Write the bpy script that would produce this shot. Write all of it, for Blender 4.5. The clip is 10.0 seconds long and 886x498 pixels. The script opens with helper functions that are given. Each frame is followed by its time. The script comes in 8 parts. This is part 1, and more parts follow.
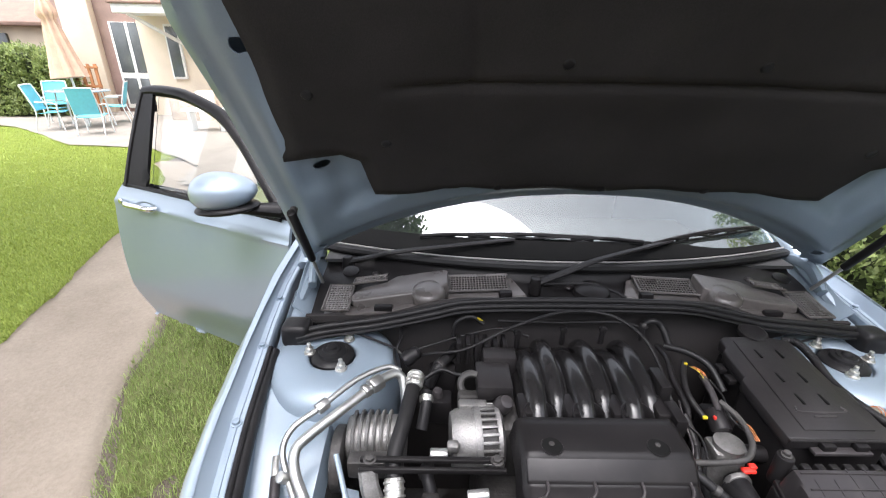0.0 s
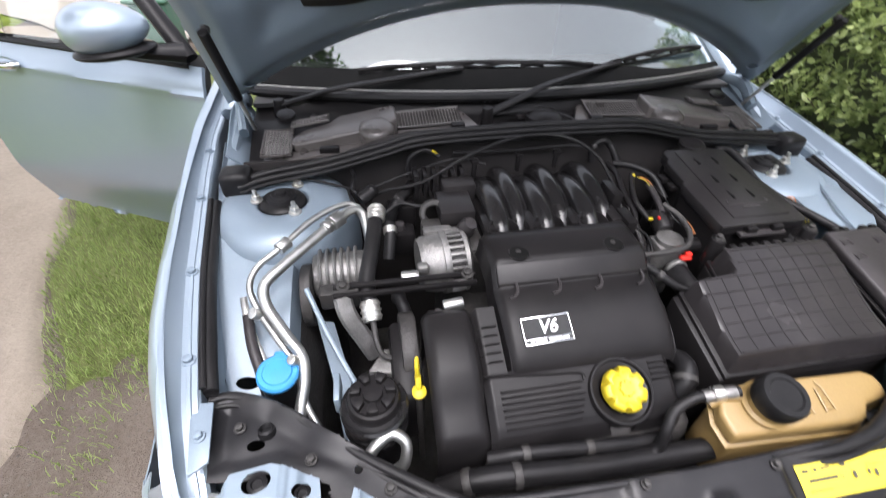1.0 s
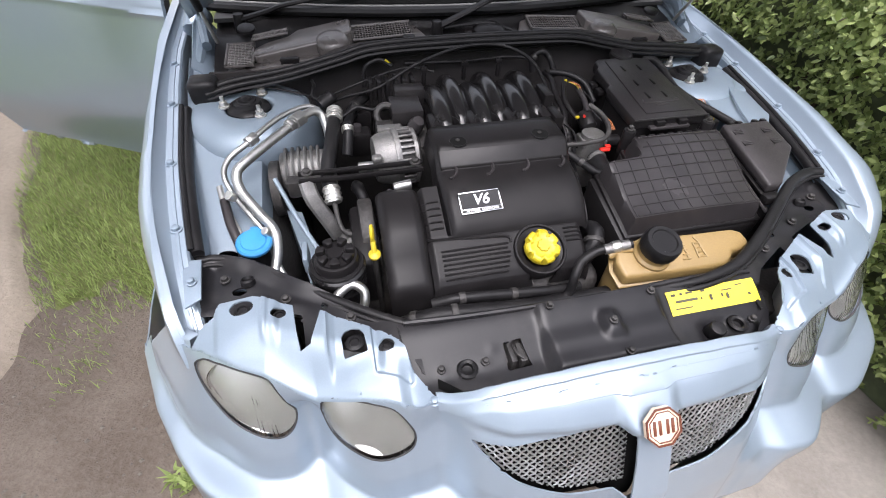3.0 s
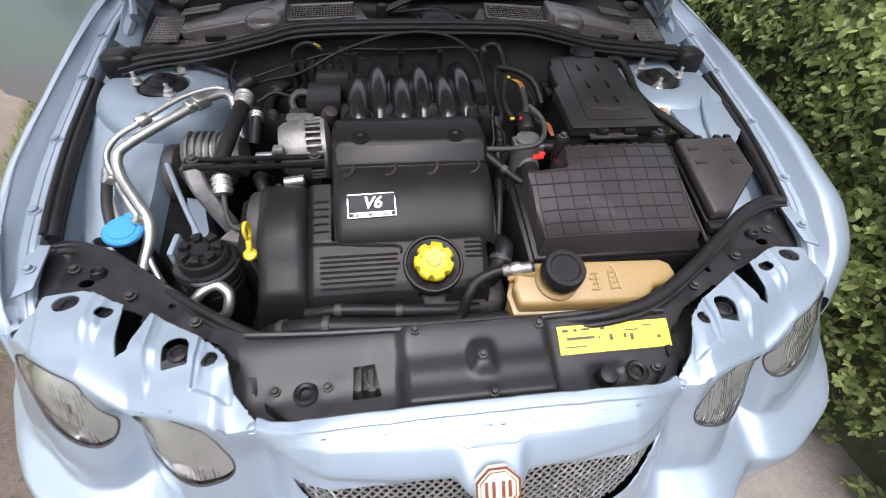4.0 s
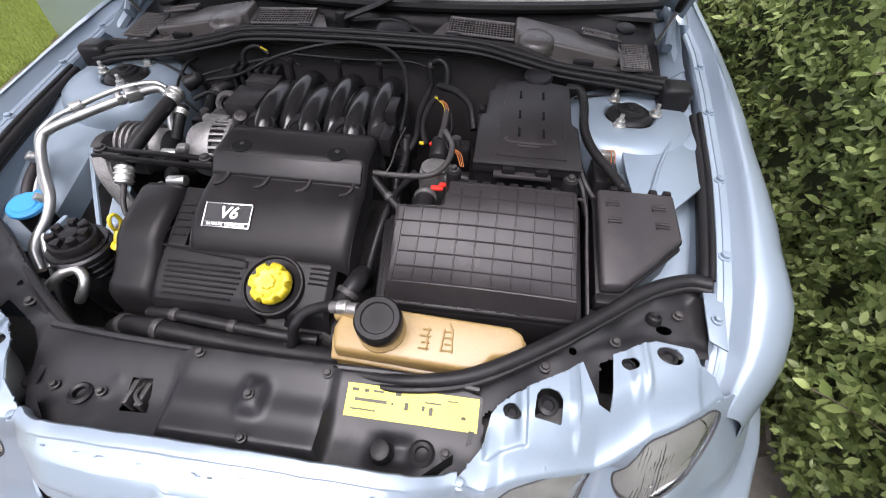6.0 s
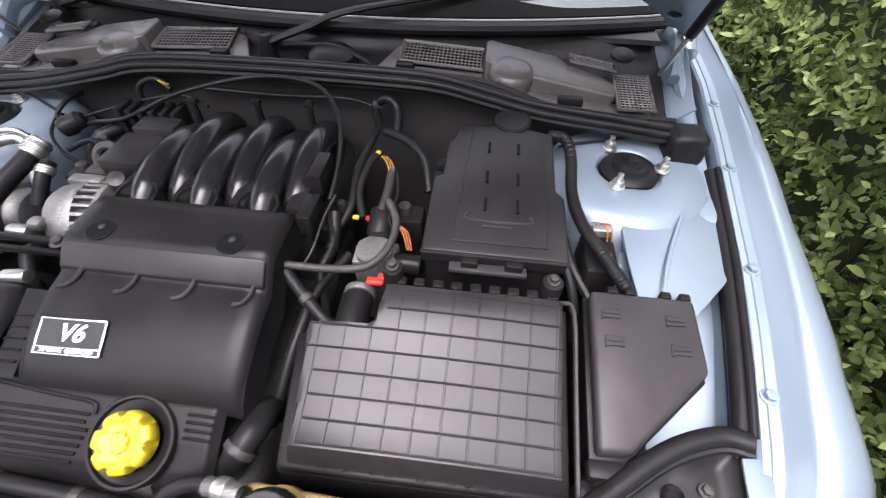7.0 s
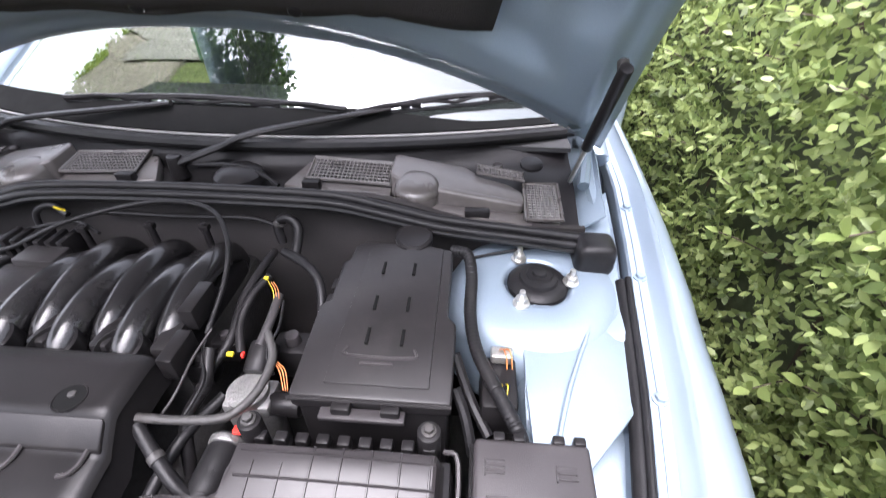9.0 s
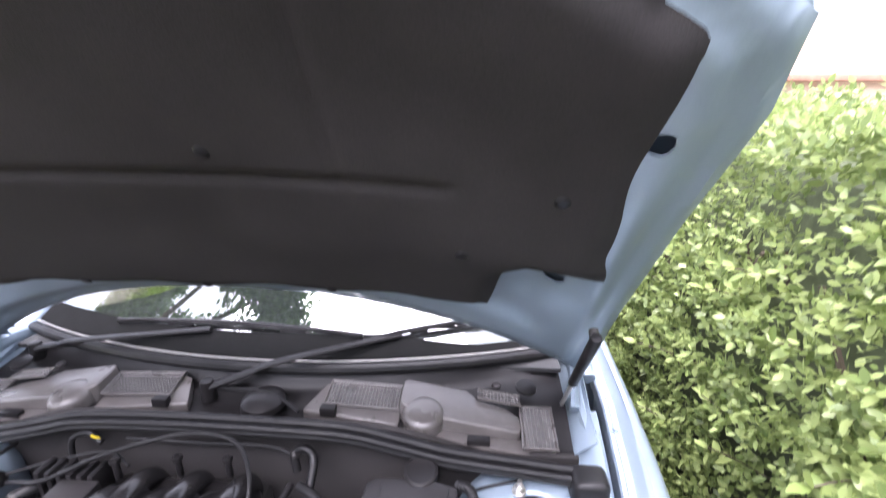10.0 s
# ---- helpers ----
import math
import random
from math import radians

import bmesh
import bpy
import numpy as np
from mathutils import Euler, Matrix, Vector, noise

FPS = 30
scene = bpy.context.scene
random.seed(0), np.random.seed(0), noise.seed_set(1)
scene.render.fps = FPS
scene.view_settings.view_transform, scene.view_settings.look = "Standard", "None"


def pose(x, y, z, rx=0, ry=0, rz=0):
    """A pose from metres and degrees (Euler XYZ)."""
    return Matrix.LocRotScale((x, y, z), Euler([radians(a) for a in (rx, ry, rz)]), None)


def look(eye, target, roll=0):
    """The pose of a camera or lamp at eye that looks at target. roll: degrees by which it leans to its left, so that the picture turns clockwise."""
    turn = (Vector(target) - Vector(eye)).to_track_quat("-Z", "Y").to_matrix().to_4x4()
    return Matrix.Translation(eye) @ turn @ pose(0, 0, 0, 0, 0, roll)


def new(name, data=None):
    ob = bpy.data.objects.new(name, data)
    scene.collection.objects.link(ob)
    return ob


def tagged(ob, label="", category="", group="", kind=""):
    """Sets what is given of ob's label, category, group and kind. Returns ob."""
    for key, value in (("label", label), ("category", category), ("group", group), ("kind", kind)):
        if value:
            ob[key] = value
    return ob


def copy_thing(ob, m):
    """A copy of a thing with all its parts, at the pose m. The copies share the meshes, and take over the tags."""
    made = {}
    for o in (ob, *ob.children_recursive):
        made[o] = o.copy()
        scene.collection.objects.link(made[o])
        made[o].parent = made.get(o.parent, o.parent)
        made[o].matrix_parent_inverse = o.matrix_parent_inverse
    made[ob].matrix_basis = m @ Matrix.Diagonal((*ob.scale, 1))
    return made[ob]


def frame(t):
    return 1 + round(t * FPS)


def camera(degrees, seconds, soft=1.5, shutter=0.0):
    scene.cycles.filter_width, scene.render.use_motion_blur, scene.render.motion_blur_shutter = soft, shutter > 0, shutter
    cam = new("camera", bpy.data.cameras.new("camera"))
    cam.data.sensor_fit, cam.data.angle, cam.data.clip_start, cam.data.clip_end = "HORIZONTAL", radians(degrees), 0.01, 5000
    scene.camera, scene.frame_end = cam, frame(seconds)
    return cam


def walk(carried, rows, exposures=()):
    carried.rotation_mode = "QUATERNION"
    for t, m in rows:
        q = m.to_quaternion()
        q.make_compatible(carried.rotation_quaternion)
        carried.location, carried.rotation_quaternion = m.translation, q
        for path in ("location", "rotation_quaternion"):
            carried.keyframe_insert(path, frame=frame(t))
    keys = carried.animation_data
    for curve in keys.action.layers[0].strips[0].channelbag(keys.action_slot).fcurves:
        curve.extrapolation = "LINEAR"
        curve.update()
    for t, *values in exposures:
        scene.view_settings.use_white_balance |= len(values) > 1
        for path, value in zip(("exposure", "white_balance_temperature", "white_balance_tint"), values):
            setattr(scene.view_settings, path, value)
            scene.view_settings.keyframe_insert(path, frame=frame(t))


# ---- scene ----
cam = camera(91.2, 10.0, soft=1.0, shutter=0.3)
METRES, EYE, TILT, LEAN, TURN = 1.7, 1.455, -24.0, -1.0, 0.0
SIDE = -0.34
ROWS = [
    (0.0, 0.0, 0.0, 0.0, -0.0, 0.0, 0.0),
    (0.5, -0.0132, 0.015, -0.02, -1.52, -5.46, -0.08),
    (1.0, -0.0281, 0.0158, -0.057, -9.11, -16.5, 3.73),
    (1.5, -0.0276, -0.0132, -0.0763, -11.2, -22.84, 5.02),
    (2.0, -0.021, -0.0749, -0.0929, -11.82, -22.79, 4.86),
    (2.2, -0.0240, -0.0850, -0.0950, -11.95, -22.95, 4.75),
    (3.3, -0.0054, -0.0855, -0.1088, -12.56, -23.05, 3.87),
    (3.5, 0.0398, -0.086, -0.11, -11.07, -23.17, 2.02),
    (4.0, 0.135, -0.0604, -0.1145, -7.24, -23.8, 1.22),
    (4.5, 0.2139, -0.0225, -0.1006, -6.32, -24.75, 1.94),
    (5.0, 0.3144, -0.0308, -0.1029, 0.01, -24.94, -2.74),
    (5.2, 0.3388, -0.0344, -0.1027, 4.01, -25.21, -4.90),
    (6.3, 0.3699, 0.0187, -0.0890, 7.54, -23.19, -2.56),
    (6.5, 0.3588, 0.0667, -0.076, 6.53, -23.64, -2.86),
    (7.0, 0.3897, 0.1383, -0.0581, 5.95, -23.79, -2.77),
    (7.5, 0.4453, 0.172, -0.0483, 5.54, -23.78, -2.33),
    (8.0, 0.4751, 0.1844, -0.0486, 4.43, -24.08, -0.79),
    (8.5, 0.4737, 0.186, -0.0385, 4.26, -22.26, -0.82),
    (9.0, 0.4703, 0.1829, -0.0228, 4.26, -13.93, -0.98),
    (9.5, 0.4657, 0.1654, 0.0135, 4.32, -5.75, -1.13),
    (10.0, 0.467, 0.1214, 0.0748, 4.13, 5.25, -1.08),
]
walk(cam, [(t, pose(SIDE, 0, EYE, TILT, LEAN, TURN) @ pose(METRES * x, METRES * y, METRES * z, 90 + pitch, roll, yaw)) for t, x, y, z, yaw, pitch, roll in ROWS],
     [(0.0, 2.02, 6300, 12), (0.5, 2.06, 6300, 12), (1.0, 1.87, 6300, 13), (2.0, 1.68, 6300, 14), (5.0, 1.66, 6300, 14), (6.5, 1.86, 6300, 17), (7.5, 2.34, 6300, 16),
      (8.0, 2.56, 6250, 16), (9.0, 2.74, 6150, 17), (9.5, 2.92, 6100, 19), (10.0, 3.05, 6050, 21)])
SKY, SUN = 0.15, 1.5

# ---- sky and sun ----
world = bpy.data.worlds.new("overcast_sky")
scene.world = world
world.use_nodes = True
wn, wl = world.node_tree.nodes, world.node_tree.links
wn.clear()
sky = wn.new("ShaderNodeTexSky")
sky.sky_type, sky.sun_disc = "NISHITA", False
sky.sun_elevation, sky.sun_rotation = radians(72), radians(211)
sky.air_density, sky.dust_density, sky.ozone_density = 1.0, 4.0, 1.0
veil = wn.new("ShaderNodeHueSaturation")
veil.inputs["Saturation"].default_value = 0.24
wback, wout = wn.new("ShaderNodeBackground"), wn.new("ShaderNodeOutputWorld")
wback.inputs["Strength"].default_value = SKY
wl.new(sky.outputs[0], veil.inputs["Color"])
wl.new(veil.outputs[0], wback.inputs["Color"])
wl.new(wback.outputs[0], wout.inputs["Surface"])

sun = new("sun", bpy.data.lights.new("sun", "SUN"))
sun.data.energy, sun.data.angle, sun.data.color = SUN, radians(60), (1.0, 0.945, 0.955)
sun.matrix_world = look((-1.3, -2.2, 8.0), (0, 0, 0))


# ---- materials ----
def mat(name, col, rough=0.5, metal=0.0, var=0.12, scale=9.0, bump=0.05, bscale=260.0, coat=0.0, dirt=None, dirty=0.35, dscale=14.0, spec=0.5):
    """A surface with a broad and a fine variation of colour, uneven gloss, fine relief and, if given, patches of dirt."""
    m = bpy.data.materials.new(name)
    m.use_nodes = True
    nt = m.node_tree
    n, l = nt.nodes, nt.links
    b = n["Principled BSDF"]
    tc = n.new("ShaderNodeTexCoord")
    big, fine = n.new("ShaderNodeTexNoise"), n.new("ShaderNodeTexNoise")
    big.inputs["Scale"].default_value, big.inputs["Detail"].default_value = scale, 4
    fine.inputs["Scale"].default_value, fine.inputs["Detail"].default_value = bscale, 3
    for q in (big, fine):
        l.new(tc.outputs["Object"], q.inputs["Vector"])
    ramp = n.new("ShaderNodeMapRange")
    ramp.inputs["From Min"].default_value, ramp.inputs["From Max"].default_value = 0.3, 0.7
    ramp.inputs["To Min"].default_value, ramp.inputs["To Max"].default_value = 1 - var, 1 + var
    l.new(big.outputs["Fac"], ramp.inputs["Value"])
    ramp2 = n.new("ShaderNodeMapRange")
    ramp2.inputs["From Min"].default_value, ramp2.inputs["From Max"].default_value = 0.3, 0.7
    ramp2.inputs["To Min"].default_value, ramp2.inputs["To Max"].default_value = 1 - var * 0.6, 1 + var * 0.6
    l.new(fine.outputs["Fac"], ramp2.inputs["Value"])
    mul = n.new("ShaderNodeMath")
    mul.operation = "MULTIPLY"
    l.new(ramp.outputs[0], mul.inputs[0]), l.new(ramp2.outputs[0], mul.inputs[1])
    tint = n.new("ShaderNodeVectorMath")
    tint.operation = "SCALE"
    tint.inputs[0].default_value = col[:3]
    l.new(mul.outputs[0], tint.inputs["Scale"])
    out = tint.outputs[0]
    if dirt:
        d = n.new("ShaderNodeTexNoise")
        d.inputs["Scale"].default_value, d.inputs["Detail"].default_value, d.inputs["Roughness"].default_value = dscale, 6, 0.65
        l.new(tc.outputs["Object"], d.inputs["Vector"])
        dr = n.new("ShaderNodeMapRange")
        dr.inputs["From Min"].default_value, dr.inputs["From Max"].default_value = 0.5, 0.72
        dr.inputs["To Max"].default_value = dirty
        l.new(d.outputs["Fac"], dr.inputs["Value"])
        mx = n.new("ShaderNodeMix")
        mx.data_type = "RGBA"
        mx.inputs["B"].default_value = (*dirt, 1)
        l.new(dr.outputs[0], mx.inputs["Factor"]), l.new(out, mx.inputs["A"])
        out = mx.outputs["Result"]
    l.new(out, b.inputs["Base Color"])
    rr = n.new("ShaderNodeMapRange")
    rr.inputs["From Min"].default_value, rr.inputs["From Max"].default_value = 0.3, 0.7
    rr.inputs["To Min"].default_value, rr.inputs["To Max"].default_value = max(0.02, rough * 0.82), min(1, rough * 1.18)
    l.new(big.outputs["Fac"], rr.inputs["Value"])
    l.new(rr.outputs[0], b.inputs["Roughness"])
    b.inputs["Metallic"].default_value = metal
    b.inputs["Specular IOR Level"].default_value = spec
    if coat:
        b.inputs["Coat Weight"].default_value, b.inputs["Coat Roughness"].default_value = coat, 0.10
    if bump:
        bp = n.new("ShaderNodeBump")
        bp.inputs["Strength"].default_value, bp.inputs["Distance"].default_value = bump, 0.004
        l.new(fine.outputs["Fac"], bp.inputs["Height"])
        l.new(bp.outputs[0], b.inputs["Normal"])
    return m


def glass(name, col=(1, 1, 1), rough=0.0, ior=1.5):
    m = bpy.data.materials.new(name)
    m.use_nodes = True
    b = m.node_tree.nodes["Principled BSDF"]
    b.inputs["Base Color"].default_value = (*col, 1)
    b.inputs["Roughness"].default_value, b.inputs["IOR"].default_value = rough, ior
    b.inputs["Transmission Weight"].default_value = 1.0
    return m


PAINT = mat("metallic_blue_paint", (0.262, 0.318, 0.378), 0.34, 0.45, 0.04, 3, 0.02, 900, coat=0.8, dirt=(0.30, 0.36, 0.40), dirty=0.15)
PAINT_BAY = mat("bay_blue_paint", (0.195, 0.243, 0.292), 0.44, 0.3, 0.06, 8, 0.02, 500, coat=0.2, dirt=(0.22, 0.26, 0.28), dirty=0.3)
PLASTIC = mat("black_plastic", (0.0105, 0.0097, 0.0101), 0.34, 0, 0.2, 10, 0.08, 900, dirt=(0.021, 0.019, 0.0185), dirty=0.3, spec=0.15)
# black plastic with the grey of reflected sky in its base colour, and dirt
PLASTIC_GREY = mat("sky_greyed_plastic", (0.031, 0.028, 0.029), 0.36, 0, 0.14, 12, 0.1, 900, dirt=(0.060, 0.054, 0.053), dirty=0.35, spec=0.25)
# cowl plastic, its base colour raised for reflected light on covers and lattice
COWL = mat("sheen_paled_cowl_plastic", (0.070, 0.063, 0.060), 0.30, 0, 0.16, 16, 0.08, 700, dirt=(0.15, 0.135, 0.13), dirty=0.35)
SATIN = mat("satin_runner_plastic", (0.011, 0.0105, 0.011), 0.17, 0, 0.15, 12, 0.05, 700, dirt=(0.04, 0.036, 0.034), dirty=0.25, spec=0.4)
RUBBER = mat("black_rubber", (0.0105, 0.0101, 0.0107), 0.40, 0, 0.2, 30, 0.1, 500, dirt=(0.027, 0.025, 0.024), dirty=0.3, spec=0.18)
GRIME = mat("grimy_dark_metal", (0.034, 0.032, 0.031), 0.6, 0.2, 0.35, 22, 0.4, 120, dirt=(0.045, 0.039, 0.034), dirty=0.5)
SLAM = mat("satin_black_steel", (0.0125, 0.0121, 0.0135), 0.36, 0.0, 0.18, 12, 0.06, 600, dirt=(0.042, 0.039, 0.037), dirty=0.35, spec=0.25)
FELT = mat("black_felt", (0.0265, 0.0242, 0.0242), 0.95, 0, 0.25, 6, 0.22, 500, dirt=(0.03, 0.028, 0.026), dirty=0.4, spec=0.15)
ALU = mat("brushed_aluminium", (0.40, 0.40, 0.388), 0.36, 0.9, 0.12, 25, 0.08, 500, dirt=(0.30, 0.28, 0.25), dirty=0.4)
CAST = mat("cast_aluminium", (0.21, 0.205, 0.20), 0.48, 0.75, 0.2, 40, 0.35, 300, dirt=(0.12, 0.11, 0.10), dirty=0.5, dscale=30)
STEEL = mat("zinc_steel", (0.60, 0.59, 0.56), 0.33, 0.9, 0.15, 60, 0.1, 500, dirt=(0.28, 0.24, 0.18), dirty=0.4, dscale=50)
CHROME = mat("chrome", (0.78, 0.78, 0.79), 0.12, 1.0, 0.04, 20, 0.0, 300)
YELLOW = mat("yellow_plastic", (0.46, 0.36, 0.015), 0.40, 0, 0.08, 40, 0.08, 500, dirt=(0.45, 0.34, 0.02), dirty=0.35)
BLUECAP = mat("blue_plastic", (0.030, 0.21, 0.46), 0.45, 0, 0.08, 30, 0.06, 500)
TANK = mat("aged_translucent_tank", (0.235, 0.158, 0.060), 0.38, 0, 0.12, 14, 0.08, 400, dirt=(0.16, 0.095, 0.035), dirty=0.4)
LABEL = mat("yellow_label", (0.68, 0.56, 0.04), 0.45, 0, 0.05, 20, 0.02, 400)
INK = mat("dark_print", (0.05, 0.045, 0.03), 0.6, 0, 0.1, 30, 0.0)
WHITE = mat("white_print", (0.75, 0.75, 0.74), 0.4, 0, 0.04, 30, 0.0)
RED = mat("red_plastic", (0.62, 0.03, 0.02), 0.4, 0, 0.1, 30, 0.05)
ORANGE = mat("orange_cable", (0.42, 0.14, 0.04), 0.5, 0, 0.1, 30, 0.0)
DARK = mat("dark_interior", (0.024, 0.024, 0.025), 0.8, 0, 0.2, 10, 0.0)
BROWN = mat("emblem_brown", (0.13, 0.04, 0.022), 0.35, 0.0, 0.05, 30, 0.0, coat=0.6)
CREAM = mat("emblem_cream", (0.70, 0.56, 0.43), 0.35, 0.0, 0.05, 30, 0.0, coat=0.6)
SCREEN = glass("windscreen_glass", (0.46, 0.53, 0.50), 0.0, 2.3)
CLEAR = glass("clear_glass", (0.95, 0.97, 0.96), 0.0, 1.45)
LENS = glass("hazed_lens", (0.93, 0.94, 0.92), 0.04, 1.25)
LIDM = mat("ribbed_lid_plastic", (0.024, 0.0218, 0.0226), 0.24, 0, 0.14, 12, 0.03, 900, dirt=(0.045, 0.041, 0.039), dirty=0.3, spec=0.22)
BOWL = mat("lamp_reflector", (0.72, 0.72, 0.70), 0.10, 1.0, 0.08, 30, 0.03, 200)
HOUSING = mat("lamp_housing", (0.27, 0.27, 0.265), 0.36, 0.6, 0.08, 25, 0.05, 200)
# near-black that stands for the shade in openings and recesses
VOID = mat("near_black_shade", (0.005, 0.005, 0.005), 0.95, 0, 0.2, 20, 0.0, spec=0.1)
COVERM = mat("matt_cover_plastic", (0.016, 0.0147, 0.0152), 0.34, 0, 0.15, 10, 0.1, 900, dirt=(0.034, 0.031, 0.03), dirty=0.35, spec=0.22)
WIRE = mat("grille_wire", (0.50, 0.50, 0.50), 0.32, 0.85, 0.1, 30, 0.0, 300)
TRIM = mat("edge_highlight_grey", (0.17, 0.165, 0.16), 0.4, 0.2, 0.15, 20, 0.05, 300)
TYRE = mat("tyre_rubber", (0.02, 0.02, 0.021), 0.75, 0, 0.2, 20, 0.2, 200)


# ---- building tools ----
def thing(name, at, label, category, group="", kind=""):
    ob = new(name)
    ob.empty_display_size = 0.1
    ob.location = at
    return tagged(ob, label, category, group, kind)


def thicken(bm, thick, offset):
    """Gives a sheet its thickness, with a square rim. offset -1: behind the faces, 1: in front of them."""
    bm.normal_update()
    faces, rim = list(bm.faces), [e for e in bm.edges if len(e.link_faces) == 1]
    loops = [(e.link_loops[0].vert, e.link_loops[0].link_loop_next.vert) for e in rim]
    shift = {}
    for v in bm.verts:
        n = sum((f.normal * f.calc_area() for f in v.link_faces), Vector())
        shift[v] = (n.normalized() if n.length > 0 else v.normal.copy()) * thick
    back = {v: bm.verts.new(v.co + n * (offset - 1) / 2) for v, n in shift.items()}
    for v, n in shift.items():
        v.co += n * (offset + 1) / 2
    for f in faces:
        bm.faces.new([back[v] for v in reversed(f.verts)])
    for a, b in loops:
        bm.faces.new((b, a, back[a], back[b]))
    bm.normal_update()


def part(name, bm, material, parent, label="", smooth=38, thick=0.0, offset=-1.0):
    """Links a bmesh, in world coordinates, as one mesh object under a thing or a part."""
    if thick:
        thicken(bm, thick, offset)
    me = bpy.data.meshes.new(name)
    bm.to_mesh(me)
    bm.free()
    me.materials.append(material)
    for p in me.polygons:
        p.use_smooth = True
    me.set_sharp_from_angle(angle=radians(smooth))
    ob = new(name, me)
    if parent:
        ob.parent = parent
        if parent.type == "EMPTY":
            ob.matrix_parent_inverse = Matrix.Translation(parent.location).inverted()
    if label:
        ob["label"] = label
    return ob


def merge(bm, other):
    me = bpy.data.meshes.new("tmp")
    other.to_mesh(me)
    other.free()
    bm.from_mesh(me)
    bpy.data.meshes.remove(me)
    return bm


def soften(bm, width, seg=2, over=35):
    if width > 0:
        bm.normal_update()
        es = [e for e in bm.edges if len(e.link_faces) == 2 and e.calc_face_angle(0) > radians(over)]
        bmesh.ops.bevel(bm, geom=es, offset=width, segments=seg, affect="EDGES", profile=0.5, clamp_overlap=True)
    return bm


def box(lo, hi, bev=0.0, m=None, bm=None, seg=2):
    t = bmesh.new()
    c = [(a + b) / 2 for a, b in zip(lo, hi)]
    bmesh.ops.create_cube(t, size=1.0, matrix=Matrix.Translation(c) @ Matrix.Diagonal((*[b - a for a, b in zip(lo, hi)], 1)))
    soften(t, bev, seg)
    if m:
        t.transform(m)
    return merge(bm, t) if bm else t


def prism(poly, z0, z1, bev=0.0, m=None, bm=None, seg=2):
    """A plan polygon raised from z0 to z1 (numbers, or functions of x, y)."""
    t = bmesh.new()
    f0 = z0 if callable(z0) else (lambda x, y: z0)
    f1 = z1 if callable(z1) else (lambda x, y: z1)
    lo = [t.verts.new((x, y, f0(x, y))) for x, y in poly]
    hi = [t.verts.new((x, y, f1(x, y))) for x, y in poly]
    t.faces.new(lo[::-1]), t.faces.new(hi)
    k = len(poly)
    for i in range(k):
        t.faces.new((lo[i], lo[(i + 1) % k], hi[(i + 1) % k], hi[i]))
    bmesh.ops.recalc_face_normals(t, faces=t.faces)
    soften(t, bev, seg)
    if m:
        t.transform(m)
    return merge(bm, t) if bm else t


def loft(rings, closed=True, caps=True, bm=None):
    t = bm or bmesh.new()
    vs = [[t.verts.new(p) for p in r] for r in rings]
    k = len(rings[0])
    new_faces = []
    for a, b in zip(vs, vs[1:]):
        for i in range(k if closed else k - 1):
            j = (i + 1) % k
            new_faces.append(t.faces.new((a[i], a[j], b[j], b[i])))
    if caps and closed:
        new_faces += [t.faces.new(vs[0][::-1]), t.faces.new(vs[-1])]
    bmesh.ops.recalc_face_normals(t, faces=new_faces)
    return t


def curve_points(pts, per=6):
    """A smooth line through the points (Catmull-Rom)."""
    p = [Vector(q) for q in pts]
    p = [2 * p[0] - p[1]] + p + [2 * p[-1] - p[-2]]
    out = []
    for i in range(1, len(p) - 2):
        for k in range(per):
            t = k / per
            a, b, c, d = p[i - 1:i + 3]
            out.append(0.5 * ((2 * b) + (c - a) * t + (2 * a - 5 * b + 4 * c - d) * t * t + (3 * b - a - 3 * c + d) * t ** 3))
    return out + [p[-2]]


def tube(pts, r, n=10, per=6, bm=None, flat=1.0):
    """A round bar along a smooth line; r: a radius, or a function of the way along it from 0 to 1."""
    line = curve_points(pts, per) if per > 1 else [Vector(q) for q in pts]
    rings, side = [], None
    for i, q in enumerate(line):
        d = (line[min(i + 1, len(line) - 1)] - line[max(i - 1, 0)]).normalized()
        if side is None:
            side = d.cross(Vector((0, 0, 1)) if abs(d.z) < 0.9 else Vector((1, 0, 0))).normalized()
        side = (side - d * side.dot(d)).normalized()
        up = side.cross(d)
        rr = r(i / (len(line) - 1)) if callable(r) else r
        rings.append([q + rr * (math.cos(a) * side + flat * math.sin(a) * up) for a in (2 * math.pi * k / n for k in range(n))])
    return loft(rings, bm=bm)


def cyl(a, b, r, r2=None, n=24, bev=0.0, bm=None):
    a, b = Vector(a), Vector(b)
    t = bmesh.new()
    d = (b - a).normalized()
    s = d.orthogonal().normalized()
    u = d.cross(s)
    loft([[q + rr * (math.cos(w) * s + math.sin(w) * u) for w in (2 * math.pi * k / n for k in range(n))] for q, rr in ((a, r), (b, r if r2 is None else r2))], bm=t)
    soften(t, bev, 2, 50)
    return merge(bm, t) if bm else t


def lathe(profile, m, n=32, bm=None, wave=None):
    """A turned shape: radius and height along its axis, placed by the pose m. wave: a function of the angle and the height that scales the radius."""
    rings = []
    for r, h in profile:
        rings.append([m @ Vector((r * (wave(a, h) if wave else 1) * math.cos(a), r * (wave(a, h) if wave else 1) * math.sin(a), h)) for a in (2 * math.pi * k / n for k in range(n))])
    return loft(rings, bm=bm)


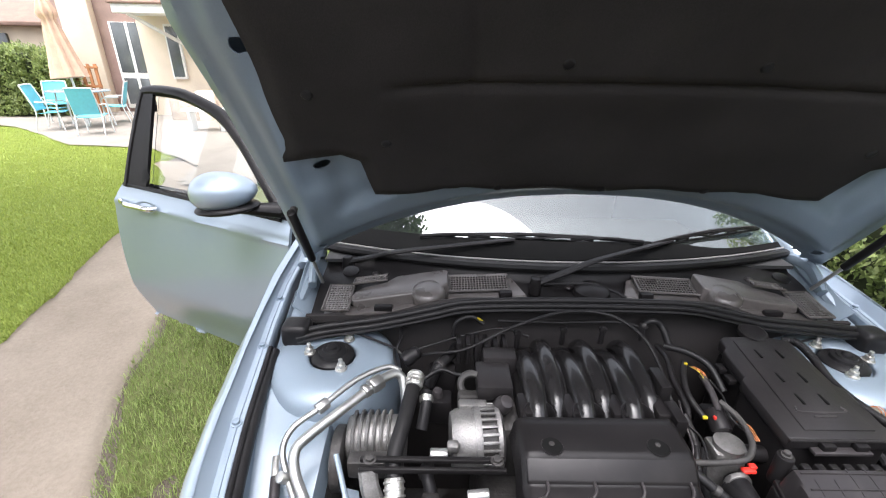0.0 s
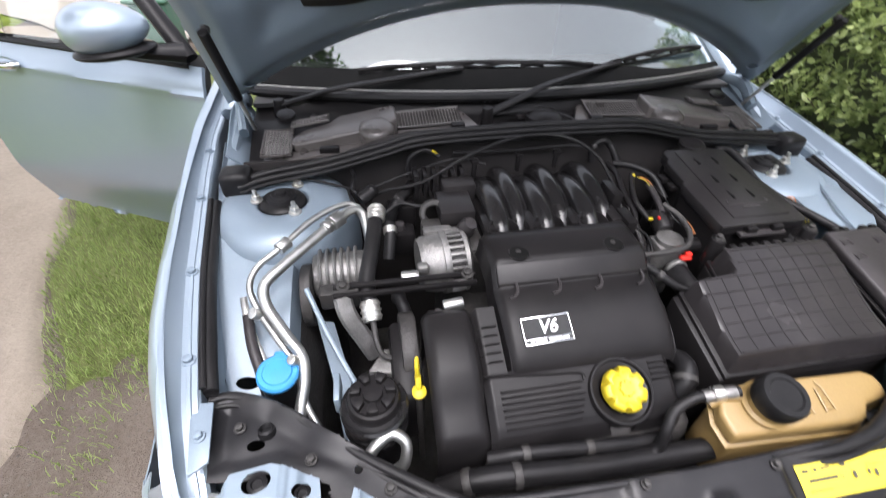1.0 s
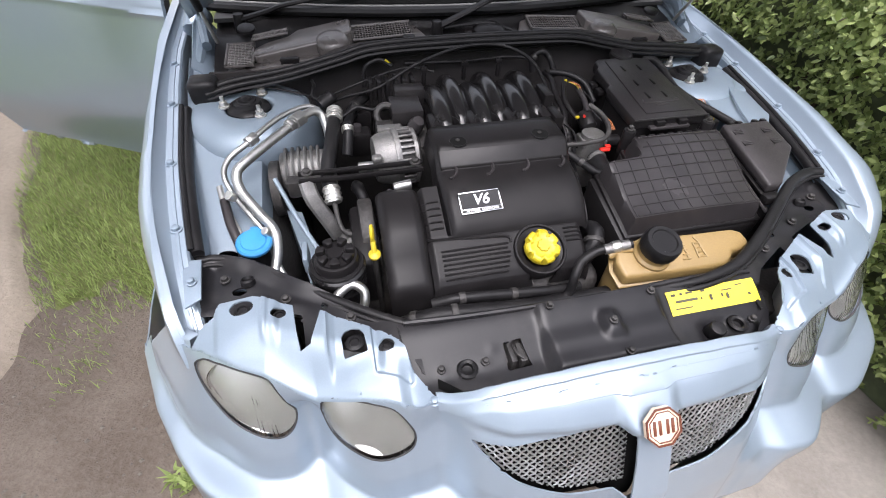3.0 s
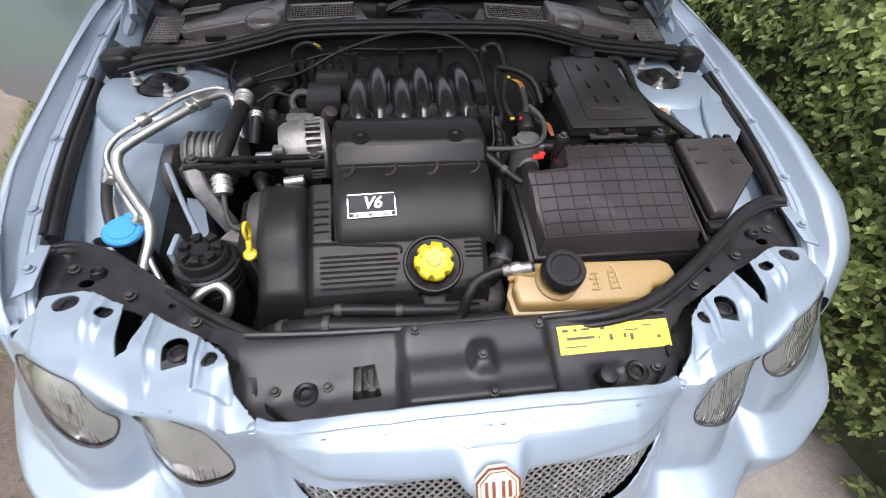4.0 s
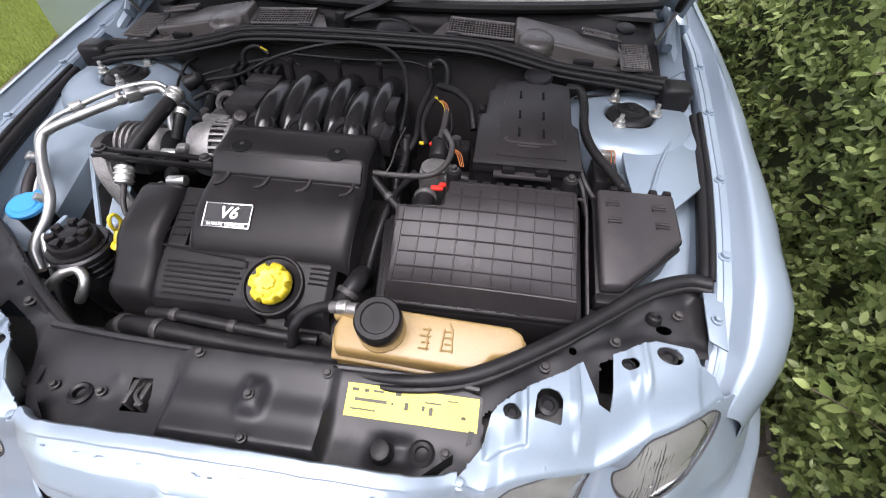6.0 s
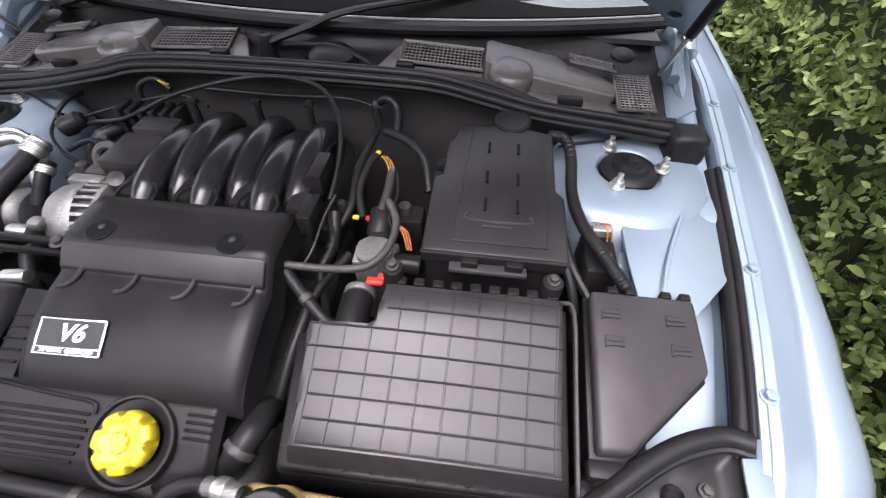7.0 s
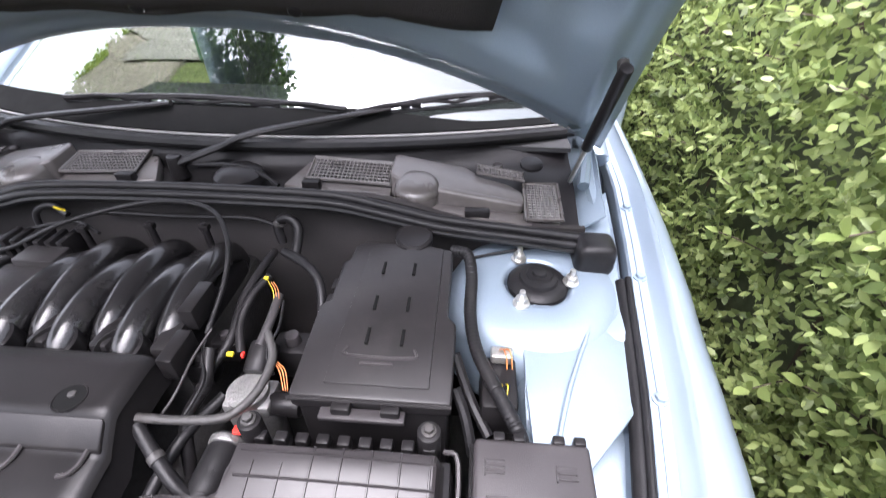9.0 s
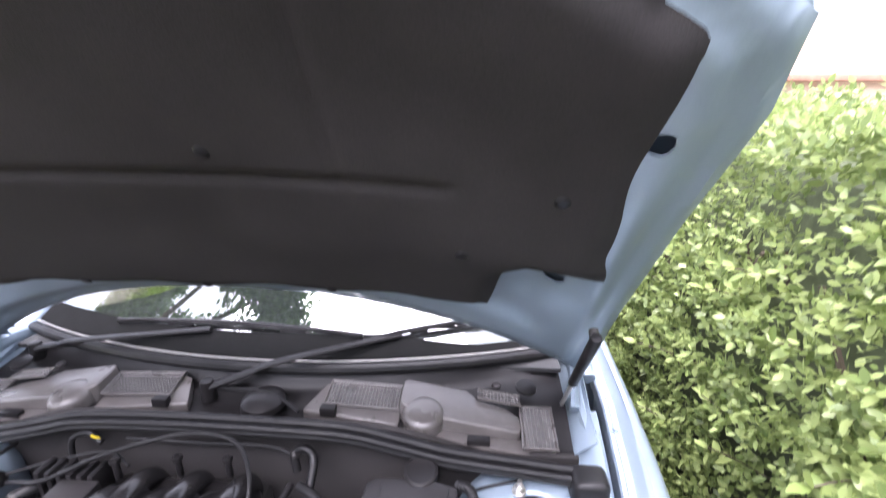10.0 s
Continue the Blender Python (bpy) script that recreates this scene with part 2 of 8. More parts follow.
def sheet(f, u0, u1, v0, v1, nu, nv, sdf=None, bm=None):
    """A surface f(u, v). With sdf(u, v) only what is above zero stays, and its rim runs smoothly along the zero line."""
    t = bm or bmesh.new()
    hu, hv = (u1 - u0) / nu, (v1 - v0) / nv
    near = 0.62 * max(abs(hu), abs(hv))
    grid, keep = [], {}
    for i in range(nu + 1):
        row = []
        for j in range(nv + 1):
            u, v = u0 + hu * i, v0 + hv * j
            if sdf:
                for _ in range(2):
                    d = sdf(u, v)
                    if abs(d) < near:
                        e = 1e-4
                        gu, gv = (sdf(u + e, v) - d) / e, (sdf(u, v + e) - d) / e
                        g2 = gu * gu + gv * gv
                        if g2 > 0.04:
                            u, v = u - d * gu / g2, v - d * gv / g2
            row.append((u, v))
        grid.append(row)
    vs = {}

    def vert(i, j):
        if (i, j) not in vs:
            vs[i, j] = t.verts.new(f(*grid[i][j]))
        return vs[i, j]

    for i in range(nu):
        for j in range(nv):
            c = [(i, j), (i + 1, j), (i + 1, j + 1), (i, j + 1)]
            if sdf:
                cu, cv = sum(grid[a][b][0] for a, b in c) / 4, sum(grid[a][b][1] for a, b in c) / 4
                if sdf(cu, cv) <= 0:
                    continue
            t.faces.new([vert(*q) for q in c])
    return t


def sd_poly(poly):
    """Signed distance to a plan polygon, positive inside."""
    k = len(poly)

    def f(x, y):
        best, inside = 1e9, False
        for i in range(k):
            ax, ay = poly[i]
            bx, by = poly[(i + 1) % k]
            dx, dy = bx - ax, by - ay
            t = max(0, min(1, ((x - ax) * dx + (y - ay) * dy) / (dx * dx + dy * dy + 1e-12)))
            best = min(best, (x - ax - t * dx) ** 2 + (y - ay - t * dy) ** 2)
            if (ay > y) != (by > y) and x < ax + (y - ay) * dx / dy:
                inside = not inside
        return math.sqrt(best) if inside else -math.sqrt(best)
    return f


def sd_ellipse(cx, cy, a, b, turn=0.0):
    c, s = math.cos(radians(turn)), math.sin(radians(turn))

    def f(x, y):
        p, q = (x - cx) * c + (y - cy) * s, -(x - cx) * s + (y - cy) * c
        k = math.hypot(p / a, q / b)
        return (1 - k) * min(a, b)
    return f


def lerp_table(table):
    """A piecewise smooth function through (x, y) pairs."""
    xs, ys = [a for a, _ in table], [b for _, b in table]

    def f(x):
        if x <= xs[0]:
            return ys[0]
        for i in range(len(xs) - 1):
            if x <= xs[i + 1]:
                t = (x - xs[i]) / (xs[i + 1] - xs[i])
                return ys[i] + (ys[i + 1] - ys[i]) * t
        return ys[-1]
    return f


def smooth(a, b, x):
    t = max(0.0, min(1.0, (x - a) / (b - a)))
    return t * t * (3 - 2 * t)


def mirrored(bm):
    bm.transform(Matrix.Diagonal((-1, 1, 1, 1)))
    bmesh.ops.reverse_faces(bm, faces=bm.faces)
    return bm


def stud(at, parent, r=0.0095, h=0.026, name="stud"):
    """A threaded stud with its flanged nut."""
    x, y, z = at
    b = cyl((x, y, z), (x, y, z + 0.004), r * 1.35, n=16, bev=0.001)
    cyl((x, y, z + 0.004), (x, y, z + 0.014), r, n=6, bev=0.0012, bm=b)
    cyl((x, y, z + 0.014), (x, y, z + h), r * 0.48, n=10, bev=0.0008, bm=b)
    return part(name, b, STEEL, parent)


def bolt(at, parent, r=0.009, mtl=None, up=(0, 0, 1), name="bolt"):
    a = Vector(at)
    d = Vector(up).normalized()
    b = cyl(a, a + d * 0.003, r * 1.4, n=18, bev=0.0008)
    cyl(a + d * 0.003, a + d * 0.009, r, n=6, bev=0.001, bm=b)
    return part(name, b, mtl or STEEL, parent)


def np_mesh(name, verts, faces, material, parent=None, flat=False):
    me = bpy.data.meshes.new(name)
    me.from_pydata(verts.tolist() if hasattr(verts, "tolist") else verts, [], faces.tolist() if hasattr(faces, "tolist") else faces)
    me.materials.append(material)
    if not flat:
        me.polygons.foreach_set("use_smooth", [True] * len(me.polygons))
    ob = new(name, me)
    if parent:
        ob.parent = parent
        if parent.type == "EMPTY":
            ob.matrix_parent_inverse = Matrix.Translation(parent.location).inverted()
    return ob

# ---- the car: body ----
car = thing("car", (0, 1.6, 0), "pale metallic blue saloon car with bonnet and one door open", "car")

FLANGE = lerp_table([(0.18, 0.606), (0.26, 0.630), (0.362, 0.651), (0.45, 0.668), (0.60, 0.695), (0.78, 0.719), (0.88, 0.732), (1.05, 0.749), (1.40, 0.757)])
OUTER = lerp_table([(0.18, 0.655), (0.22, 0.675), (0.27, 0.708), (0.33, 0.742), (0.40, 0.770), (0.48, 0.792), (0.60, 0.815), (0.76, 0.836), (0.92, 0.845), (1.40, 0.850)])
CREST = lerp_table([(0.18, 0.762), (0.22, 0.778), (0.27, 0.800), (0.35, 0.832), (0.50, 0.855), (0.80, 0.880), (1.10, 0.905), (1.40, 0.925)])
AXLE_Y, AXLE_Z = 0.70, 0.30


def wing_ring(y, slim=0.0, taper=0.0, flare=0.0):
    f, o, z = FLANGE(y), OUTER(y) - slim * smooth(0.19, 0.36, y) - taper * smooth(0.36, 0.72, y) + flare * smooth(0.46, 0.26, y), CREST(y) - 12 * max(0, 0.262 - y) ** 2
    w = o - f
    arch = AXLE_Z + math.sqrt(max(0, 0.345 ** 2 - (y - AXLE_Y) ** 2)) if abs(y - AXLE_Y) < 0.345 else 0
    low = max(0.30, arch)
    pts = [(f - 0.002, z - 0.056), (f - 0.001, z - 0.031), (f + 0.001, z - 0.0285), (f + 0.0085, z - 0.028), (f + 0.0100, z - 0.0258), (f + 0.0125, z - 0.0258), (f + 0.0140, z - 0.028), (f + 0.022, z - 0.028), (f + 0.026, z - 0.025),
           (f + 0.0365, z - 0.007), (f + 0.0395, z - 0.003), (f + 0.044, z - 0.0005), (f + w * 0.46, z), (f + w * 0.56, z - 0.002), (f + w * 0.68, z - 0.008), (f + w * 0.81, z - 0.023), (f + w * 0.92, z - 0.052),
           (f + w * 0.98, z - 0.085), (o, z - 0.125)]
    base = z - 0.125
    for k in (0.25, 0.5, 0.75, 1.0):
        pts.append((o + 0.012 * math.sin(k * 2.2), base + (low - base) * k))
    pts.append((o - 0.03, low + 0.004))
    return [(x, y, zz) for x, zz in pts]


for side in (1, -1):
    b = loft([wing_ring(0.200 + 0.0236 * i, 0.034 if side < 0 else -0.004, 0.010 if side < 0 else 0.025, 0.0 if side < 0 else 0.040) for i in range(52)], closed=False, caps=False)
    if side < 0:
        mirrored(b)
    wing = part("front_wing", b, PAINT, car, "pale blue metallic front wing", thick=0.002, smooth=30)
    for y in (0.593, 0.80, 0.42, 0.98):
        bolt((side * (FLANGE(y) + 0.012), y, CREST(y) - 0.0275), wing, 0.0075, PAINT_BAY)
    # rubber strip along the inner edge of the wing
    b = bmesh.new()
    for dx, dz, r in ((-0.0055, -0.030, 0.0055), (-0.0135, -0.040, 0.0105), (-0.011, -0.052, 0.010)):
        tube([(side * (FLANGE(y) + dx), y, CREST(y) + dz) for y in (0.375, 0.45, 0.6, 0.75, 0.80)], r, 10, 5, bm=b)
    part("edge_seal", b, RUBBER, car, "black rubber edge seal")
    # end plate of the wing beside the lamp panel
    pl = [(0.660, 0.356), (0.630, 0.354), (0.620, 0.272), (0.642, 0.258)]
    b = prism([(side * x, y) for x, y in pl], lambda x, y: 0.794 + 0.05 * (y - 0.26), lambda x, y: 0.798 + 0.05 * (y - 0.26), 0.001)
    pf = part("wing_flange", b, PAINT_BAY, car)
    bolt((side * 0.638, 0.306, 0.8005), pf, 0.006, PAINT_BAY)


# nose of the car
NOSE_Y = lerp_table([(0.0, -0.052), (0.12, -0.046), (0.20, -0.034), (0.25, -0.010), (0.29, 0.018), (0.34, 0.046), (0.44, 0.086), (0.52, 0.116), (0.60, 0.152), (0.645, 0.182), (0.67, 0.208), (0.70, 0.252), (0.75, 0.345), (0.80, 0.480), (0.85, 0.66), (0.90, 0.90)])
NOSE_D = lerp_table([(0.20, 0.02), (0.30, -0.05), (0.38, -0.078), (0.45, -0.080), (0.55, -0.058), (0.637, -0.031), (0.70, 0.0), (0.727, 0.016), (0.75, 0.034), (0.76, 0.043), (0.775, 0.058), (0.79, 0.077), (0.805, 0.104)])
LAMP_D = lerp_table([(0.66, 0.0), (0.70, 0.006), (0.72, 0.013), (0.74, 0.022), (0.755, 0.030), (0.775, 0.036)])
NOSE_TOP = lerp_table([(0.0, 0.7945), (0.1, 0.7922), (0.15, 0.790), (0.20, 0.786), (0.225, 0.780), (0.25, 0.770), (0.275, 0.757), (0.296, 0.752), (0.33, 0.760), (0.36, 0.762), (0.40, 0.757), (0.43, 0.750), (0.46, 0.744), (0.49, 0.757), (0.525, 0.771), (0.58, 0.774), (0.62, 0.771), (0.655, 0.760), (0.70, 0.728), (0.76, 0.65), (0.84, 0.53), (0.90, 0.46)])


def nose(x, z):
    ax = abs(x)
    # the bumper stands wider than the wing above it, whose near side is slimmer
    wide = ax - (0.045 if x > 0 else 0.020) * smooth(0.74, 0.58, z) * smooth(0.56, 0.68, ax) + (0.014 * smooth(0.62, 0.70, ax) * smooth(0.64, 0.74, z) if x < 0 else 0)
    y = NOSE_Y(wide) + NOSE_D(z)
    for cx, amp, wd in ((0.390, 0.030, 0.055), (0.568, 0.030, 0.062)):
        y -= amp * math.exp(-((ax - cx) / wd) ** 2) * smooth(0.735, 0.655, z) * smooth(0.42, 0.58, z)
    y += 0.022 * math.exp(-((ax - 0.285) / 0.03) ** 2) * smooth(0.76, 0.70, z) * smooth(0.50, 0.62, z)
    # the lamps stand steeper than the brow between them
    y -= LAMP_D(z) * smooth(0.285, 0.33, ax) * (1 - 0.45 * smooth(0.55, 0.64, ax))
    # brow above the grille and the pillar behind the badge
    y -= 0.010 * smooth(0.30, 0.20, ax) * smooth(0.735, 0.75, z) * smooth(0.80, 0.775, z)
    y -= 0.022 * smooth(0.050, 0.028, ax) * smooth(0.800, 0.745, z) * smooth(0.50, 0.62, z)
    # lower bumper, standing out in a ledge below the lamps
    y -= 0.060 * smooth(0.592, 0.560, z) * smooth(0.20, 0.34, ax) * (1 - 0.3 * smooth(0.45, 0.25, z))
    # deep valley between the two lamps
    y += 0.030 * math.exp(-((ax - 0.480) / 0.022) ** 2) * smooth(0.745, 0.69, z) * smooth(0.52, 0.62, z)
    return Vector((x, y, z))


def grille_sd(x, z):
    ax = abs(x)
    up = 0.740 - 0.022 * (ax / 0.24) ** 2 - z
    lo = z - (0.634 + 0.068 * (max(0, ax - 0.06) / 0.18) ** 2.4)
    side = ax - 0.027 - 0.03 * (0.73 - z)
    return min(up, lo, side)


OUTLINES = [[(0.456, 0.733), (0.446, 0.746), (0.434, 0.750), (0.403, 0.751), (0.380, 0.750), (0.359, 0.748), (0.349, 0.741), (0.338, 0.726), (0.329, 0.707), (0.330, 0.688), (0.341, 0.676), (0.361, 0.671), (0.384, 0.669), (0.408, 0.669), (0.433, 0.672), (0.451, 0.684), (0.459, 0.706)],
            [(0.638, 0.733), (0.636, 0.744), (0.626, 0.754), (0.612, 0.761), (0.587, 0.765), (0.555, 0.766), (0.530, 0.764), (0.520, 0.758), (0.514, 0.743), (0.506, 0.722), (0.499, 0.700), (0.500, 0.683), (0.509, 0.672), (0.527, 0.668), (0.547, 0.671), (0.570, 0.677), (0.595, 0.684), (0.621, 0.697), (0.634, 0.714)]]
LAMPS = ((0.394, 0.710), (0.566, 0.717))


def rounded(outline):
    c = curve_points([(x, z, 0) for x, z in outline + outline[:1]], 4)[:-1]
    return [(p.x, p.y) for p in c]


RIMS = [rounded(o) for o in OUTLINES]


def lamp_sd(k):
    inner = sd_poly(RIMS[k])
    cx, cz = LAMPS[k]

    def f(x, z):
        d = math.hypot(abs(x) - cx, z - cz)
        return inner(abs(x), z) if d < 0.11 else 0.09 - d
    return f


lampsd = [lamp_sd(0), lamp_sd(1)]


def bumper_sd(x, z):
    return min((NOSE_TOP(abs(x)) - 0.001 - 0.005 * smooth(0.300, 0.285, abs(x)) - z) * (0.8 if abs(x) < 0.66 else 0.6), -grille_sd(x, z), -lampsd[0](x, z), -lampsd[1](x, z))


b = sheet(nose, -0.892, 0.892, 0.22, 0.804, 262, 150, bumper_sd)
bumper = part("front_bumper", b, PAINT, car, "pale blue nose and bumper with two grille openings", thick=0.003, offset=-1, smooth=50)
# closing strip between the top of the bumper corner and the slimmer wing
strip = []
for i in range(15):
    ax = 0.640 + 0.009 * i
    p = nose(-ax, NOSE_TOP(ax) - 0.002)
    w = min(ax - 0.004, OUTER(p.y) - 0.034 * smooth(0.19, 0.36, p.y) - 0.010 * smooth(0.36, 0.72, p.y))
    strip.append([p + Vector((0, -0.001, -0.004)), p + Vector((0.002, 0.004, 0.003)), Vector((-(0.6 * w + 0.4 * ax), p.y + 0.008, p.z + 0.010)), Vector((-w + 0.012, p.y + 0.014, p.z + 0.014))])
part("corner_strip", loft(strip, closed=False, caps=False), PAINT, bumper, thick=0.001, smooth=60)
# rolled lip along the top of the nose
rings = []
for i in range(81):
    x = -0.292 + 0.0073 * i
    z0 = NOSE_TOP(abs(x))
    p = nose(x, z0)
    rings.append([Vector((x, p.y + dy, z0 + dz)) for dy, dz in ((0.018, -0.016), (0.017, -0.004), (0.014, 0.0005), (0.004, 0.0012), (-0.0008, -0.0006), (-0.0026, -0.0035))] + [nose(x, z0 - 0.009) + Vector((0, -0.0034, 0)), nose(x, z0 - 0.014) + Vector((0, -0.0030, 0)), nose(x, z0 - 0.018) + Vector((0, 0.003, 0))])
part("bumper_lip", loft(rings, closed=False, caps=False), PAINT, bumper, thick=0.001, smooth=35)
# wire mesh, in two halves
for side in (1, -1):
    b = bmesh.new()
    grid_pt = lambda x, z: Vector((x, NOSE_Y(abs(x)) + NOSE_D(z) + 0.014, z))
    pitch = 0.0104
    for fam in (1, -1):
        for k in range(-12, 62):
            run = []
            for i in range(120):
                s_ = -0.02 + i * 0.0026
                x = s_
                z = 0.56 + (fam * (s_ - 0.12) * 0.9) + (k - 16) * pitch
                if grille_sd(x, z) > -0.006 and abs(x) > 0.012:
                    p = grid_pt(x * side, z)
                    wob = 0.0009 * fam * math.cos(math.pi * (s_ - 0.12) / (pitch / 1.8))
                    p.y += wob
                    run.append(p)
                elif len(run) > 2:
                    tube(run, 0.0014, 4, 1, bm=b)
                    run = []
                else:
                    run = []
            if len(run) > 2:
                tube(run, 0.0014, 4, 1, bm=b)
    part("grille_mesh", b, WIRE, bumper, "bright woven wire mesh grille")
    # black sheet behind the mesh, in place of the shade there
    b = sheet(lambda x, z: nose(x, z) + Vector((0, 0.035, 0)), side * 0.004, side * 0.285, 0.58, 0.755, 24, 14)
    part("grille_shade_sheet", b, VOID, bumper)
# octagonal badge: plain shapes
em = Matrix.Translation((0, -0.046, 0.761)) @ pose(0, 0, 0, 46, 0, 0)
badge = part("badge", lathe([(0.0, 0.0), (0.029, 0.0), (0.029, 0.005), (0.0275, 0.006), (0.0, 0.006)], em @ pose(0, 0, 0, 0, 0, 22.5), 8), CREAM, bumper, "brown and cream octagonal badge")
for nm, r0, r1 in (("badge_ring", 0.029, 0.0262), ("inner_ring", 0.0235, 0.0222)):
    b = bmesh.new()
    loft([[em @ pose(0, 0, 0, 0, 0, 22.5) @ Vector((r * math.cos(math.pi * k / 4), r * math.sin(math.pi * k / 4), h)) for k in range(8)] for r, h in ((r0, 0.0058), (r0, 0.0076), (r1, 0.0076), (r1, 0.0058))], caps=False, bm=b)
    part(nm, b, BROWN, badge)
for x0 in (-0.0165, -0.0080, 0.0035, 0.0115):
    part("badge_bar", box((x0, -0.0105, 0.0060), (x0 + 0.0048, 0.0105, 0.0076), 0.0008, em), BROWN, badge)

# head lamps
for side in (1, -1):
    for k in (0, 1):
        cx, cz = LAMPS[k]
        sdk = lampsd[k]
        rim = RIMS[k] + RIMS[k][:1]
        # housing, round reflector and bulb
        rings = []
        for s, d in ((1.0, 0.008), (0.97, 0.03), (0.90, 0.065), (0.60, 0.085), (0.2, 0.090)):
            rings.append([nose(side * (cx + (x - cx) * s), cz + (z - cz) * s) + Vector((0, d, 0.25 * d)) for x, z in rim[:-1]])
        lamp = part("head_lamp", loft(rings, caps=True), HOUSING, car, "oval head lamp with a bright reflector bowl", smooth=60)
        f = lambda x, z: nose(x, z) + Vector((0, 0.004 - 0.012 * max(0, min(1, sdk(x, z) / 0.03)) - 0.0005 * math.sin(abs(x) * 1300) * smooth(cx + 0.012, cx - 0.006, abs(x)), 0))
        x0, x1 = (cx - 0.095, cx + 0.095)
        part("lens", sheet(lambda x, z: f(side * x, z), x0, x1, cz - 0.075, cz + 0.075, 110, 40, sdk), LENS, lamp, thick=0.002).visible_shadow = False
        # dark bezel round the lens
        part("bezel", tube([nose(side * x, z) + Vector((0, 0.001, 0.001)) for x, z in rim], 0.0016, 8, 1), DARK, lamp)
        o = nose(side * cx, cz)
        m = Matrix.Translation(o + Vector((side * 0.014, 0.072, -0.004))) @ pose(0, 0, 0, 78, 0, 0)
        part("reflector", lathe([(0.010, -0.004), (0.020, 0.002), (0.030, 0.011), (0.037, 0.022), (0.041, 0.036), (0.0425, 0.036), (0.038, 0.020), (0.030, 0.008), (0.018, -0.003)], m, 36), BOWL, lamp, "polished round reflector")
        part("bulb", cyl(o + Vector((side * 0.014, 0.074, -0.004)), o + Vector((side * 0.014, 0.036, -0.010)), 0.012, 0.009, 20, 0.003), CAST if k else CHROME, lamp)
        m = Matrix.Translation(o + Vector((-side * 0.036, 0.056, -0.004))) @ pose(0, 0, 0, 78, 0, 0)
        part("side_reflector", lathe([(0.006, 0.0), (0.014, 0.005), (0.020, 0.015), (0.024, 0.030), (0.0255, 0.030), (0.020, 0.012), (0.013, 0.002)], m, 28), BOWL, lamp)
        up = [(x, z) for x, z in RIMS[k] if z > cz + 0.016]
        top = sorted((x, z) for x, z in up if x > cx - 0.062)
        part("lamp_brow", tube([nose(side * x, z) + Vector((0, 0.012, -0.003)) for x, z in top[::3]], 0.0036, 8, 2, flat=0.7), CHROME, lamp)

# pressed lamp panels over the head lamps
PANEL = [(0.640, 0.195), (0.621, 0.224), (0.600, 0.232), (0.588, 0.248), (0.541, 0.254), (0.530, 0.250), (0.483, 0.229), (0.474, 0.153), (0.458, 0.158), (0.442, 0.212), (0.372, 0.172), (0.362, 0.165),
         (0.336, 0.142), (0.326, 0.128), (0.321, 0.096), (0.300, 0.072), (0.285, 0.056), (0.279, 0.045)] + [(x, nose(x, NOSE_TOP(x)).y - 0.0035) for x in [0.285 + 0.0125 * i for i in range(29)]]
panel_poly = sd_poly(PANEL)
HOLES = [sd_ellipse(0.556, 0.234, 0.017, 0.013, -10), sd_ellipse(0.503, 0.217, 0.011, 0.009), sd_ellipse(0.352, 0.136, 0.012, 0.010)]
slot = sd_poly([(0.412, 0.160), (0.408, 0.167), (0.399, 0.170), (0.390, 0.168), (0.385, 0.161), (0.382, 0.136), (0.411, 0.134)])


def panel_sd(x, y):
    return min(panel_poly(x, y), *(-h(x, y) for h in HOLES), -slot(x, y) - 0.003)


def panel_z(x, y):
    f = nose(x, NOSE_TOP(x)).y
    z = NOSE_TOP(x) + 0.003 + (0.799 - NOSE_TOP(x)) * smooth(f - 0.006, f + 0.075, y)
    z -= 1.45 * max(0, f - y)
    z += 0.006 * smooth(0.500, 0.510, x) * smooth(0.60, 0.59, x) * smooth(0.16, 0.20, y)
    z -= 0.007 * smooth(0.437, 0.43, x) * smooth(0.355, 0.365, x) * smooth(0.10, 0.13, y)
    z -= 0.012 * smooth(0.345, 0.325, x) * smooth(0.13, 0.09, y)
    back = smooth(f + 0.035, f + 0.055, y)
    # a crease beside each tab, a sunk pad round the small hole
    z += 0.0035 * (smooth(0.529, 0.5265, x) * smooth(0.518, 0.5225, x) + smooth(0.4375, 0.4345, x) * smooth(0.424, 0.429, x)) * back
    z -= 0.0055 * smooth(0.373, 0.3695, x) * smooth(f + 0.030, f + 0.036, y) * smooth(0.318, 0.325, x)
    return z


for side in (1, -1):
    b = sheet(lambda x, y: Vector((side * x, y, panel_z(x, y))), 0.27, 0.65, 0.02, 0.26, 152, 96, panel_sd)
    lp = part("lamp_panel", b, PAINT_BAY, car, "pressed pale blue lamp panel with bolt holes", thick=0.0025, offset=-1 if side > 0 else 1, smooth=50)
    for x, y, r in ((0.556, 0.234, 0.012), (0.503, 0.217, 0.010), (0.352, 0.136, 0.010), (0.397, 0.152, 0.013)):
        part("plug", lathe([(0, 0.0), (r, 0.0), (r, 0.004), (r * 0.6, 0.006), (r * 0.5, 0.003), (0, 0.003)], pose(side * x, y, panel_z(x, y) - 0.010), 18), RUBBER, lp)
    bolt((side * 0.296, 0.058, panel_z(0.296, 0.058) + 0.001), lp, 0.006, PAINT_BAY)

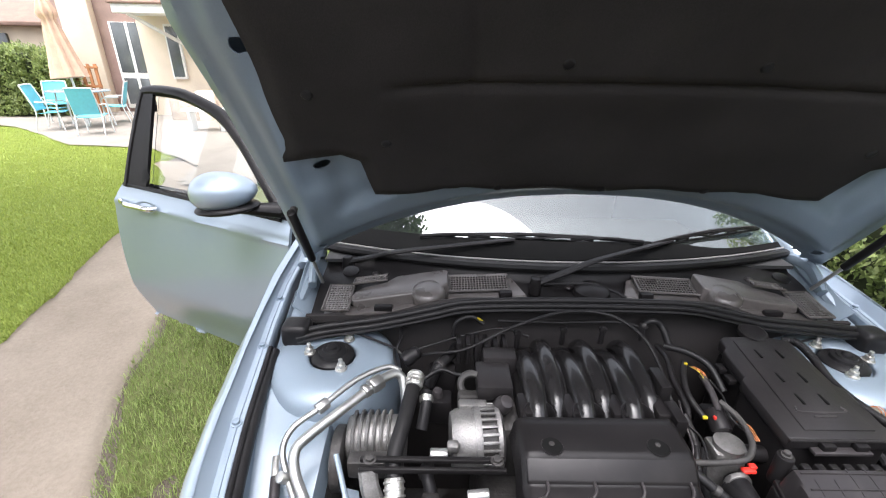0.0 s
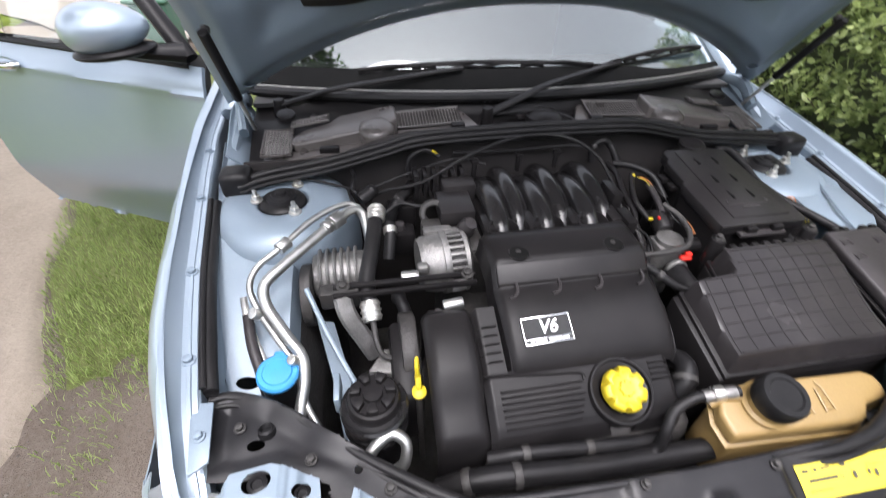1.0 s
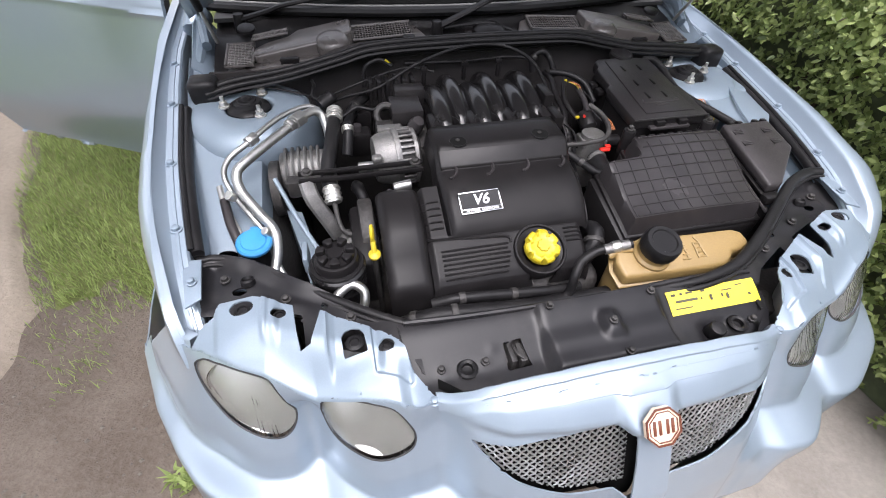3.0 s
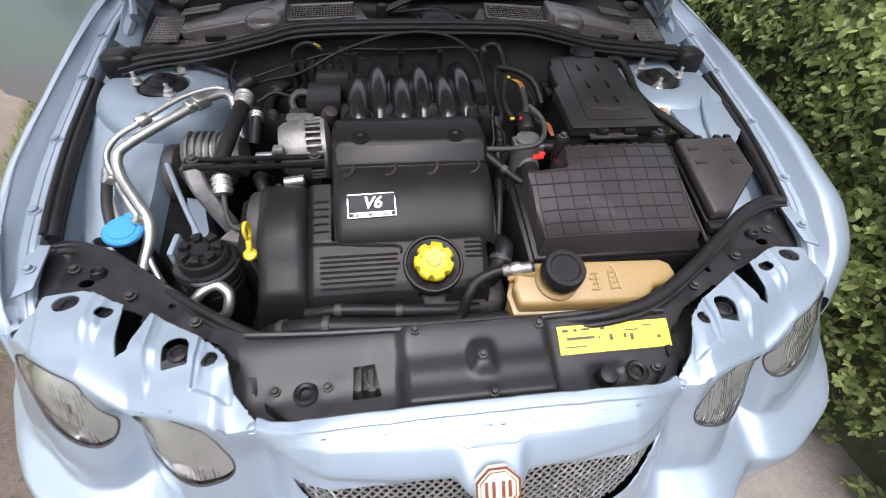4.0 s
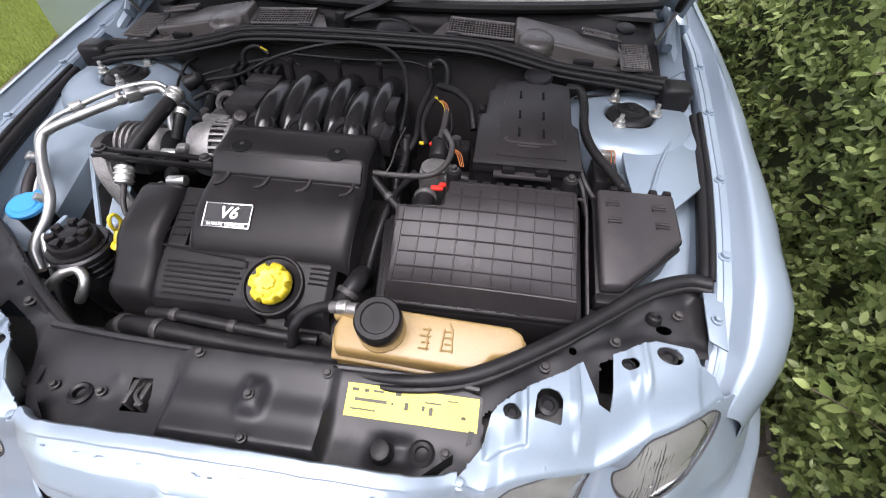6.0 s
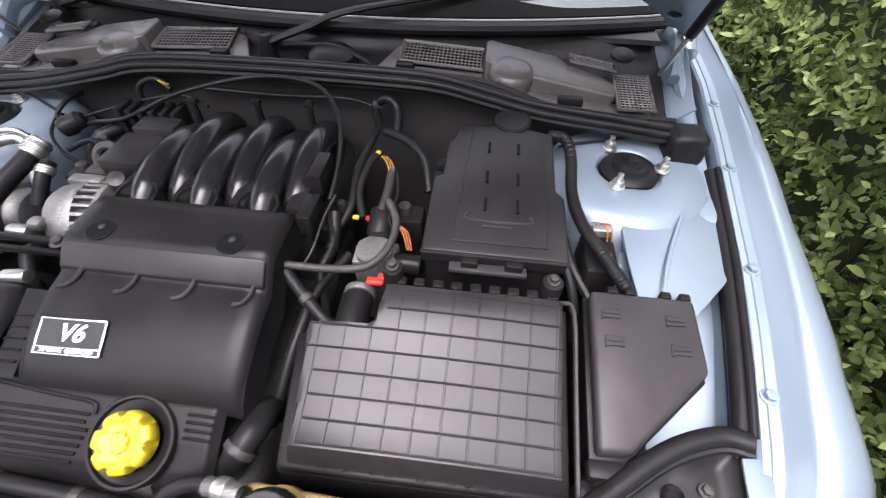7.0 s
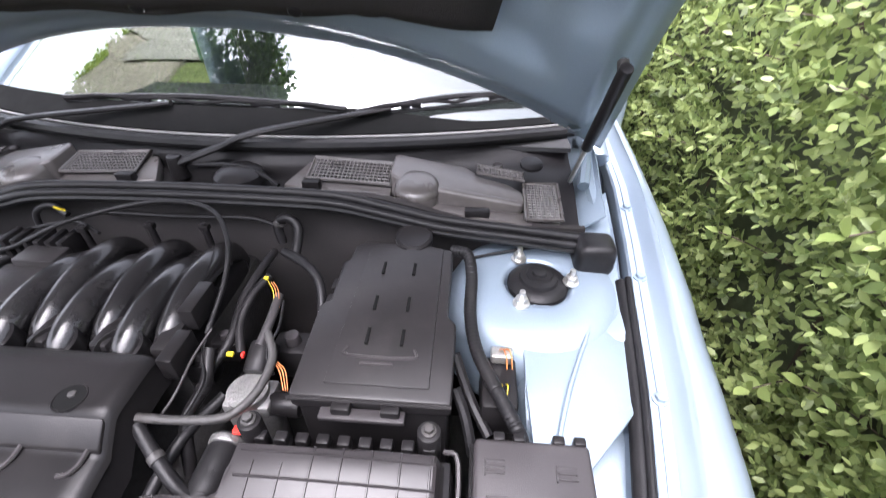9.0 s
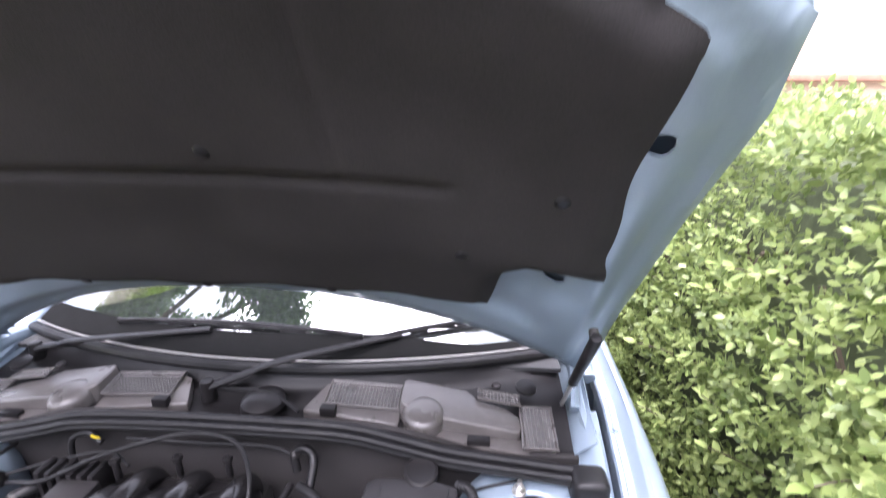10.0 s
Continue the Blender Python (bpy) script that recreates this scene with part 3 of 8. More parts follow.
# black slam panel across the front
SLAMP = [(-0.318, 0.098), (-0.280, 0.046), (0.280, 0.046), (0.318, 0.098), (0.316, 0.160), (0.25, 0.176), (0, 0.172), (-0.25, 0.176), (-0.33, 0.182)]
slam_poly = sd_poly(SLAMP)
SHOLES = [sd_ellipse(-0.235, 0.100, 0.012, 0.010), sd_ellipse(0.245, 0.088, 0.012, 0.010)]
latch_hole = sd_poly([(-0.170, 0.128), (-0.140, 0.130), (-0.132, 0.088), (-0.172, 0.086)])


def slam_z(x, y):
    z = 0.738 + 0.030 * smooth(0.085, 0.175, y)
    mid = smooth(-0.112, -0.092, x) * smooth(0.124, 0.108, x)
    z += mid * (0.016 * smooth(0.05, 0.07, y) + 0.004 - 0.012 * smooth(0.10, 0.14, y))
    z += 0.012 * math.exp(-((x - 0.013) / 0.017) ** 4 - ((y - 0.120) / 0.022) ** 4)
    z -= 0.010 * math.exp(-((x - 0.205) / 0.03) ** 4 - ((y - 0.085) / 0.018) ** 4)
    for bx, by in ((-0.205, 0.105), (-0.275, 0.105), (-0.19, 0.122), (0.275, 0.09), (0.215, 0.085), (-0.205, 0.07), (0.02, 0.068)):
        z += 0.0016 * math.exp(-((x - bx) ** 2 + (y - by) ** 2) / 0.00006)
    return z


b = sheet(lambda x, y: Vector((x, y, slam_z(x, y))), -0.34, 0.34, 0.036, 0.186, 136, 40, lambda x, y: min(slam_poly(x, y), -SHOLES[0](x, y), -SHOLES[1](x, y), -latch_hole(x, y)))
slam = part("slam_panel", b, SLAM, car, "satin black slam panel with pressed ribs and holes", thick=0.003, smooth=40)
b = box((-0.166, 0.092, 0.715), (-0.158, 0.126, 0.752), 0.002)
box((-0.150, 0.092, 0.715), (-0.142, 0.126, 0.748), 0.002, bm=b)
tube([(-0.154, 0.124, 0.744), (-0.152, 0.105, 0.750), (-0.140, 0.095, 0.745)], 0.003, 8, 4, bm=b)
part("bonnet_latch", b, GRIME, slam, "dark steel bonnet latch")
for x, y, r in ((-0.235, 0.100, 0.016), (0.245, 0.088, 0.016)):
    part("rubber_stop", lathe([(r * 0.5, -0.004), (r, 0.0), (r * 1.05, 0.003), (r * 0.8, 0.006), (r * 0.55, 0.004), (r * 0.5, -0.01)], pose(x, y, slam_z(x, y) + 0.001), 24), RUBBER, slam)
for x, y in ((-0.205, 0.105), (-0.275, 0.105), (0.275, 0.09), (0.02, 0.068), (0.012, 0.118), (-0.08, 0.165), (0.105, 0.160)):
    bolt((x, y, slam_z(x, y) + 0.001), slam, 0.005, GRIME)
# bonnet stop on a stalk
b = cyl((0.195, 0.084, 0.73), (0.193, 0.080, 0.756), 0.015, 0.013, 20, 0.003)
part("bonnet_stop", b, RUBBER, slam)
# grey edge and vertical back of the panel
part("panel_edge", tube([(-0.32, 0.182, 0.772), (-0.2, 0.176, 0.770), (0, 0.173, 0.768), (0.2, 0.176, 0.770), (0.31, 0.168, 0.772)], 0.005, 8, 6), SLAM, slam)

# yellow warning label: bars for its print
lz = lambda x, y: slam_z(x, y) + 0.0016
LX0, LX1, LY0, LY1 = 0.134, 0.312, 0.119, 0.157
b = sheet(lambda x, y: Vector((x, y, lz(x, y))), LX0, LX1, LY0, LY1, 24, 8)
label = part("warning_label", b, LABEL, slam, "yellow warning label with dark print", thick=0.0006, offset=1)
b = bmesh.new()
for x0, x1, y0, y1 in ((0.141, 0.150, 0.147, 0.151), (0.158, 0.164, 0.147, 0.151), (0.170, 0.184, 0.148, 0.151), (0.146, 0.190, 0.136, 0.140), (0.200, 0.208, 0.147, 0.151), (0.196, 0.199, 0.136, 0.139),
                       (0.214, 0.219, 0.132, 0.141), (0.237, 0.241, 0.134, 0.140), (0.240, 0.262, 0.143, 0.145), (0.247, 0.252, 0.130, 0.139), (0.290, 0.296, 0.130, 0.134), (0.270, 0.284, 0.148, 0.150), (0.142, 0.176, 0.126, 0.128)):
    sheet(lambda x, y: Vector((x, y, lz(x, y) + 0.0026)), x0, x1, y0, y1, 3, 2, bm=b)
part("label_print", b, INK, label)

# black corner plates and the rubber seal that runs round the front of the bay
ARC = [(0.0, 0.170, 0.775), (0.13, 0.172, 0.776), (0.219, 0.168, 0.777), (0.305, 0.188, 0.779), (0.401, 0.244, 0.784), (0.475, 0.296, 0.790), (0.553, 0.351, 0.798), (0.612, 0.374, 0.803), (0.645, 0.370, 0.806)]
for side in (1, -1):
    inner = [(x, y + 0.004) for x, y, _ in ARC[3:]]
    poly = inner + [(0.640, 0.262), (0.588, 0.256), (0.541, 0.262), (0.476, 0.236), (0.470, 0.150), (0.455, 0.150), (0.436, 0.220), (0.36, 0.18), (0.318, 0.14), (0.30, 0.10)]
    sdp = sd_poly(poly)
    cz = lambda x, y: 0.752 + 0.10 * (y - 0.15) + 0.008 * noise.noise((x * 14, y * 14, 0)) + 0.012 * smooth(0.03, 0.0, sdp(x, y)) * smooth(0.24, 0.30, y)
    b = sheet(lambda x, y: Vector((side * x, y, cz(x, y))), 0.28, 0.66, 0.08, 0.385, 104, 84, lambda x, y: min(sdp(x, y), -sd_ellipse(0.575, 0.300, 0.012, 0.007)(x, y), -sd_ellipse(0.44, 0.25, 0.006, 0.006)(x, y)))
    pc = part("corner_plate", b, SLAM, car, "satin black corner plate", thick=0.003, offset=-1 if side > 0 else 1)
    for x, y in ((0.598, 0.325), (0.50, 0.268), (0.40, 0.22)):
        bolt((side * x, y, cz(x, y) + 0.002), pc, 0.006, GRIME)
    b = lathe([(0, 0), (0.012, 0), (0.011, 0.009), (0.0085, 0.011), (0.006, 0.006), (0, 0.006)], pose(side * 0.562, 0.315, cz(0.562, 0.315) - 0.002, -15, 0, 0), 20)
    part("rubber_stop", b, RUBBER, pc)
b = bmesh.new()
line = [(-x, y, z) for x, y, z in ARC[:0:-1]] + ARC
line = [(x, y, z - 0.022 * smooth(0.26, 0.05, x)) for x, y, z in line]
tube(line, lambda t: 0.0070 + 0.0040 * smooth(0.56, 0.72, t), 12, 5, bm=b, flat=0.75)
tube([(x, y - 0.012, z - 0.006) for x, y, z in line], 0.005, 8, 5, bm=b)
part("front_seal", b, RUBBER, car, "black rubber seal round the front of the bay")

# sides, floor and bulkhead of the engine bay
for side in (1, -1):
    def apron(v, y, side=side):
        """Inner wing, from the wing's edge (v=0) inward and down into the bay (v=1)."""
        top = CREST(y) - 0.050
        flat_z = 0.829 if side > 0 else lerp_table([(0.36, 0.70), (0.46, 0.735), (0.60, 0.785), (0.70, 0.815), (1.2, 0.83)])(y)
        xo = FLANGE(y) - 0.012
        xi = lerp_table([(0.36, 0.56), (0.45, 0.555), (0.70, 0.545), (1.2, 0.60)])(y)
        if side > 0:
            flat_z += 0.010 * smooth(0.7, 1.1, y) - 0.058 * smooth(0.70, 0.58, y) - 0.03 * smooth(0.58, 0.36, y)
        if v < 0.2:
            t = v / 0.2
            return Vector((side * (xo - 0.006 * t), y, top + (flat_z + 0.01 - top) * t))
        if v < 0.5:
            t = (v - 0.2) / 0.3
            return Vector((side * (xo - 0.006 + (xi - xo + 0.006) * t), y, flat_z + 0.01 * (1 - t) ** 2 - 0.006 * t * t))
        t = (v - 0.5) / 0.5
        return Vector((side * (xi - 0.03 * smooth(0, 0.3, t) - 0.03 * t), y, flat_z - 0.006 - 0.55 * t))
    cut = (lambda v, y: -sd_ellipse(0.30, 0.635, 0.022, 0.009)(v, y)) if side > 0 else (lambda v, y: -sd_ellipse(0.30, 0.43, 0.06, 0.010)(v, y))
    b = sheet(apron, 0, 0.54, 0.36, 1.06, 34, 56, cut)
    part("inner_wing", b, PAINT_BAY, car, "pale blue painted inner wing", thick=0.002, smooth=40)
    part("splash_shield", sheet(lambda v, y: apron(v, y) + Vector((side * 0.002, 0, 0)), 0.53, 1, 0.36, 1.06, 16, 30), GRIME, car, "grimy dark shield below the inner wing", thick=0.002)
    # strut tower
    tower = lathe([(0.152, -0.13), (0.151, -0.08), (0.148, -0.04), (0.135, -0.014), (0.115, -0.002), (0.085, 0.0), (0.060, -0.001), (0.054, -0.003), (0.0515, -0.007), (0.0505, -0.03)], pose(side * 0.574, 0.788, 0.846), 40)
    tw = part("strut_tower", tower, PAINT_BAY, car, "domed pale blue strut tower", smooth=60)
    m = pose(side * 0.576, 0.791, 0.838)
    part("top_mount", lathe([(0.0, -0.006), (0.0480, -0.006), (0.0475, 0.002), (0.040, 0.009), (0.031, 0.010), (0.029, 0.016), (0.021, 0.018), (0.0195, 0.021), (0.012, 0.0215), (0.0105, 0.026), (0.006, 0.028), (0.0, 0.028)], m, 32), RUBBER, tw, "black rubber strut mount")
    for x, y in ((0.548, 0.840), (0.545, 0.736), (0.626, 0.789)):
        stud((side * x, y, 0.845), tw)
# flat plate from the tower forward to a slanting edge, with a black disc for the shade of its hole and a folded join
b = prism([(0.550, 0.452), (0.600, 0.495), (0.664, 0.566), (0.683, 0.590), (0.703, 0.700), (0.690, 0.740), (0.545, 0.740), (0.545, 0.600)], 0.824, lambda x, y: 0.829 + 0.012 * smooth(0.66, 0.74, y), 0.001)
plate = part("inner_wing_plate", b, PAINT_BAY, car, "pale blue plate beside the strut tower")
part("plate_hole_shade", lathe([(0.0, 0.0), (0.006, 0.0), (0.0065, 0.001), (0.0, 0.001)], pose(0.652, 0.640, 0.8287), 20), VOID, plate)
part("fold", tube([(0.640, 0.700, 0.842), (0.598, 0.60, 0.838), (0.572, 0.520, 0.834)], 0.003, 6, 4), PAINT_BAY, car)
b = sheet(lambda x, y: Vector((x, y, 0.27 + 0.05 * noise.noise((x * 6, y * 6, 0)))), -0.60, 0.60, 0.02, 0.95, 24, 20)
part("bay_floor", b, GRIME, car)
b = box((-0.34, 0.10, 0.25), (0.36, 0.150, 0.735), 0.008)
part("radiator", b, GRIME, car, "black radiator behind the slam panel")
part("lamp_tray", prism([(-0.60, 0.255), (-0.60, 0.17), (-0.42, 0.10), (-0.28, 0.06), (0.28, 0.06), (0.42, 0.10), (0.60, 0.17), (0.60, 0.255)], 0.628, 0.636, 0.002), GRIME, car)


def bulk(x, z):
    return Vector((x, 0.888 + 0.006 * noise.noise((x * 7, z * 7, 3)) - 0.012 * smooth(0.89, 0.93, z), z))


part("bulkhead", sheet(bulk, -0.66, 0.66, 0.28, 0.940, 66, 32, lambda x, z: 0.935 - 0.055 * smooth(0.28, 0.50, abs(x)) - z), FELT, car, "black felt covered bulkhead", thick=0.01)
SEAL = [(-0.662, 0.832, 0.868), (-0.60, 0.842, 0.880), (-0.48, 0.856, 0.892), (-0.36, 0.866, 0.915), (-0.27, 0.870, 0.934), (-0.08, 0.872, 0.940), (0.12, 0.872, 0.940), (0.24, 0.870, 0.937), (0.33, 0.868, 0.920), (0.42, 0.864, 0.903), (0.55, 0.860, 0.892), (0.668, 0.858, 0.880)]
b = bmesh.new()
tube(SEAL, 0.0078, 10, 6, bm=b)
tube([(x, y - 0.0145, z - 0.006) for x, y, z in SEAL], 0.0066, 10, 6, bm=b)
tube([(x, y - 0.008, z - 0.016) for x, y, z in SEAL], 0.012, 8, 6, bm=b, flat=0.7)
part("cowl_seal", b, RUBBER, car, "black double-lipped rubber cowl seal")
for side in (1, -1):
    b = box((side * 0.668 - 0.032, 0.815, 0.834), (side * 0.668 + 0.032, 0.872, 0.892), 0.014, seg=3)
    part("seal_end", b, RUBBER, car)

# scuttle: tray, covers and vents below the windscreen
SCREEN_Y = lambda x: 1.035 + 0.15 * (x / 0.68) ** 2
SCREEN_Z = lambda x: 0.962 - 0.012 * (x / 0.68) ** 2


def tray(x, t):
    y = 0.880 + (SCREEN_Y(x) + 0.01 - 0.880) * t
    z = lerp_table([(0, 0.905), (0.12, 0.893), (0.5, 0.893), (0.75, 0.905), (1, SCREEN_Z(x) - 0.002)])(t) - 0.040 * smooth(0.36, 0.62, abs(x)) * smooth(0.6, 0.0, t)
    return Vector((x, y, z))


cowl = part("scuttle_tray", sheet(tray, -0.66, 0.66, 0, 1, 60, 16), PLASTIC, car, "faded black plastic scuttle tray below the windscreen", thick=0.003)
for i in range(1, 15, 3):
    x = -0.6 + 0.0857 * i
    part("tray_clip", cyl(tray(x, 0.72), tray(x, 0.72) + Vector((0, 0, 0.006)), 0.011, 0.009, 14, 0.002), PLASTIC_GREY, cowl)


def vent(x0, x1, y0, y1, z, taper, nx, ny, parent):
    """A plastic vent: a frame with a lattice of thin bars."""
    q = lambda x, y: Vector((x, y, z(x, y)))
    b = bmesh.new()
    for i in range(nx + 1):
        x = x0 + (x1 - x0) * i / nx
        tube([q(x, y0), q(x, y1)], 0.0011, 4, 1, bm=b)
    for j in range(ny + 1):
        y = y0 + (y1 - y0) * j / ny
        tube([q(x0, y), q(x1, y)], 0.0012, 4, 1, bm=b)
    part("vent_lattice", b, COWL, parent, "vent lattice paled for the light on its bars")
    b = bmesh.new()
    tube([q(x0 - 0.004, y0 - 0.004), q(x1 + 0.004, y0 - 0.004), q(x1 + 0.004 + taper, y1 + 0.004), q(x0 - 0.004, y1 + 0.004), q(x0 - 0.004, y0 - 0.004)], 0.0035, 8, 1, bm=b)
    part("vent_frame", b, COWL, parent)
    # black sheet just under the bars, painting the vent's inner shade
    part("vent_shade_sheet", sheet(lambda x, y: q(x, y) - Vector((0, 0, 0.006)), x0, x1, y0, y1, 2, 2), VOID, parent)


COVER = [(0.318, 0.948), (0.318, 1.006), (0.326, 1.013), (0.450, 1.013), (0.462, 1.004), (0.476, 0.990), (0.530, 0.982), (0.556, 0.965), (0.562, 0.940), (0.552, 0.924), (0.40, 0.924), (0.345, 0.930)]
STEP = [(0.395, 0.902), (0.395, 0.930), (0.570, 0.930), (0.590, 0.985), (0.622, 0.985), (0.622, 0.895), (0.55, 0.890)]
for side in (1, -1):
    cz = lambda x, y: 0.944 - 0.17 * (abs(x) - 0.318) + 0.10 * (y - 0.97)
    flip = lambda pts: [(side * x, y) for x, y in pts]
    cv = part("scuttle_cover", prism(flip(COVER), 0.880, cz, 0.014, seg=4), COWL, car, "grey-black plastic scuttle cover, paled for the light it reflects", smooth=60)
    part("cover_boss", lathe([(0, 0.0), (0.041, 0.0), (0.041, 0.020), (0.038, 0.028), (0.030, 0.033), (0.016, 0.035), (0, 0.035)], pose(side * 0.366, 0.938, 0.902, 10, 4 * side, 0), 36), COWL, cv)
    part("cover_ridge", tube([(side * x, 0.934, cz(x, 0.934) - 0.004) for x in (0.405, 0.45, 0.50, 0.545)], 0.007, 8, 4, flat=0.7), COWL, cv)
    part("cover_ledge", prism(flip(STEP), 0.872, lambda x, y: 0.897 - 0.10 * (abs(x) - 0.40), 0.005, seg=2), COWL, cv)
    part("cover_clip", box((side * 0.475 - 0.022, 0.896, 0.886), (side * 0.475 + 0.022, 0.912, 0.901), 0.003), PLASTIC, cv)
    vz = lambda x, y: 0.928 + 0.20 * (y - 0.97) - 0.05 * (abs(x) - 0.15)
    # raised surround with its slanting outer end
    part("vent_surround", prism(flip([(0.120, 0.940), (0.318, 0.925), (0.318, 1.016), (0.170, 1.016), (0.150, 1.008)]), 0.890, lambda x, y: vz(x, y) - 0.010, 0.004), COWL, cv)
    vent(*sorted((side * 0.168, side * 0.312)), 0.955, 1.006, vz, 0, 20, 6, cv)
    vent(*sorted((side * 0.478, side * 0.556)), 0.990, 1.010, lambda x, y: 0.927 - 0.15 * (abs(x) - 0.478), 0, 11, 3, cv)
    vent(*sorted((side * 0.564, side * 0.618)), 0.900, 0.992, lambda x, y: 0.896 + 0.14 * (y - 0.94), 0, 7, 13, cv)
    part("vent_clip", box((side * 0.175 - 0.016, 0.930, 0.905), (side * 0.175 + 0.016, 0.948, 0.926), 0.003), PLASTIC, cv)
    part("tray_plug", lathe([(0, 0), (0.022, 0), (0.021, 0.005), (0.012, 0.007), (0, 0.007)], pose(side * 0.575, 1.030, 0.925, 12, 0, 0), 24), PLASTIC, cv)
    # blue body side beside the scuttle
    b = sheet(lambda y, t: Vector((side * (0.66 + 0.045 * t), y, 0.845 + 0.035 * t + 0.05 * smooth(0.92, 1.10, y) * t)), 0.93, 1.18, 0, 1, 12, 8)
    part("scuttle_side", b, PAINT_BAY, car, thick=0.003)

# windscreen, the strip and band at its foot, cabin shell
def pane(x, t):
    w = x * (1 - 0.16 * t)
    return Vector((w, SCREEN_Y(x) + 0.74 * t - 0.05 * t * (x / 0.68) ** 2, SCREEN_Z(x) + 0.43 * t - 0.035 * t * t - 0.02 * (x / 0.68) ** 2 * t))


part("windscreen", sheet(pane, -0.68, 0.68, 0, 1, 40, 24), SCREEN, car, "sloping windscreen that mirrors sky and leaves", thick=0.005, smooth=60).visible_shadow = False
# pale grey tube painted as the highlight on the scuttle's edge
b = bmesh.new()
tube([pane(x, 0.0) + Vector((0, -0.006, 0.002)) for x in [-0.68 + 0.068 * i for i in range(21)]], 0.0028, 8, 3, bm=b)
part("scuttle_edge_highlight", b, TRIM, car, "pale strip for the highlight along the scuttle edge below the windscreen")
b = bmesh.new()
tube([pane(x, 0.0) + Vector((0, -0.020, -0.008)) for x in [-0.68 + 0.068 * i for i in range(21)]], 0.012, 8, 3, bm=b)
part("screen_rubber", b, RUBBER, car)
# black band laid over the glass in place of a dark reflection
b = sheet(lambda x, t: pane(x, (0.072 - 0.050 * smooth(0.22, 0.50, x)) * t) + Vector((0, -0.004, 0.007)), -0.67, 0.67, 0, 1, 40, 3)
part("dark_reflection_band", b, VOID, car, "added matt black band for the dark reflection low in the windscreen", thick=0.002)
b = sheet(lambda x, y: Vector((x, y, 0.93 - 0.10 * smooth(1.2, 1.7, y))), -0.66, 0.66, 1.10, 1.75, 12, 10)
part("dashboard", b, DARK, car, "dark dashboard top behind the glass", thick=0.01)
for side in (1, -1):
    b = tube([pane(side * 0.69, t) + Vector((side * 0.015, 0.0, 0.0)) for t in (-0.12, 0.0, 0.25, 0.5, 0.75, 1.0)], 0.026, 10, 4)
    part("pillar", b, PAINT, car)
# roof, cabin sides and tail, closing the body
roof = lambda x, y: Vector((x, y, 1.375 - 0.04 * (x / 0.58) ** 2 - 0.03 * ((y - 2.3) / 0.6) ** 2))
part("roof", sheet(roof, -0.58, 0.58, 1.74, 2.95, 16, 20), PAINT, car, thick=0.02)
part("tail", box((-0.80, 3.45, 0.30), (0.80, 4.18, 0.98), 0.10, seg=4), PAINT, car)
part("rear_window", sheet(lambda x, t: Vector((x * (1 + 0.1 * t), 2.93 + 0.62 * t, 1.335 - 0.37 * t)), -0.58, 0.58, 0, 1, 10, 8), DARK, car, thick=0.01)
for side in (1, -1):
    lo = 1.38 if side > 0 else 2.36
    part("body_side", box((min(side * 0.79, side * 0.85), lo, 0.26), (max(side * 0.79, side * 0.85), 3.5, 0.95), 0.025, seg=3), PAINT, car)
    part("side_sill", box((min(side * 0.74, side * 0.83), 1.05, 0.22), (max(side * 0.74, side * 0.83), 3.3, 0.34), 0.02), PAINT, car)
    part("side_glass", sheet(lambda y, t: Vector((side * (0.80 - 0.20 * t), y, 0.95 + 0.40 * t)), max(lo, 1.75), 3.1, 0, 1, 10, 6), DARK, car, thick=0.008)
part("cabin_floor", box((-0.78, 1.15, 0.22), (0.78, 3.5, 0.30), 0.01), DARK, car)
part("seat_back", box((-0.62, 2.25, 0.30), (0.62, 2.40, 1.10), 0.05, seg=3), DARK, car)
for side in (1, -1):
    for wy in (AXLE_Y, AXLE_Y + 2.62):
        m = pose(side * 0.735, wy, 0.30, 0, 90, 0)
        b = lathe([(0.20, -0.09), (0.27, -0.095), (0.295, -0.08), (0.30, -0.05), (0.30, 0.05), (0.295, 0.08), (0.27, 0.095), (0.20, 0.09)], m, 48)
        wheel = part("wheel", b, TYRE, car, "road wheel with a black tyre")
        b = lathe([(0.0, 0.06 * side), (0.05, 0.065 * side), (0.06, 0.05 * side), (0.17, 0.06 * side), (0.20, 0.085 * side), (0.205, 0.0), (0.0, -0.02 * side)], m, 40)
        part("rim", b, CAST, wheel)

# ---- bonnet, stays, wipers, door ----
HY, HZ = 1.12, 0.93
UP, NORM = Vector((0, -0.6, 0.8)), Vector((0, 0.8, 0.6))
HALF = lerp_table([(0.0, 0.718), (0.3, 0.708), (0.55, 0.712), (0.72, 0.722), (0.82, 0.705), (0.9, 0.65), (0.98, 0.50), (1.04, 0.33), (1.08, 0.0)])
REAR = lambda x: 0.258 * (1 - min(1, abs(x) / 0.735) ** 2.2)


def bon(x, u, h=0.0):
    """A point of the open bonnet: across, up from the hinges, and outward from the skin."""
    crown = -0.055 * (abs(x) / 0.7) ** 2.2 - 0.035 * smooth(0.7, 1.08, u) ** 2
    return Vector((x, HY, HZ)) + UP * u + NORM * (h + crown + 0.045)


def bon_sd(x, u):
    return min(HALF(u) - abs(x), (u - REAR(x)) * 0.9, 1.07 - u - 0.62 * max(0, abs(x) - 0.29))


b = sheet(lambda x, u: bon(x, u), -0.74, 0.74, 0.0, 1.08, 74, 54, bon_sd)
bonnet = part("bonnet", b, PAINT, car, "open pale blue bonnet with a black felt lining", thick=0.003, smooth=50)
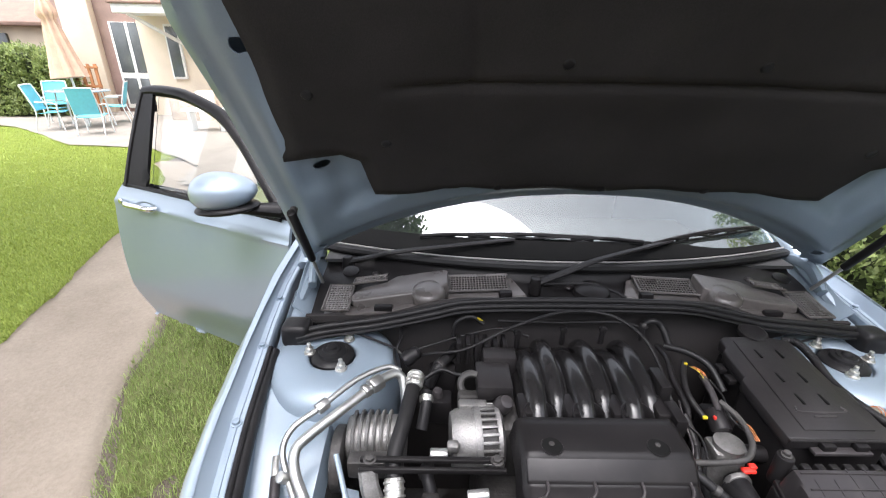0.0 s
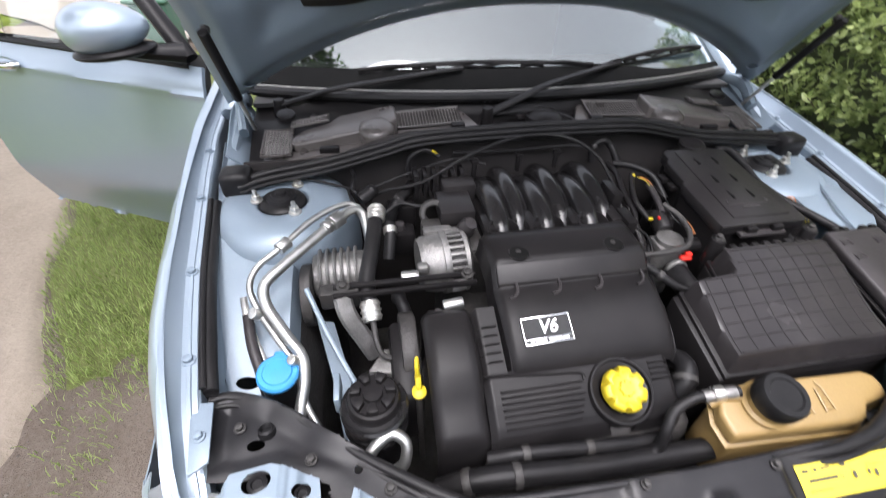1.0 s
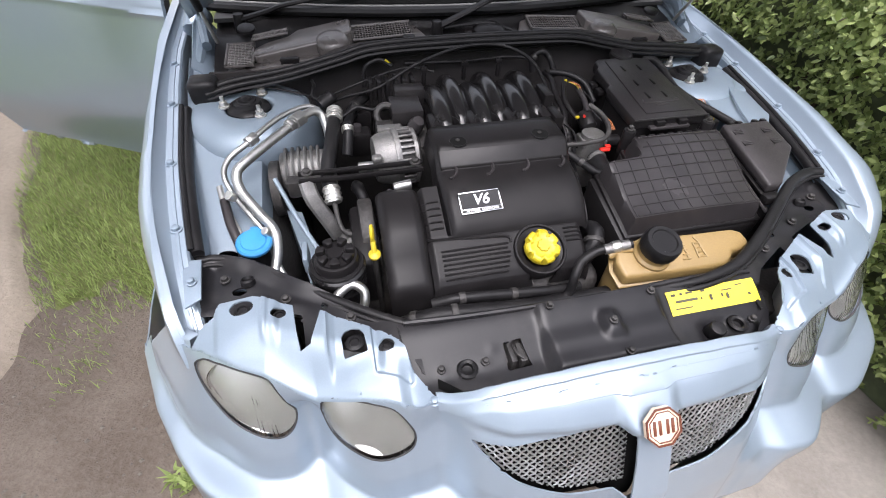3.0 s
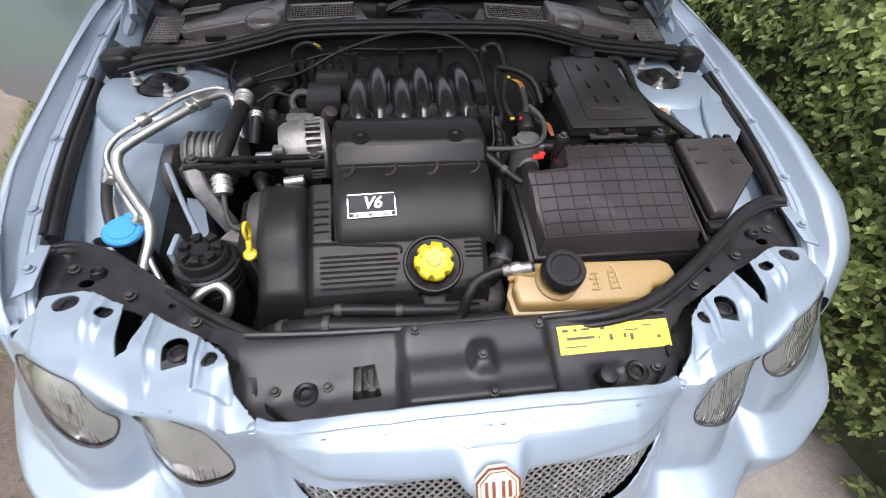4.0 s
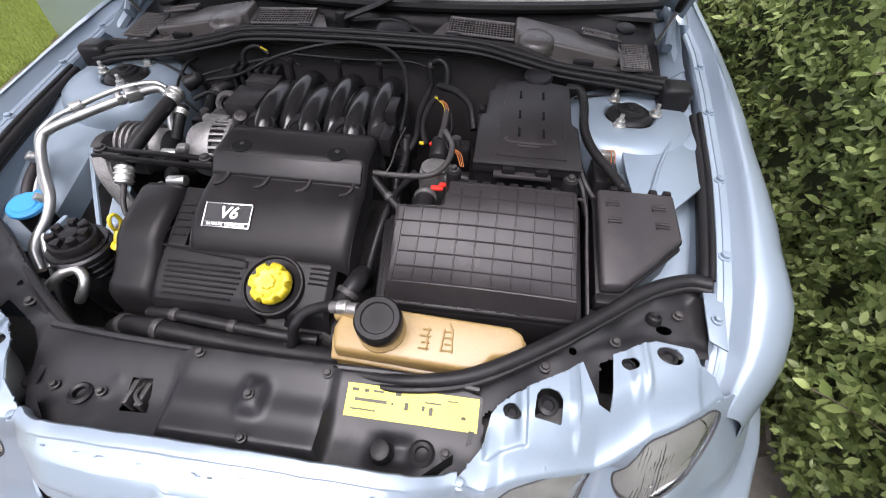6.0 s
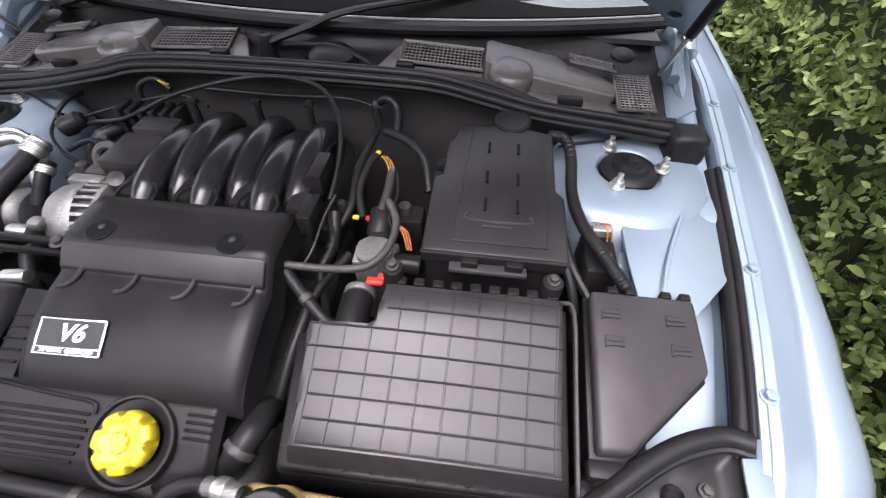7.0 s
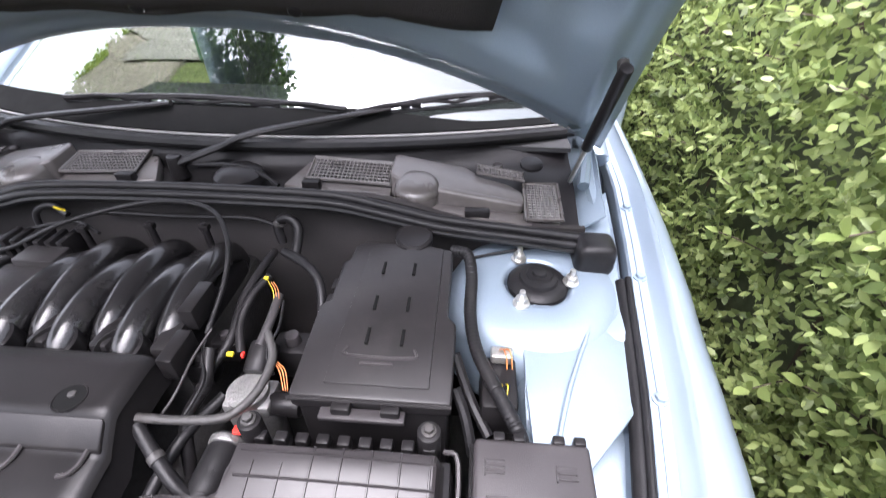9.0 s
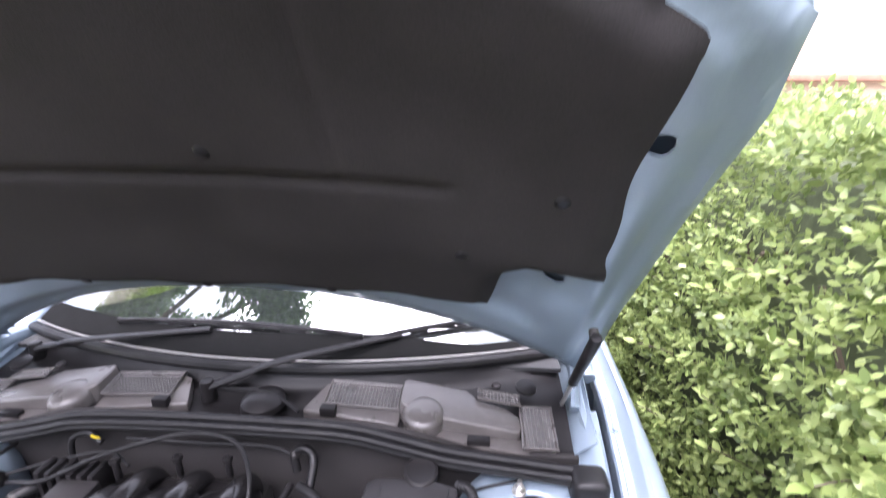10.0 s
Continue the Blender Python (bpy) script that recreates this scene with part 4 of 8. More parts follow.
PLUGS = [sd_ellipse(sx * 0.575, 0.425, 0.016, 0.012) for sx in (1, -1)] + [sd_ellipse(sx * 0.640, 0.115, 0.014, 0.012) for sx in (1, -1)] + [sd_ellipse(sx * 0.625, 0.70, 0.012, 0.015) for sx in (1, -1)]


def inner_h(x, u):
    e = bon_sd(x, u)
    h = -0.030 + 0.022 * smooth(0.03, 0.0, e)
    h -= 0.016 * smooth(0.045, 0.075, e) * smooth(0.17, 0.12, e)
    h += 0.010 * math.exp(-((abs(x) - 0.575) / 0.05) ** 4 - ((u - 0.41) / 0.05) ** 4)
    return h


b = sheet(lambda x, u: bon(x, u, inner_h(x, u)), -0.74, 0.74, 0.0, 1.08, 120, 88, lambda x, u: min(bon_sd(x, u) - 0.004, *(-h(x, u) for h in PLUGS)))
part("bonnet_frame", b, PAINT_BAY, bonnet, "pale blue pressed inner frame", thick=0.0015, smooth=40)


def liner_sd(x, u):
    ax = abs(x)
    edge = 0.640 - 0.05 * smooth(0.8, 1.0, u) - 0.022 * smooth(0.45, 0.52, u) - ax + 0.004 * math.sin(u * 26)
    corner = sd_poly([(0.475, 0.30), (0.80, 0.30), (0.80, 0.435), (0.64, 0.455), (0.53, 0.462), (0.495, 0.44)])(ax, u)
    return min(edge, u - 0.332 + 0.004 * math.cos(x * 30), 0.99 - u - 0.5 * max(0, ax - 0.25), -corner)


def liner_h(x, u):
    d = max(0, liner_sd(x, u))
    return -0.040 - 0.016 * smooth(0, 0.03, d) + 0.006 * noise.noise((x * 5, u * 5, 1)) + 0.008 * smooth(0.012, 0.0, abs(u - 0.62)) * smooth(0.45, 0.40, abs(x)) + 0.006 * smooth(0.010, 0.0, abs(abs(x) - 0.30)) * smooth(0.55, 0.62, u)


b = sheet(lambda x, u: bon(x, u, liner_h(x, u)), -0.68, 0.68, 0.31, 1.0, 110, 62, liner_sd)
liner = part("bonnet_lining", b, FELT, bonnet, "black felt sound-deadening lining", thick=0.006, offset=1, smooth=60)
for x, u in ((0.0, 0.352), (-0.22, 0.354), (0.22, 0.354), (0.44, 0.50), (-0.44, 0.50), (0.15, 0.66), (-0.15, 0.66), (0.55, 0.62), (-0.55, 0.62)):
    p = bon(x, u, liner_h(x, u) - 0.004)
    q = NORM * -1
    part("lining_clip", cyl(p, p + q * 0.004, 0.011, 0.008, 16, 0.0015), RUBBER, bonnet)
for side in (1, -1):
    # gas stay and hinge
    top, foot = bon(side * 0.652, 0.335, -0.075), Vector((side * 0.648, 1.010, 0.905))
    d = (top - foot).normalized()
    stay = part("gas_stay", cyl(foot + d * 0.11, top, 0.0095, None, 16, 0.002), PLASTIC, car, "black gas stay holding the bonnet")
    part("stay_rod", cyl(foot, foot + d * 0.115, 0.0045, None, 12), STEEL, stay)
    part("ball_joint", cyl(top - d * 0.012 + NORM * 0.02, top - d * 0.012 - NORM * 0.006, 0.008, None, 14, 0.002), GRIME, stay)
    b = tube([(side * 0.690, 1.19, 0.905), (side * 0.688, 1.13, 0.935), (side * 0.68, 1.06, 0.935), (side * 0.672, 1.0, 0.90)], 0.011, 8, 5, flat=1.6)
    part("hinge", b, PAINT_BAY, car, "painted bonnet hinge")
    b = tube([(side * 0.70, 0.97, 0.868), (side * 0.69, 1.06, 0.905), (side * 0.70, 1.16, 0.93)], 0.014, 8, 5)
    part("hinge_bracket", b, PAINT_BAY, car)


def wiper(pivot, elbow, mid, b0, b1):
    w = part("wiper", cyl(Vector(pivot) - Vector((0, 0, 0.03)), Vector(pivot) + Vector((0, 0, 0.016)), 0.017, 0.013, 20, 0.003), PLASTIC, car, "black windscreen wiper at rest")
    part("wiper_arm", tube([pivot, [(a + c) / 2 for a, c in zip(pivot, elbow)], elbow, mid], lambda t: 0.0125 - 0.0045 * t, 8, 6, flat=0.6), PLASTIC, w)
    a, c = Vector(b0), Vector(b1)
    bl = bmesh.new()
    bow = [a + (c - a) * t + Vector((0, 0, 0.012 * math.sin(math.pi * t))) for t in (0, 0.2, 0.4, 0.5, 0.6, 0.8, 1)]
    tube(bow, 0.0055, 6, 3, bm=bl)
    for t0, t1 in ((0.0, 0.32), (0.22, 0.5), (0.5, 0.78), (0.68, 1.0)):
        p, q = a + (c - a) * t0, a + (c - a) * t1
        tube([p, (p + q) / 2 + Vector((0, -0.003, 0.009)), q], 0.004, 6, 4, bm=bl)
    part("wiper_bridge", bl, PLASTIC, w)
    part("wiper_rubber", tube([a + Vector((0, 0.002, -0.006)), (a + c) / 2 + Vector((0, 0.002, -0.008)), c + Vector((0, 0.002, -0.006))], 0.0045, 6, 5), RUBBER, w)


on = lambda x, t: tuple(pane(x, t) + Vector((0, -0.008, 0.016)))
wiper((-0.095, 0.974, 0.930), (0.070, 1.005, 0.985), on(0.30, 0.06), on(0.235, 0.050), on(0.62, 0.085))
wiper((-0.595, 1.085, 0.930), (-0.44, 1.060, 0.975), on(-0.14, 0.065), on(-0.40, 0.055), on(0.215, 0.060))
b = tube([(-0.095, 0.985, 0.922), (-0.02, 0.965, 0.935), (0.04, 0.955, 0.940), (0.09, 0.94, 0.930), (0.12, 0.925, 0.920)], 0.004, 8, 5)
part("washer_hose", b, RUBBER, car)
b = lathe([(0, 0), (0.045, 0), (0.043, 0.012), (0.030, 0.022), (0, 0.024)], pose(0.04, 0.945, 0.918), 24)
part("motor_cover", b, PLASTIC, car)

# open front door
DH, DD = Vector((-0.835, 1.325, 0)), Vector((-0.912, 0.409, 0)).normalized()
DN = Vector((-0.409, -0.912, 0)).normalized()


def door_pt(s, z, out=0.0):
    lean = -0.30 * max(0, z - 0.90) ** 1.0 - 0.05 * smooth(0.55, 0.30, z)
    return DH + DD * s + Vector((0, 0, z)) + DN * (out + lean + 0.025 * math.sin(math.pi * min(1, max(0, (z - 0.3) / 0.65))))


DEND = lerp_table([(0.28, 0.90), (0.32, 0.935), (0.38, 0.940), (0.45, 0.932), (0.55, 0.922), (0.74, 0.916), (0.90, 0.904), (0.93, 0.892), (0.97, 0.865)])
b = sheet(lambda s, z: door_pt(s, z, 0.005 * math.exp(-((z - 0.872 - 0.03 * s) / 0.008) ** 2)), 0.0, 1.0, 0.22, 0.972, 48, 76, lambda s, z: min(DEND(z) - s, z - 0.268 - 0.065 * s, 0.948 + 0.018 * s - z, s - 0.0))
door = part("front_door", b, PAINT, car, "open pale blue front door, its outer side", thick=0.012, offset=1, smooth=35)
FR = [(0.838, 0.955), (0.820, 1.07), (0.795, 1.18), (0.762, 1.295), (0.735, 1.313), (0.643, 1.315), (0.525, 1.302), (0.36, 1.252), (0.25, 1.175), (0.150, 1.075), (0.045, 0.962)]
b = tube([door_pt(s, z, -0.012) for s, z in FR], 0.026, 10, 5, flat=0.8)
part("window_frame", b, PLASTIC, door, "black window frame")
b = sheet(lambda s, z: door_pt(s, z, -0.004), 0.66, 0.90, 0.955, 1.34, 12, 16, sd_poly([(0.845, 0.957), (0.770, 1.300), (0.690, 1.312), (0.712, 0.957)]))
part("pillar_cover", b, PLASTIC, door, thick=0.012)
GL = [(0.712, 0.957), (0.690, 1.310), (0.643, 1.310), (0.525, 1.298), (0.36, 1.246), (0.25, 1.168), (0.150, 1.068), (0.05, 0.957)]
part("window_glass", sheet(lambda s, z: door_pt(s, z, -0.02), 0.0, 0.84, 0.955, 1.37, 24, 14, sd_poly(GL)), CLEAR, door, thick=0.004).visible_shadow = False
part("belt_trim", tube([door_pt(s, 0.948 + 0.022 * s, 0.002) for s in (0.04, 0.3, 0.6, 0.85)], 0.009, 8, 4), RUBBER, door)
b = sheet(lambda s, z: door_pt(s, z, 0.006 - 0.012 * smooth(0, 0.012, sd_ellipse(0.71, 0.897, 0.05, 0.02)(s, z))), 0.64, 0.78, 0.872, 0.922, 20, 10, sd_ellipse(0.71, 0.897, 0.06, 0.021))
part("handle_cup", b, PAINT, door)
b = tube([door_pt(0.645, 0.900, 0.006), door_pt(0.66, 0.902, 0.028), door_pt(0.72, 0.904, 0.032), door_pt(0.79, 0.902, 0.028), door_pt(0.82, 0.900, 0.006)], 0.011, 10, 6)
part("door_handle", b, CHROME, door, "bright door handle")
part("door_lock", cyl(door_pt(0.855, 0.902, 0.004), door_pt(0.855, 0.902, 0.012), 0.012, 0.011, 20, 0.002), CHROME, door)
# inner side of the door
b = sheet(lambda s, z: door_pt(s, z, -0.075 - 0.012 * math.sin(z * 14)), 0.03, 0.90, 0.36, 0.95, 16, 16)
part("door_card", b, DARK, door, thick=0.02)
# mirror on the door
mc = Vector((-1.010, 1.295, 1.060))
b = bmesh.new()
bmesh.ops.create_uvsphere(b, u_segments=32, v_segments=20, radius=1.0)
for v in b.verts:
    v.co = Vector((v.co.x * 0.100, v.co.y * (0.075 if v.co.y < 0 else 0.035), v.co.z * (0.064 if v.co.z > 0 else 0.058) * (1 - 0.18 * v.co.x)))
b.transform(Matrix.Translation(mc) @ pose(0, 0, 0, 0, -4, 12))
mirror = part("door_mirror", b, PAINT, door, "rounded pale blue door mirror housing", smooth=60)
b = bmesh.new()
bmesh.ops.create_uvsphere(b, u_segments=28, v_segments=12, radius=1.0)
for v in b.verts:
    v.co = Vector((v.co.x * 0.098, v.co.y * 0.068, v.co.z * 0.020 - 0.050))
b.transform(Matrix.Translation(mc) @ pose(0, 0, 0, 0, -4, 12))
part("mirror_base", b, PLASTIC, mirror)
part("mirror_arm", tube([mc + Vector((0.03, 0.01, -0.055)), mc + Vector((0.10, 0.03, -0.066)), Vector((-0.862, 1.345, 0.985))], lambda t: 0.020 + 0.010 * t, 10, 6, flat=0.9), PLASTIC, mirror)

# ---- engine ----
engine = thing("engine", (-0.10, 0.50, 0.30), "transverse six-cylinder engine under a black plastic cover", "engine")
part("engine_block", box((-0.26, 0.26, 0.32), (0.10, 0.76, 0.70), 0.03, seg=3), GRIME, engine, "grimy dark engine block")
part("rear_head", box((-0.22, 0.60, 0.66), (0.09, 0.86, 0.82), 0.02), GRIME, engine)

PROF = [(0.590, 0.852), (0.586, 0.868), (0.580, 0.8745), (0.560, 0.876), (0.512, 0.874), (0.505, 0.872), (0.500, 0.868), (0.478, 0.846), (0.474, 0.841), (0.468, 0.840), (0.440, 0.835), (0.410, 0.826), (0.385, 0.813), (0.365, 0.800), (0.352, 0.788), (0.345, 0.775), (0.343, 0.766)]
zprof = lerp_table(sorted((y, z) for y, z in PROF))


def cover_ring(x, x0, x1, drop=0.0):
    e = min(x - x0, x1 - x)
    d = 0.012 * (1 - min(1, e / 0.014)) ** 2
    return [Vector((x, y, z - d - drop)) for y, z in PROF]


x0, x1 = -0.203, 0.082
xs = [x0, x0 + 0.003, x0 + 0.007, x0 + 0.014] + [x0 + 0.014 + (x1 - x0 - 0.028) * i / 14 for i in range(1, 14)] + [x1 - 0.014, x1 - 0.007, x1 - 0.003, x1]
rings = []
for x in xs:
    r = cover_ring(x, x0, x1)
    rings.append(r)
b = loft(rings, closed=False, caps=False)
for v in b.verts:
    # round the front corners and flare the sides a little
    k = smooth(0.40, 0.345, v.co.y)
    v.co.x = -0.0605 + (v.co.x + 0.0605) * (1.0 - 0.03 * k)
cover = part("engine_cover", b, PLASTIC, engine, "black plastic engine cover with a silver badge", thick=0.014, offset=-1, smooth=50)
# skirt of the cover at its sides
for xx, sx in ((x0, 1), (x1, -1)):
    b = bmesh.new()
    loft([[Vector((xx + sx * 0.002, y, z - 0.010)) for y, z in PROF[1:-1]], [Vector((xx - sx * 0.006, y, z - 0.050)) for y, z in PROF[1:-1]]], closed=False, caps=False, bm=b)
    part("cover_skirt", b, PLASTIC, cover, thick=0.003)
# paler bevelled ledge across the cover
b = prism([(-0.196, 0.474), (0.075, 0.474), (0.075, 0.499), (-0.196, 0.499)], 0.835, lambda x, y: 0.8455 + (y - 0.474) * 0.96, 0.003)
part("cover_ledge", b, COVERM, cover, "paler ledge across the cover")
# four hooked tabs below the ledge, two black discs painting the shade of recesses in the deck
for x in (-0.175, -0.100, -0.025, 0.052):
    b = tube([(x + 0.010, 0.476, 0.8445), (x + 0.009, 0.462, 0.842), (x + 0.002, 0.452, 0.8395), (x - 0.008, 0.449, 0.839)], 0.0028, 6, 4)
    part("cover_tab", b, PLASTIC_GREY, cover)
for x in (-0.151, 0.024):
    part("recess_shade_disc", lathe([(0.0, 0.0), (0.0165, 0.0), (0.0165, 0.0012), (0.0, 0.0012)], pose(x, 0.518, 0.8735, 2, 0, 0), 26), VOID, cover, "black disc for the shade in a fixing hole")
    part("recess_rim", tube([(x + 0.0175 * math.cos(a), 0.518 + 0.0175 * math.sin(a), 0.8742) for a in (2 * math.pi * k / 20 for k in range(21))], 0.0013, 6, 1), PLASTIC, cover)
    part("fixing_bolt", cyl((x, 0.522, 0.8745), (x, 0.522, 0.8765), 0.005, None, 6, 0.0006), GRIME, cover)

# badge with raised letters
bx, by = -0.136, 0.393
bz = (zprof(by - 0.01) + zprof(by + 0.01)) / 2
tilt = math.degrees(math.atan2(zprof(by + 0.018) - zprof(by - 0.018), 0.036))
BM = pose(bx, by, bz + 0.0025, tilt, 0, 2.0)
b = box((-0.041, -0.0215, 0), (0.041, 0.0215, 0.0016), 0.0007, BM)
plate = part("badge_plate", b, DARK, cover, "black and silver model badge")
b = bmesh.new()
for lo, hi in (((-0.041, 0.0195), (0.041, 0.0215)), ((-0.041, -0.0215), (0.041, -0.0198)), ((-0.041, -0.0215), (-0.0392, 0.0215)), ((0.0392, -0.0215), (0.041, 0.0215)), ((-0.0392, -0.0135), (0.0392, -0.0123))):
    box((*lo, 0.0016), (*hi, 0.0026), 0.0003, BM, b)
part("badge_frame", b, CHROME, plate)


def writing(text, m, size, material, parent, shear=0.0, name="writing", depth=0.0006, bold=0.0):
    cu = bpy.data.curves.new("letters", "FONT")
    cu.body, cu.size, cu.align_x, cu.align_y, cu.extrude, cu.shear, cu.offset = text, size, "CENTER", "CENTER", depth, shear, bold
    ob = bpy.data.objects.new("letters", cu)
    scene.collection.objects.link(ob)
    bpy.context.view_layer.update()
    me = bpy.data.meshes.new_from_object(ob.evaluated_get(bpy.context.evaluated_depsgraph_get()))
    bpy.data.objects.remove(ob)
    bpy.data.curves.remove(cu)
    b = bmesh.new()
    b.from_mesh(me)
    bpy.data.meshes.remove(me)
    b.transform(m)
    return part(name, b, material, parent, smooth=30)


writing("V6", BM @ pose(0.001, 0.0036, 0.0024), 0.029, WHITE, plate, 0.25, "letters", bold=0.0006)
b = box((-0.0385, -0.0192, 0.0016), (0.0385, -0.0140, 0.0022), 0.0002, BM)
part("badge_strip", b, DARK, plate)
writing("24 VALVE  QUADCAM", BM @ pose(0, -0.0166, 0.0026), 0.0066, WHITE, plate, 0.0, "small_letters", 0.0004, 0.0002)

# lower ribbed cover, oil filler, timing belt cover
LOW = [(0.352, 0.776), (0.345, 0.778), (0.310, 0.760), (0.282, 0.742), (0.270, 0.730), (0.266, 0.700)]
zlow = lerp_table(sorted((y, z) for y, z in LOW))
oil = Vector((-0.037, 0.306, 0.757))
ox, oy = oil.x, oil.y
low_sd = lambda x, y: min(0.060 - x, x + 0.248, 0.352 - y + (0.10 if x < -0.207 else 0), y - 0.266, math.hypot(x - ox, (y - oy) * 1.15) - 0.049)
low_z = lambda x, y: (zlow(y) if y < 0.352 else 0.779 + (y - 0.352) * 0.42) - 0.010 * smooth(0.010, 0.0, min(0.060 - x, x + 0.248))
lower = part("lower_cover", sheet(lambda x, y: Vector((x, y, low_z(x, y))), -0.25, 0.062, 0.262, 0.456, 104, 64, low_sd), PLASTIC, engine, "black ribbed lower engine cover", thick=0.004)
for i in range(7):
    y = 0.279 + 0.0076 * i
    part("cover_rib", tube([(x, y, low_z(x, y) + 0.001) for x in (-0.226, -0.16, -0.106 + 0.003 * i - 0.008 * (i > 4))], 0.0022, 6, 3, flat=0.9), PLASTIC, lower)
    if i > 2:
        part("cover_rib", tube([(x, y + 0.012, low_z(x, y + 0.012) + 0.001) for x in (0.020, 0.036, 0.052)], 0.002, 6, 2), PLASTIC, lower)
for i in range(5):
    y = 0.368 + 0.013 * i
    part("cover_rib", tube([(x, y, low_z(x, y) + 0.001) for x in (-0.244, -0.230, -0.212)], 0.002, 6, 2), PLASTIC, lower)
part("cover_rim", tube([(-0.247, 0.350, low_z(-0.24, 0.350) + 0.002), (-0.15, 0.340, low_z(-0.15, 0.340) + 0.002), (-0.096, 0.336, low_z(-0.096, 0.336) + 0.002), (-0.090, 0.325, low_z(-0.09, 0.325) + 0.002)], 0.0025, 6, 4), PLASTIC, lower)
OM = Matrix.Translation(oil) @ pose(0, 0, 0, 24, 0, 0)
neck = part("filler_neck", lathe([(0.052, -0.020), (0.052, 0.004), (0.050, 0.007), (0.047, 0.007), (0.045, 0.002), (0.034, -0.001), (0.034, -0.02)], OM, 40), PLASTIC, engine, "black ring round the oil filler")
b = lathe([(0.0, 0.024), (0.011, 0.024), (0.013, 0.020), (0.022, 0.020), (0.026, 0.023), (0.031, 0.022), (0.034, 0.018), (0.034, 0.006), (0.031, 0.0), (0.0, 0.0)][::-1], OM @ pose(0, 0, 0.002), 96,
          wave=lambda a, h: 1 - (0.17 * smooth(0.35, 0.9, math.cos(7 * a)) if h > 0.003 else 0))
part("oil_cap", b, YELLOW, engine, "yellow scalloped oil filler cap", smooth=45)

TB = [(0.462, 0.70), (0.462, 0.806), (0.456, 0.815), (0.445, 0.818), (0.40, 0.808), (0.37, 0.800), (0.35, 0.790), (0.33, 0.768), (0.305, 0.748), (0.287, 0.740), (0.278, 0.732), (0.275, 0.715), (0.275, 0.60)]
rings = []
for x, d in ((-0.3265, 0.014), (-0.324, 0.006), (-0.318, 0.0015), (-0.310, 0.0), (-0.268, 0.0), (-0.258, 0.0015), (-0.254, 0.006), (-0.251, 0.014)):
    rings.append([Vector((x, 0.365 + (y - 0.365) * (1 - d * 2), z - d)) for y, z in TB])
part("timing_cover", loft(rings, closed=False, caps=False), PLASTIC, engine, "tall black timing belt cover", thick=0.004, offset=1, smooth=50)

# intake runners: six arched pipes
for x in (-0.155, -0.066, 0.023):
    pts = [(x, 0.794, 0.805), (x, 0.784, 0.836), (x, 0.758, 0.857), (x, 0.715, 0.867), (x, 0.665, 0.868), (x, 0.625, 0.860), (x, 0.600, 0.846), (x, 0.585, 0.826)]
    part("intake_runner", tube(pts, lambda t: 0.0185 + 0.004 * math.sin(math.pi * t), 18, 6), SATIN, engine, "glossy black arched intake runner", smooth=60)
    part("runner_collar", lathe([(0.031, -0.020), (0.030, 0.002), (0.027, 0.004), (0.025, 0.0), (0.025, -0.03)], pose(x, 0.596, 0.866, 10, 0, 0), 26), PLASTIC, engine)
    x += 0.042
    pts = [(x, 0.826, 0.82), (x, 0.812, 0.850), (x, 0.782, 0.868), (x, 0.735, 0.874), (x, 0.685, 0.868), (x, 0.64, 0.854), (x, 0.61, 0.83)]
    part("intake_runner", tube(pts, lambda t: 0.0175 + 0.004 * math.sin(math.pi * t), 18, 6), SATIN, engine, "glossy black arched intake runner", smooth=60)
    for dx in (-0.021, 0.021):
        part("runner_seam", tube([(x + dx, 0.775, 0.862), (x + dx, 0.73, 0.874), (x + dx, 0.68, 0.872), (x + dx, 0.645, 0.860)], 0.0035, 6, 4), SATIN, engine)
part("plenum", box((-0.185, 0.62, 0.77), (0.085, 0.83, 0.848), 0.02, seg=3), PLASTIC, engine, "black inlet plenum")
for x in (-0.19, -0.105, -0.02, 0.062):
    part("plenum_rib", box((x, 0.594, 0.845), (x + 0.026, 0.650, 0.868), 0.006), PLASTIC, engine)
b = box((0.083, 0.640, 0.855), (0.104, 0.700, 0.892), 0.003)
part("side_connector", b, PLASTIC, engine)
b = box((0.085, 0.575, 0.835), (0.106, 0.628, 0.872), 0.003)
part("side_connector", b, PLASTIC, engine)

# throttle and coil cluster behind the alternator
b = box((-0.245, 0.735, 0.83), (-0.175, 0.775, 0.880), 0.004)
box((-0.262, 0.66, 0.835), (-0.192, 0.742, 0.868), 0.004, bm=b)
part("ignition_module", b, COVERM, engine, "grey-black ignition module")
for i in range(6):
    part("module_fin", box((-0.300 + i * 0.02, 0.775, 0.83), (-0.290 + i * 0.02, 0.815, 0.885), 0.002), PLASTIC, engine)
for x, y in ((-0.165, 0.80), (-0.06, 0.815), (0.03, 0.82)):
    b = cyl((x, y, 0.86), (x, y, 0.905), 0.006, 0.005, 10, 0.001)
    box((x - 0.008, y - 0.006, 0.893), (x + 0.008, y + 0.006, 0.903), 0.002, bm=b)
    part("cable_clip", b, PLASTIC, engine)

# dipstick
ring = [Vector((-0.346 + 0.0015 * math.sin(a), 0.376 + 0.0085 * math.cos(a) * 0.47 + 0.0100 * math.sin(a) * 0.88, 0.790 + 0.0165 * math.cos(a) * 0.88 - 0.0100 * math.sin(a) * 0.47)) for a in (2 * math.pi * k / 20 for k in range(21))]
b = tube(ring, 0.0034, 8, 1)
tube([(-0.346, 0.371, 0.777), (-0.346, 0.362, 0.768), (-0.346, 0.356, 0.760)], 0.0050, 8, 4, bm=b)
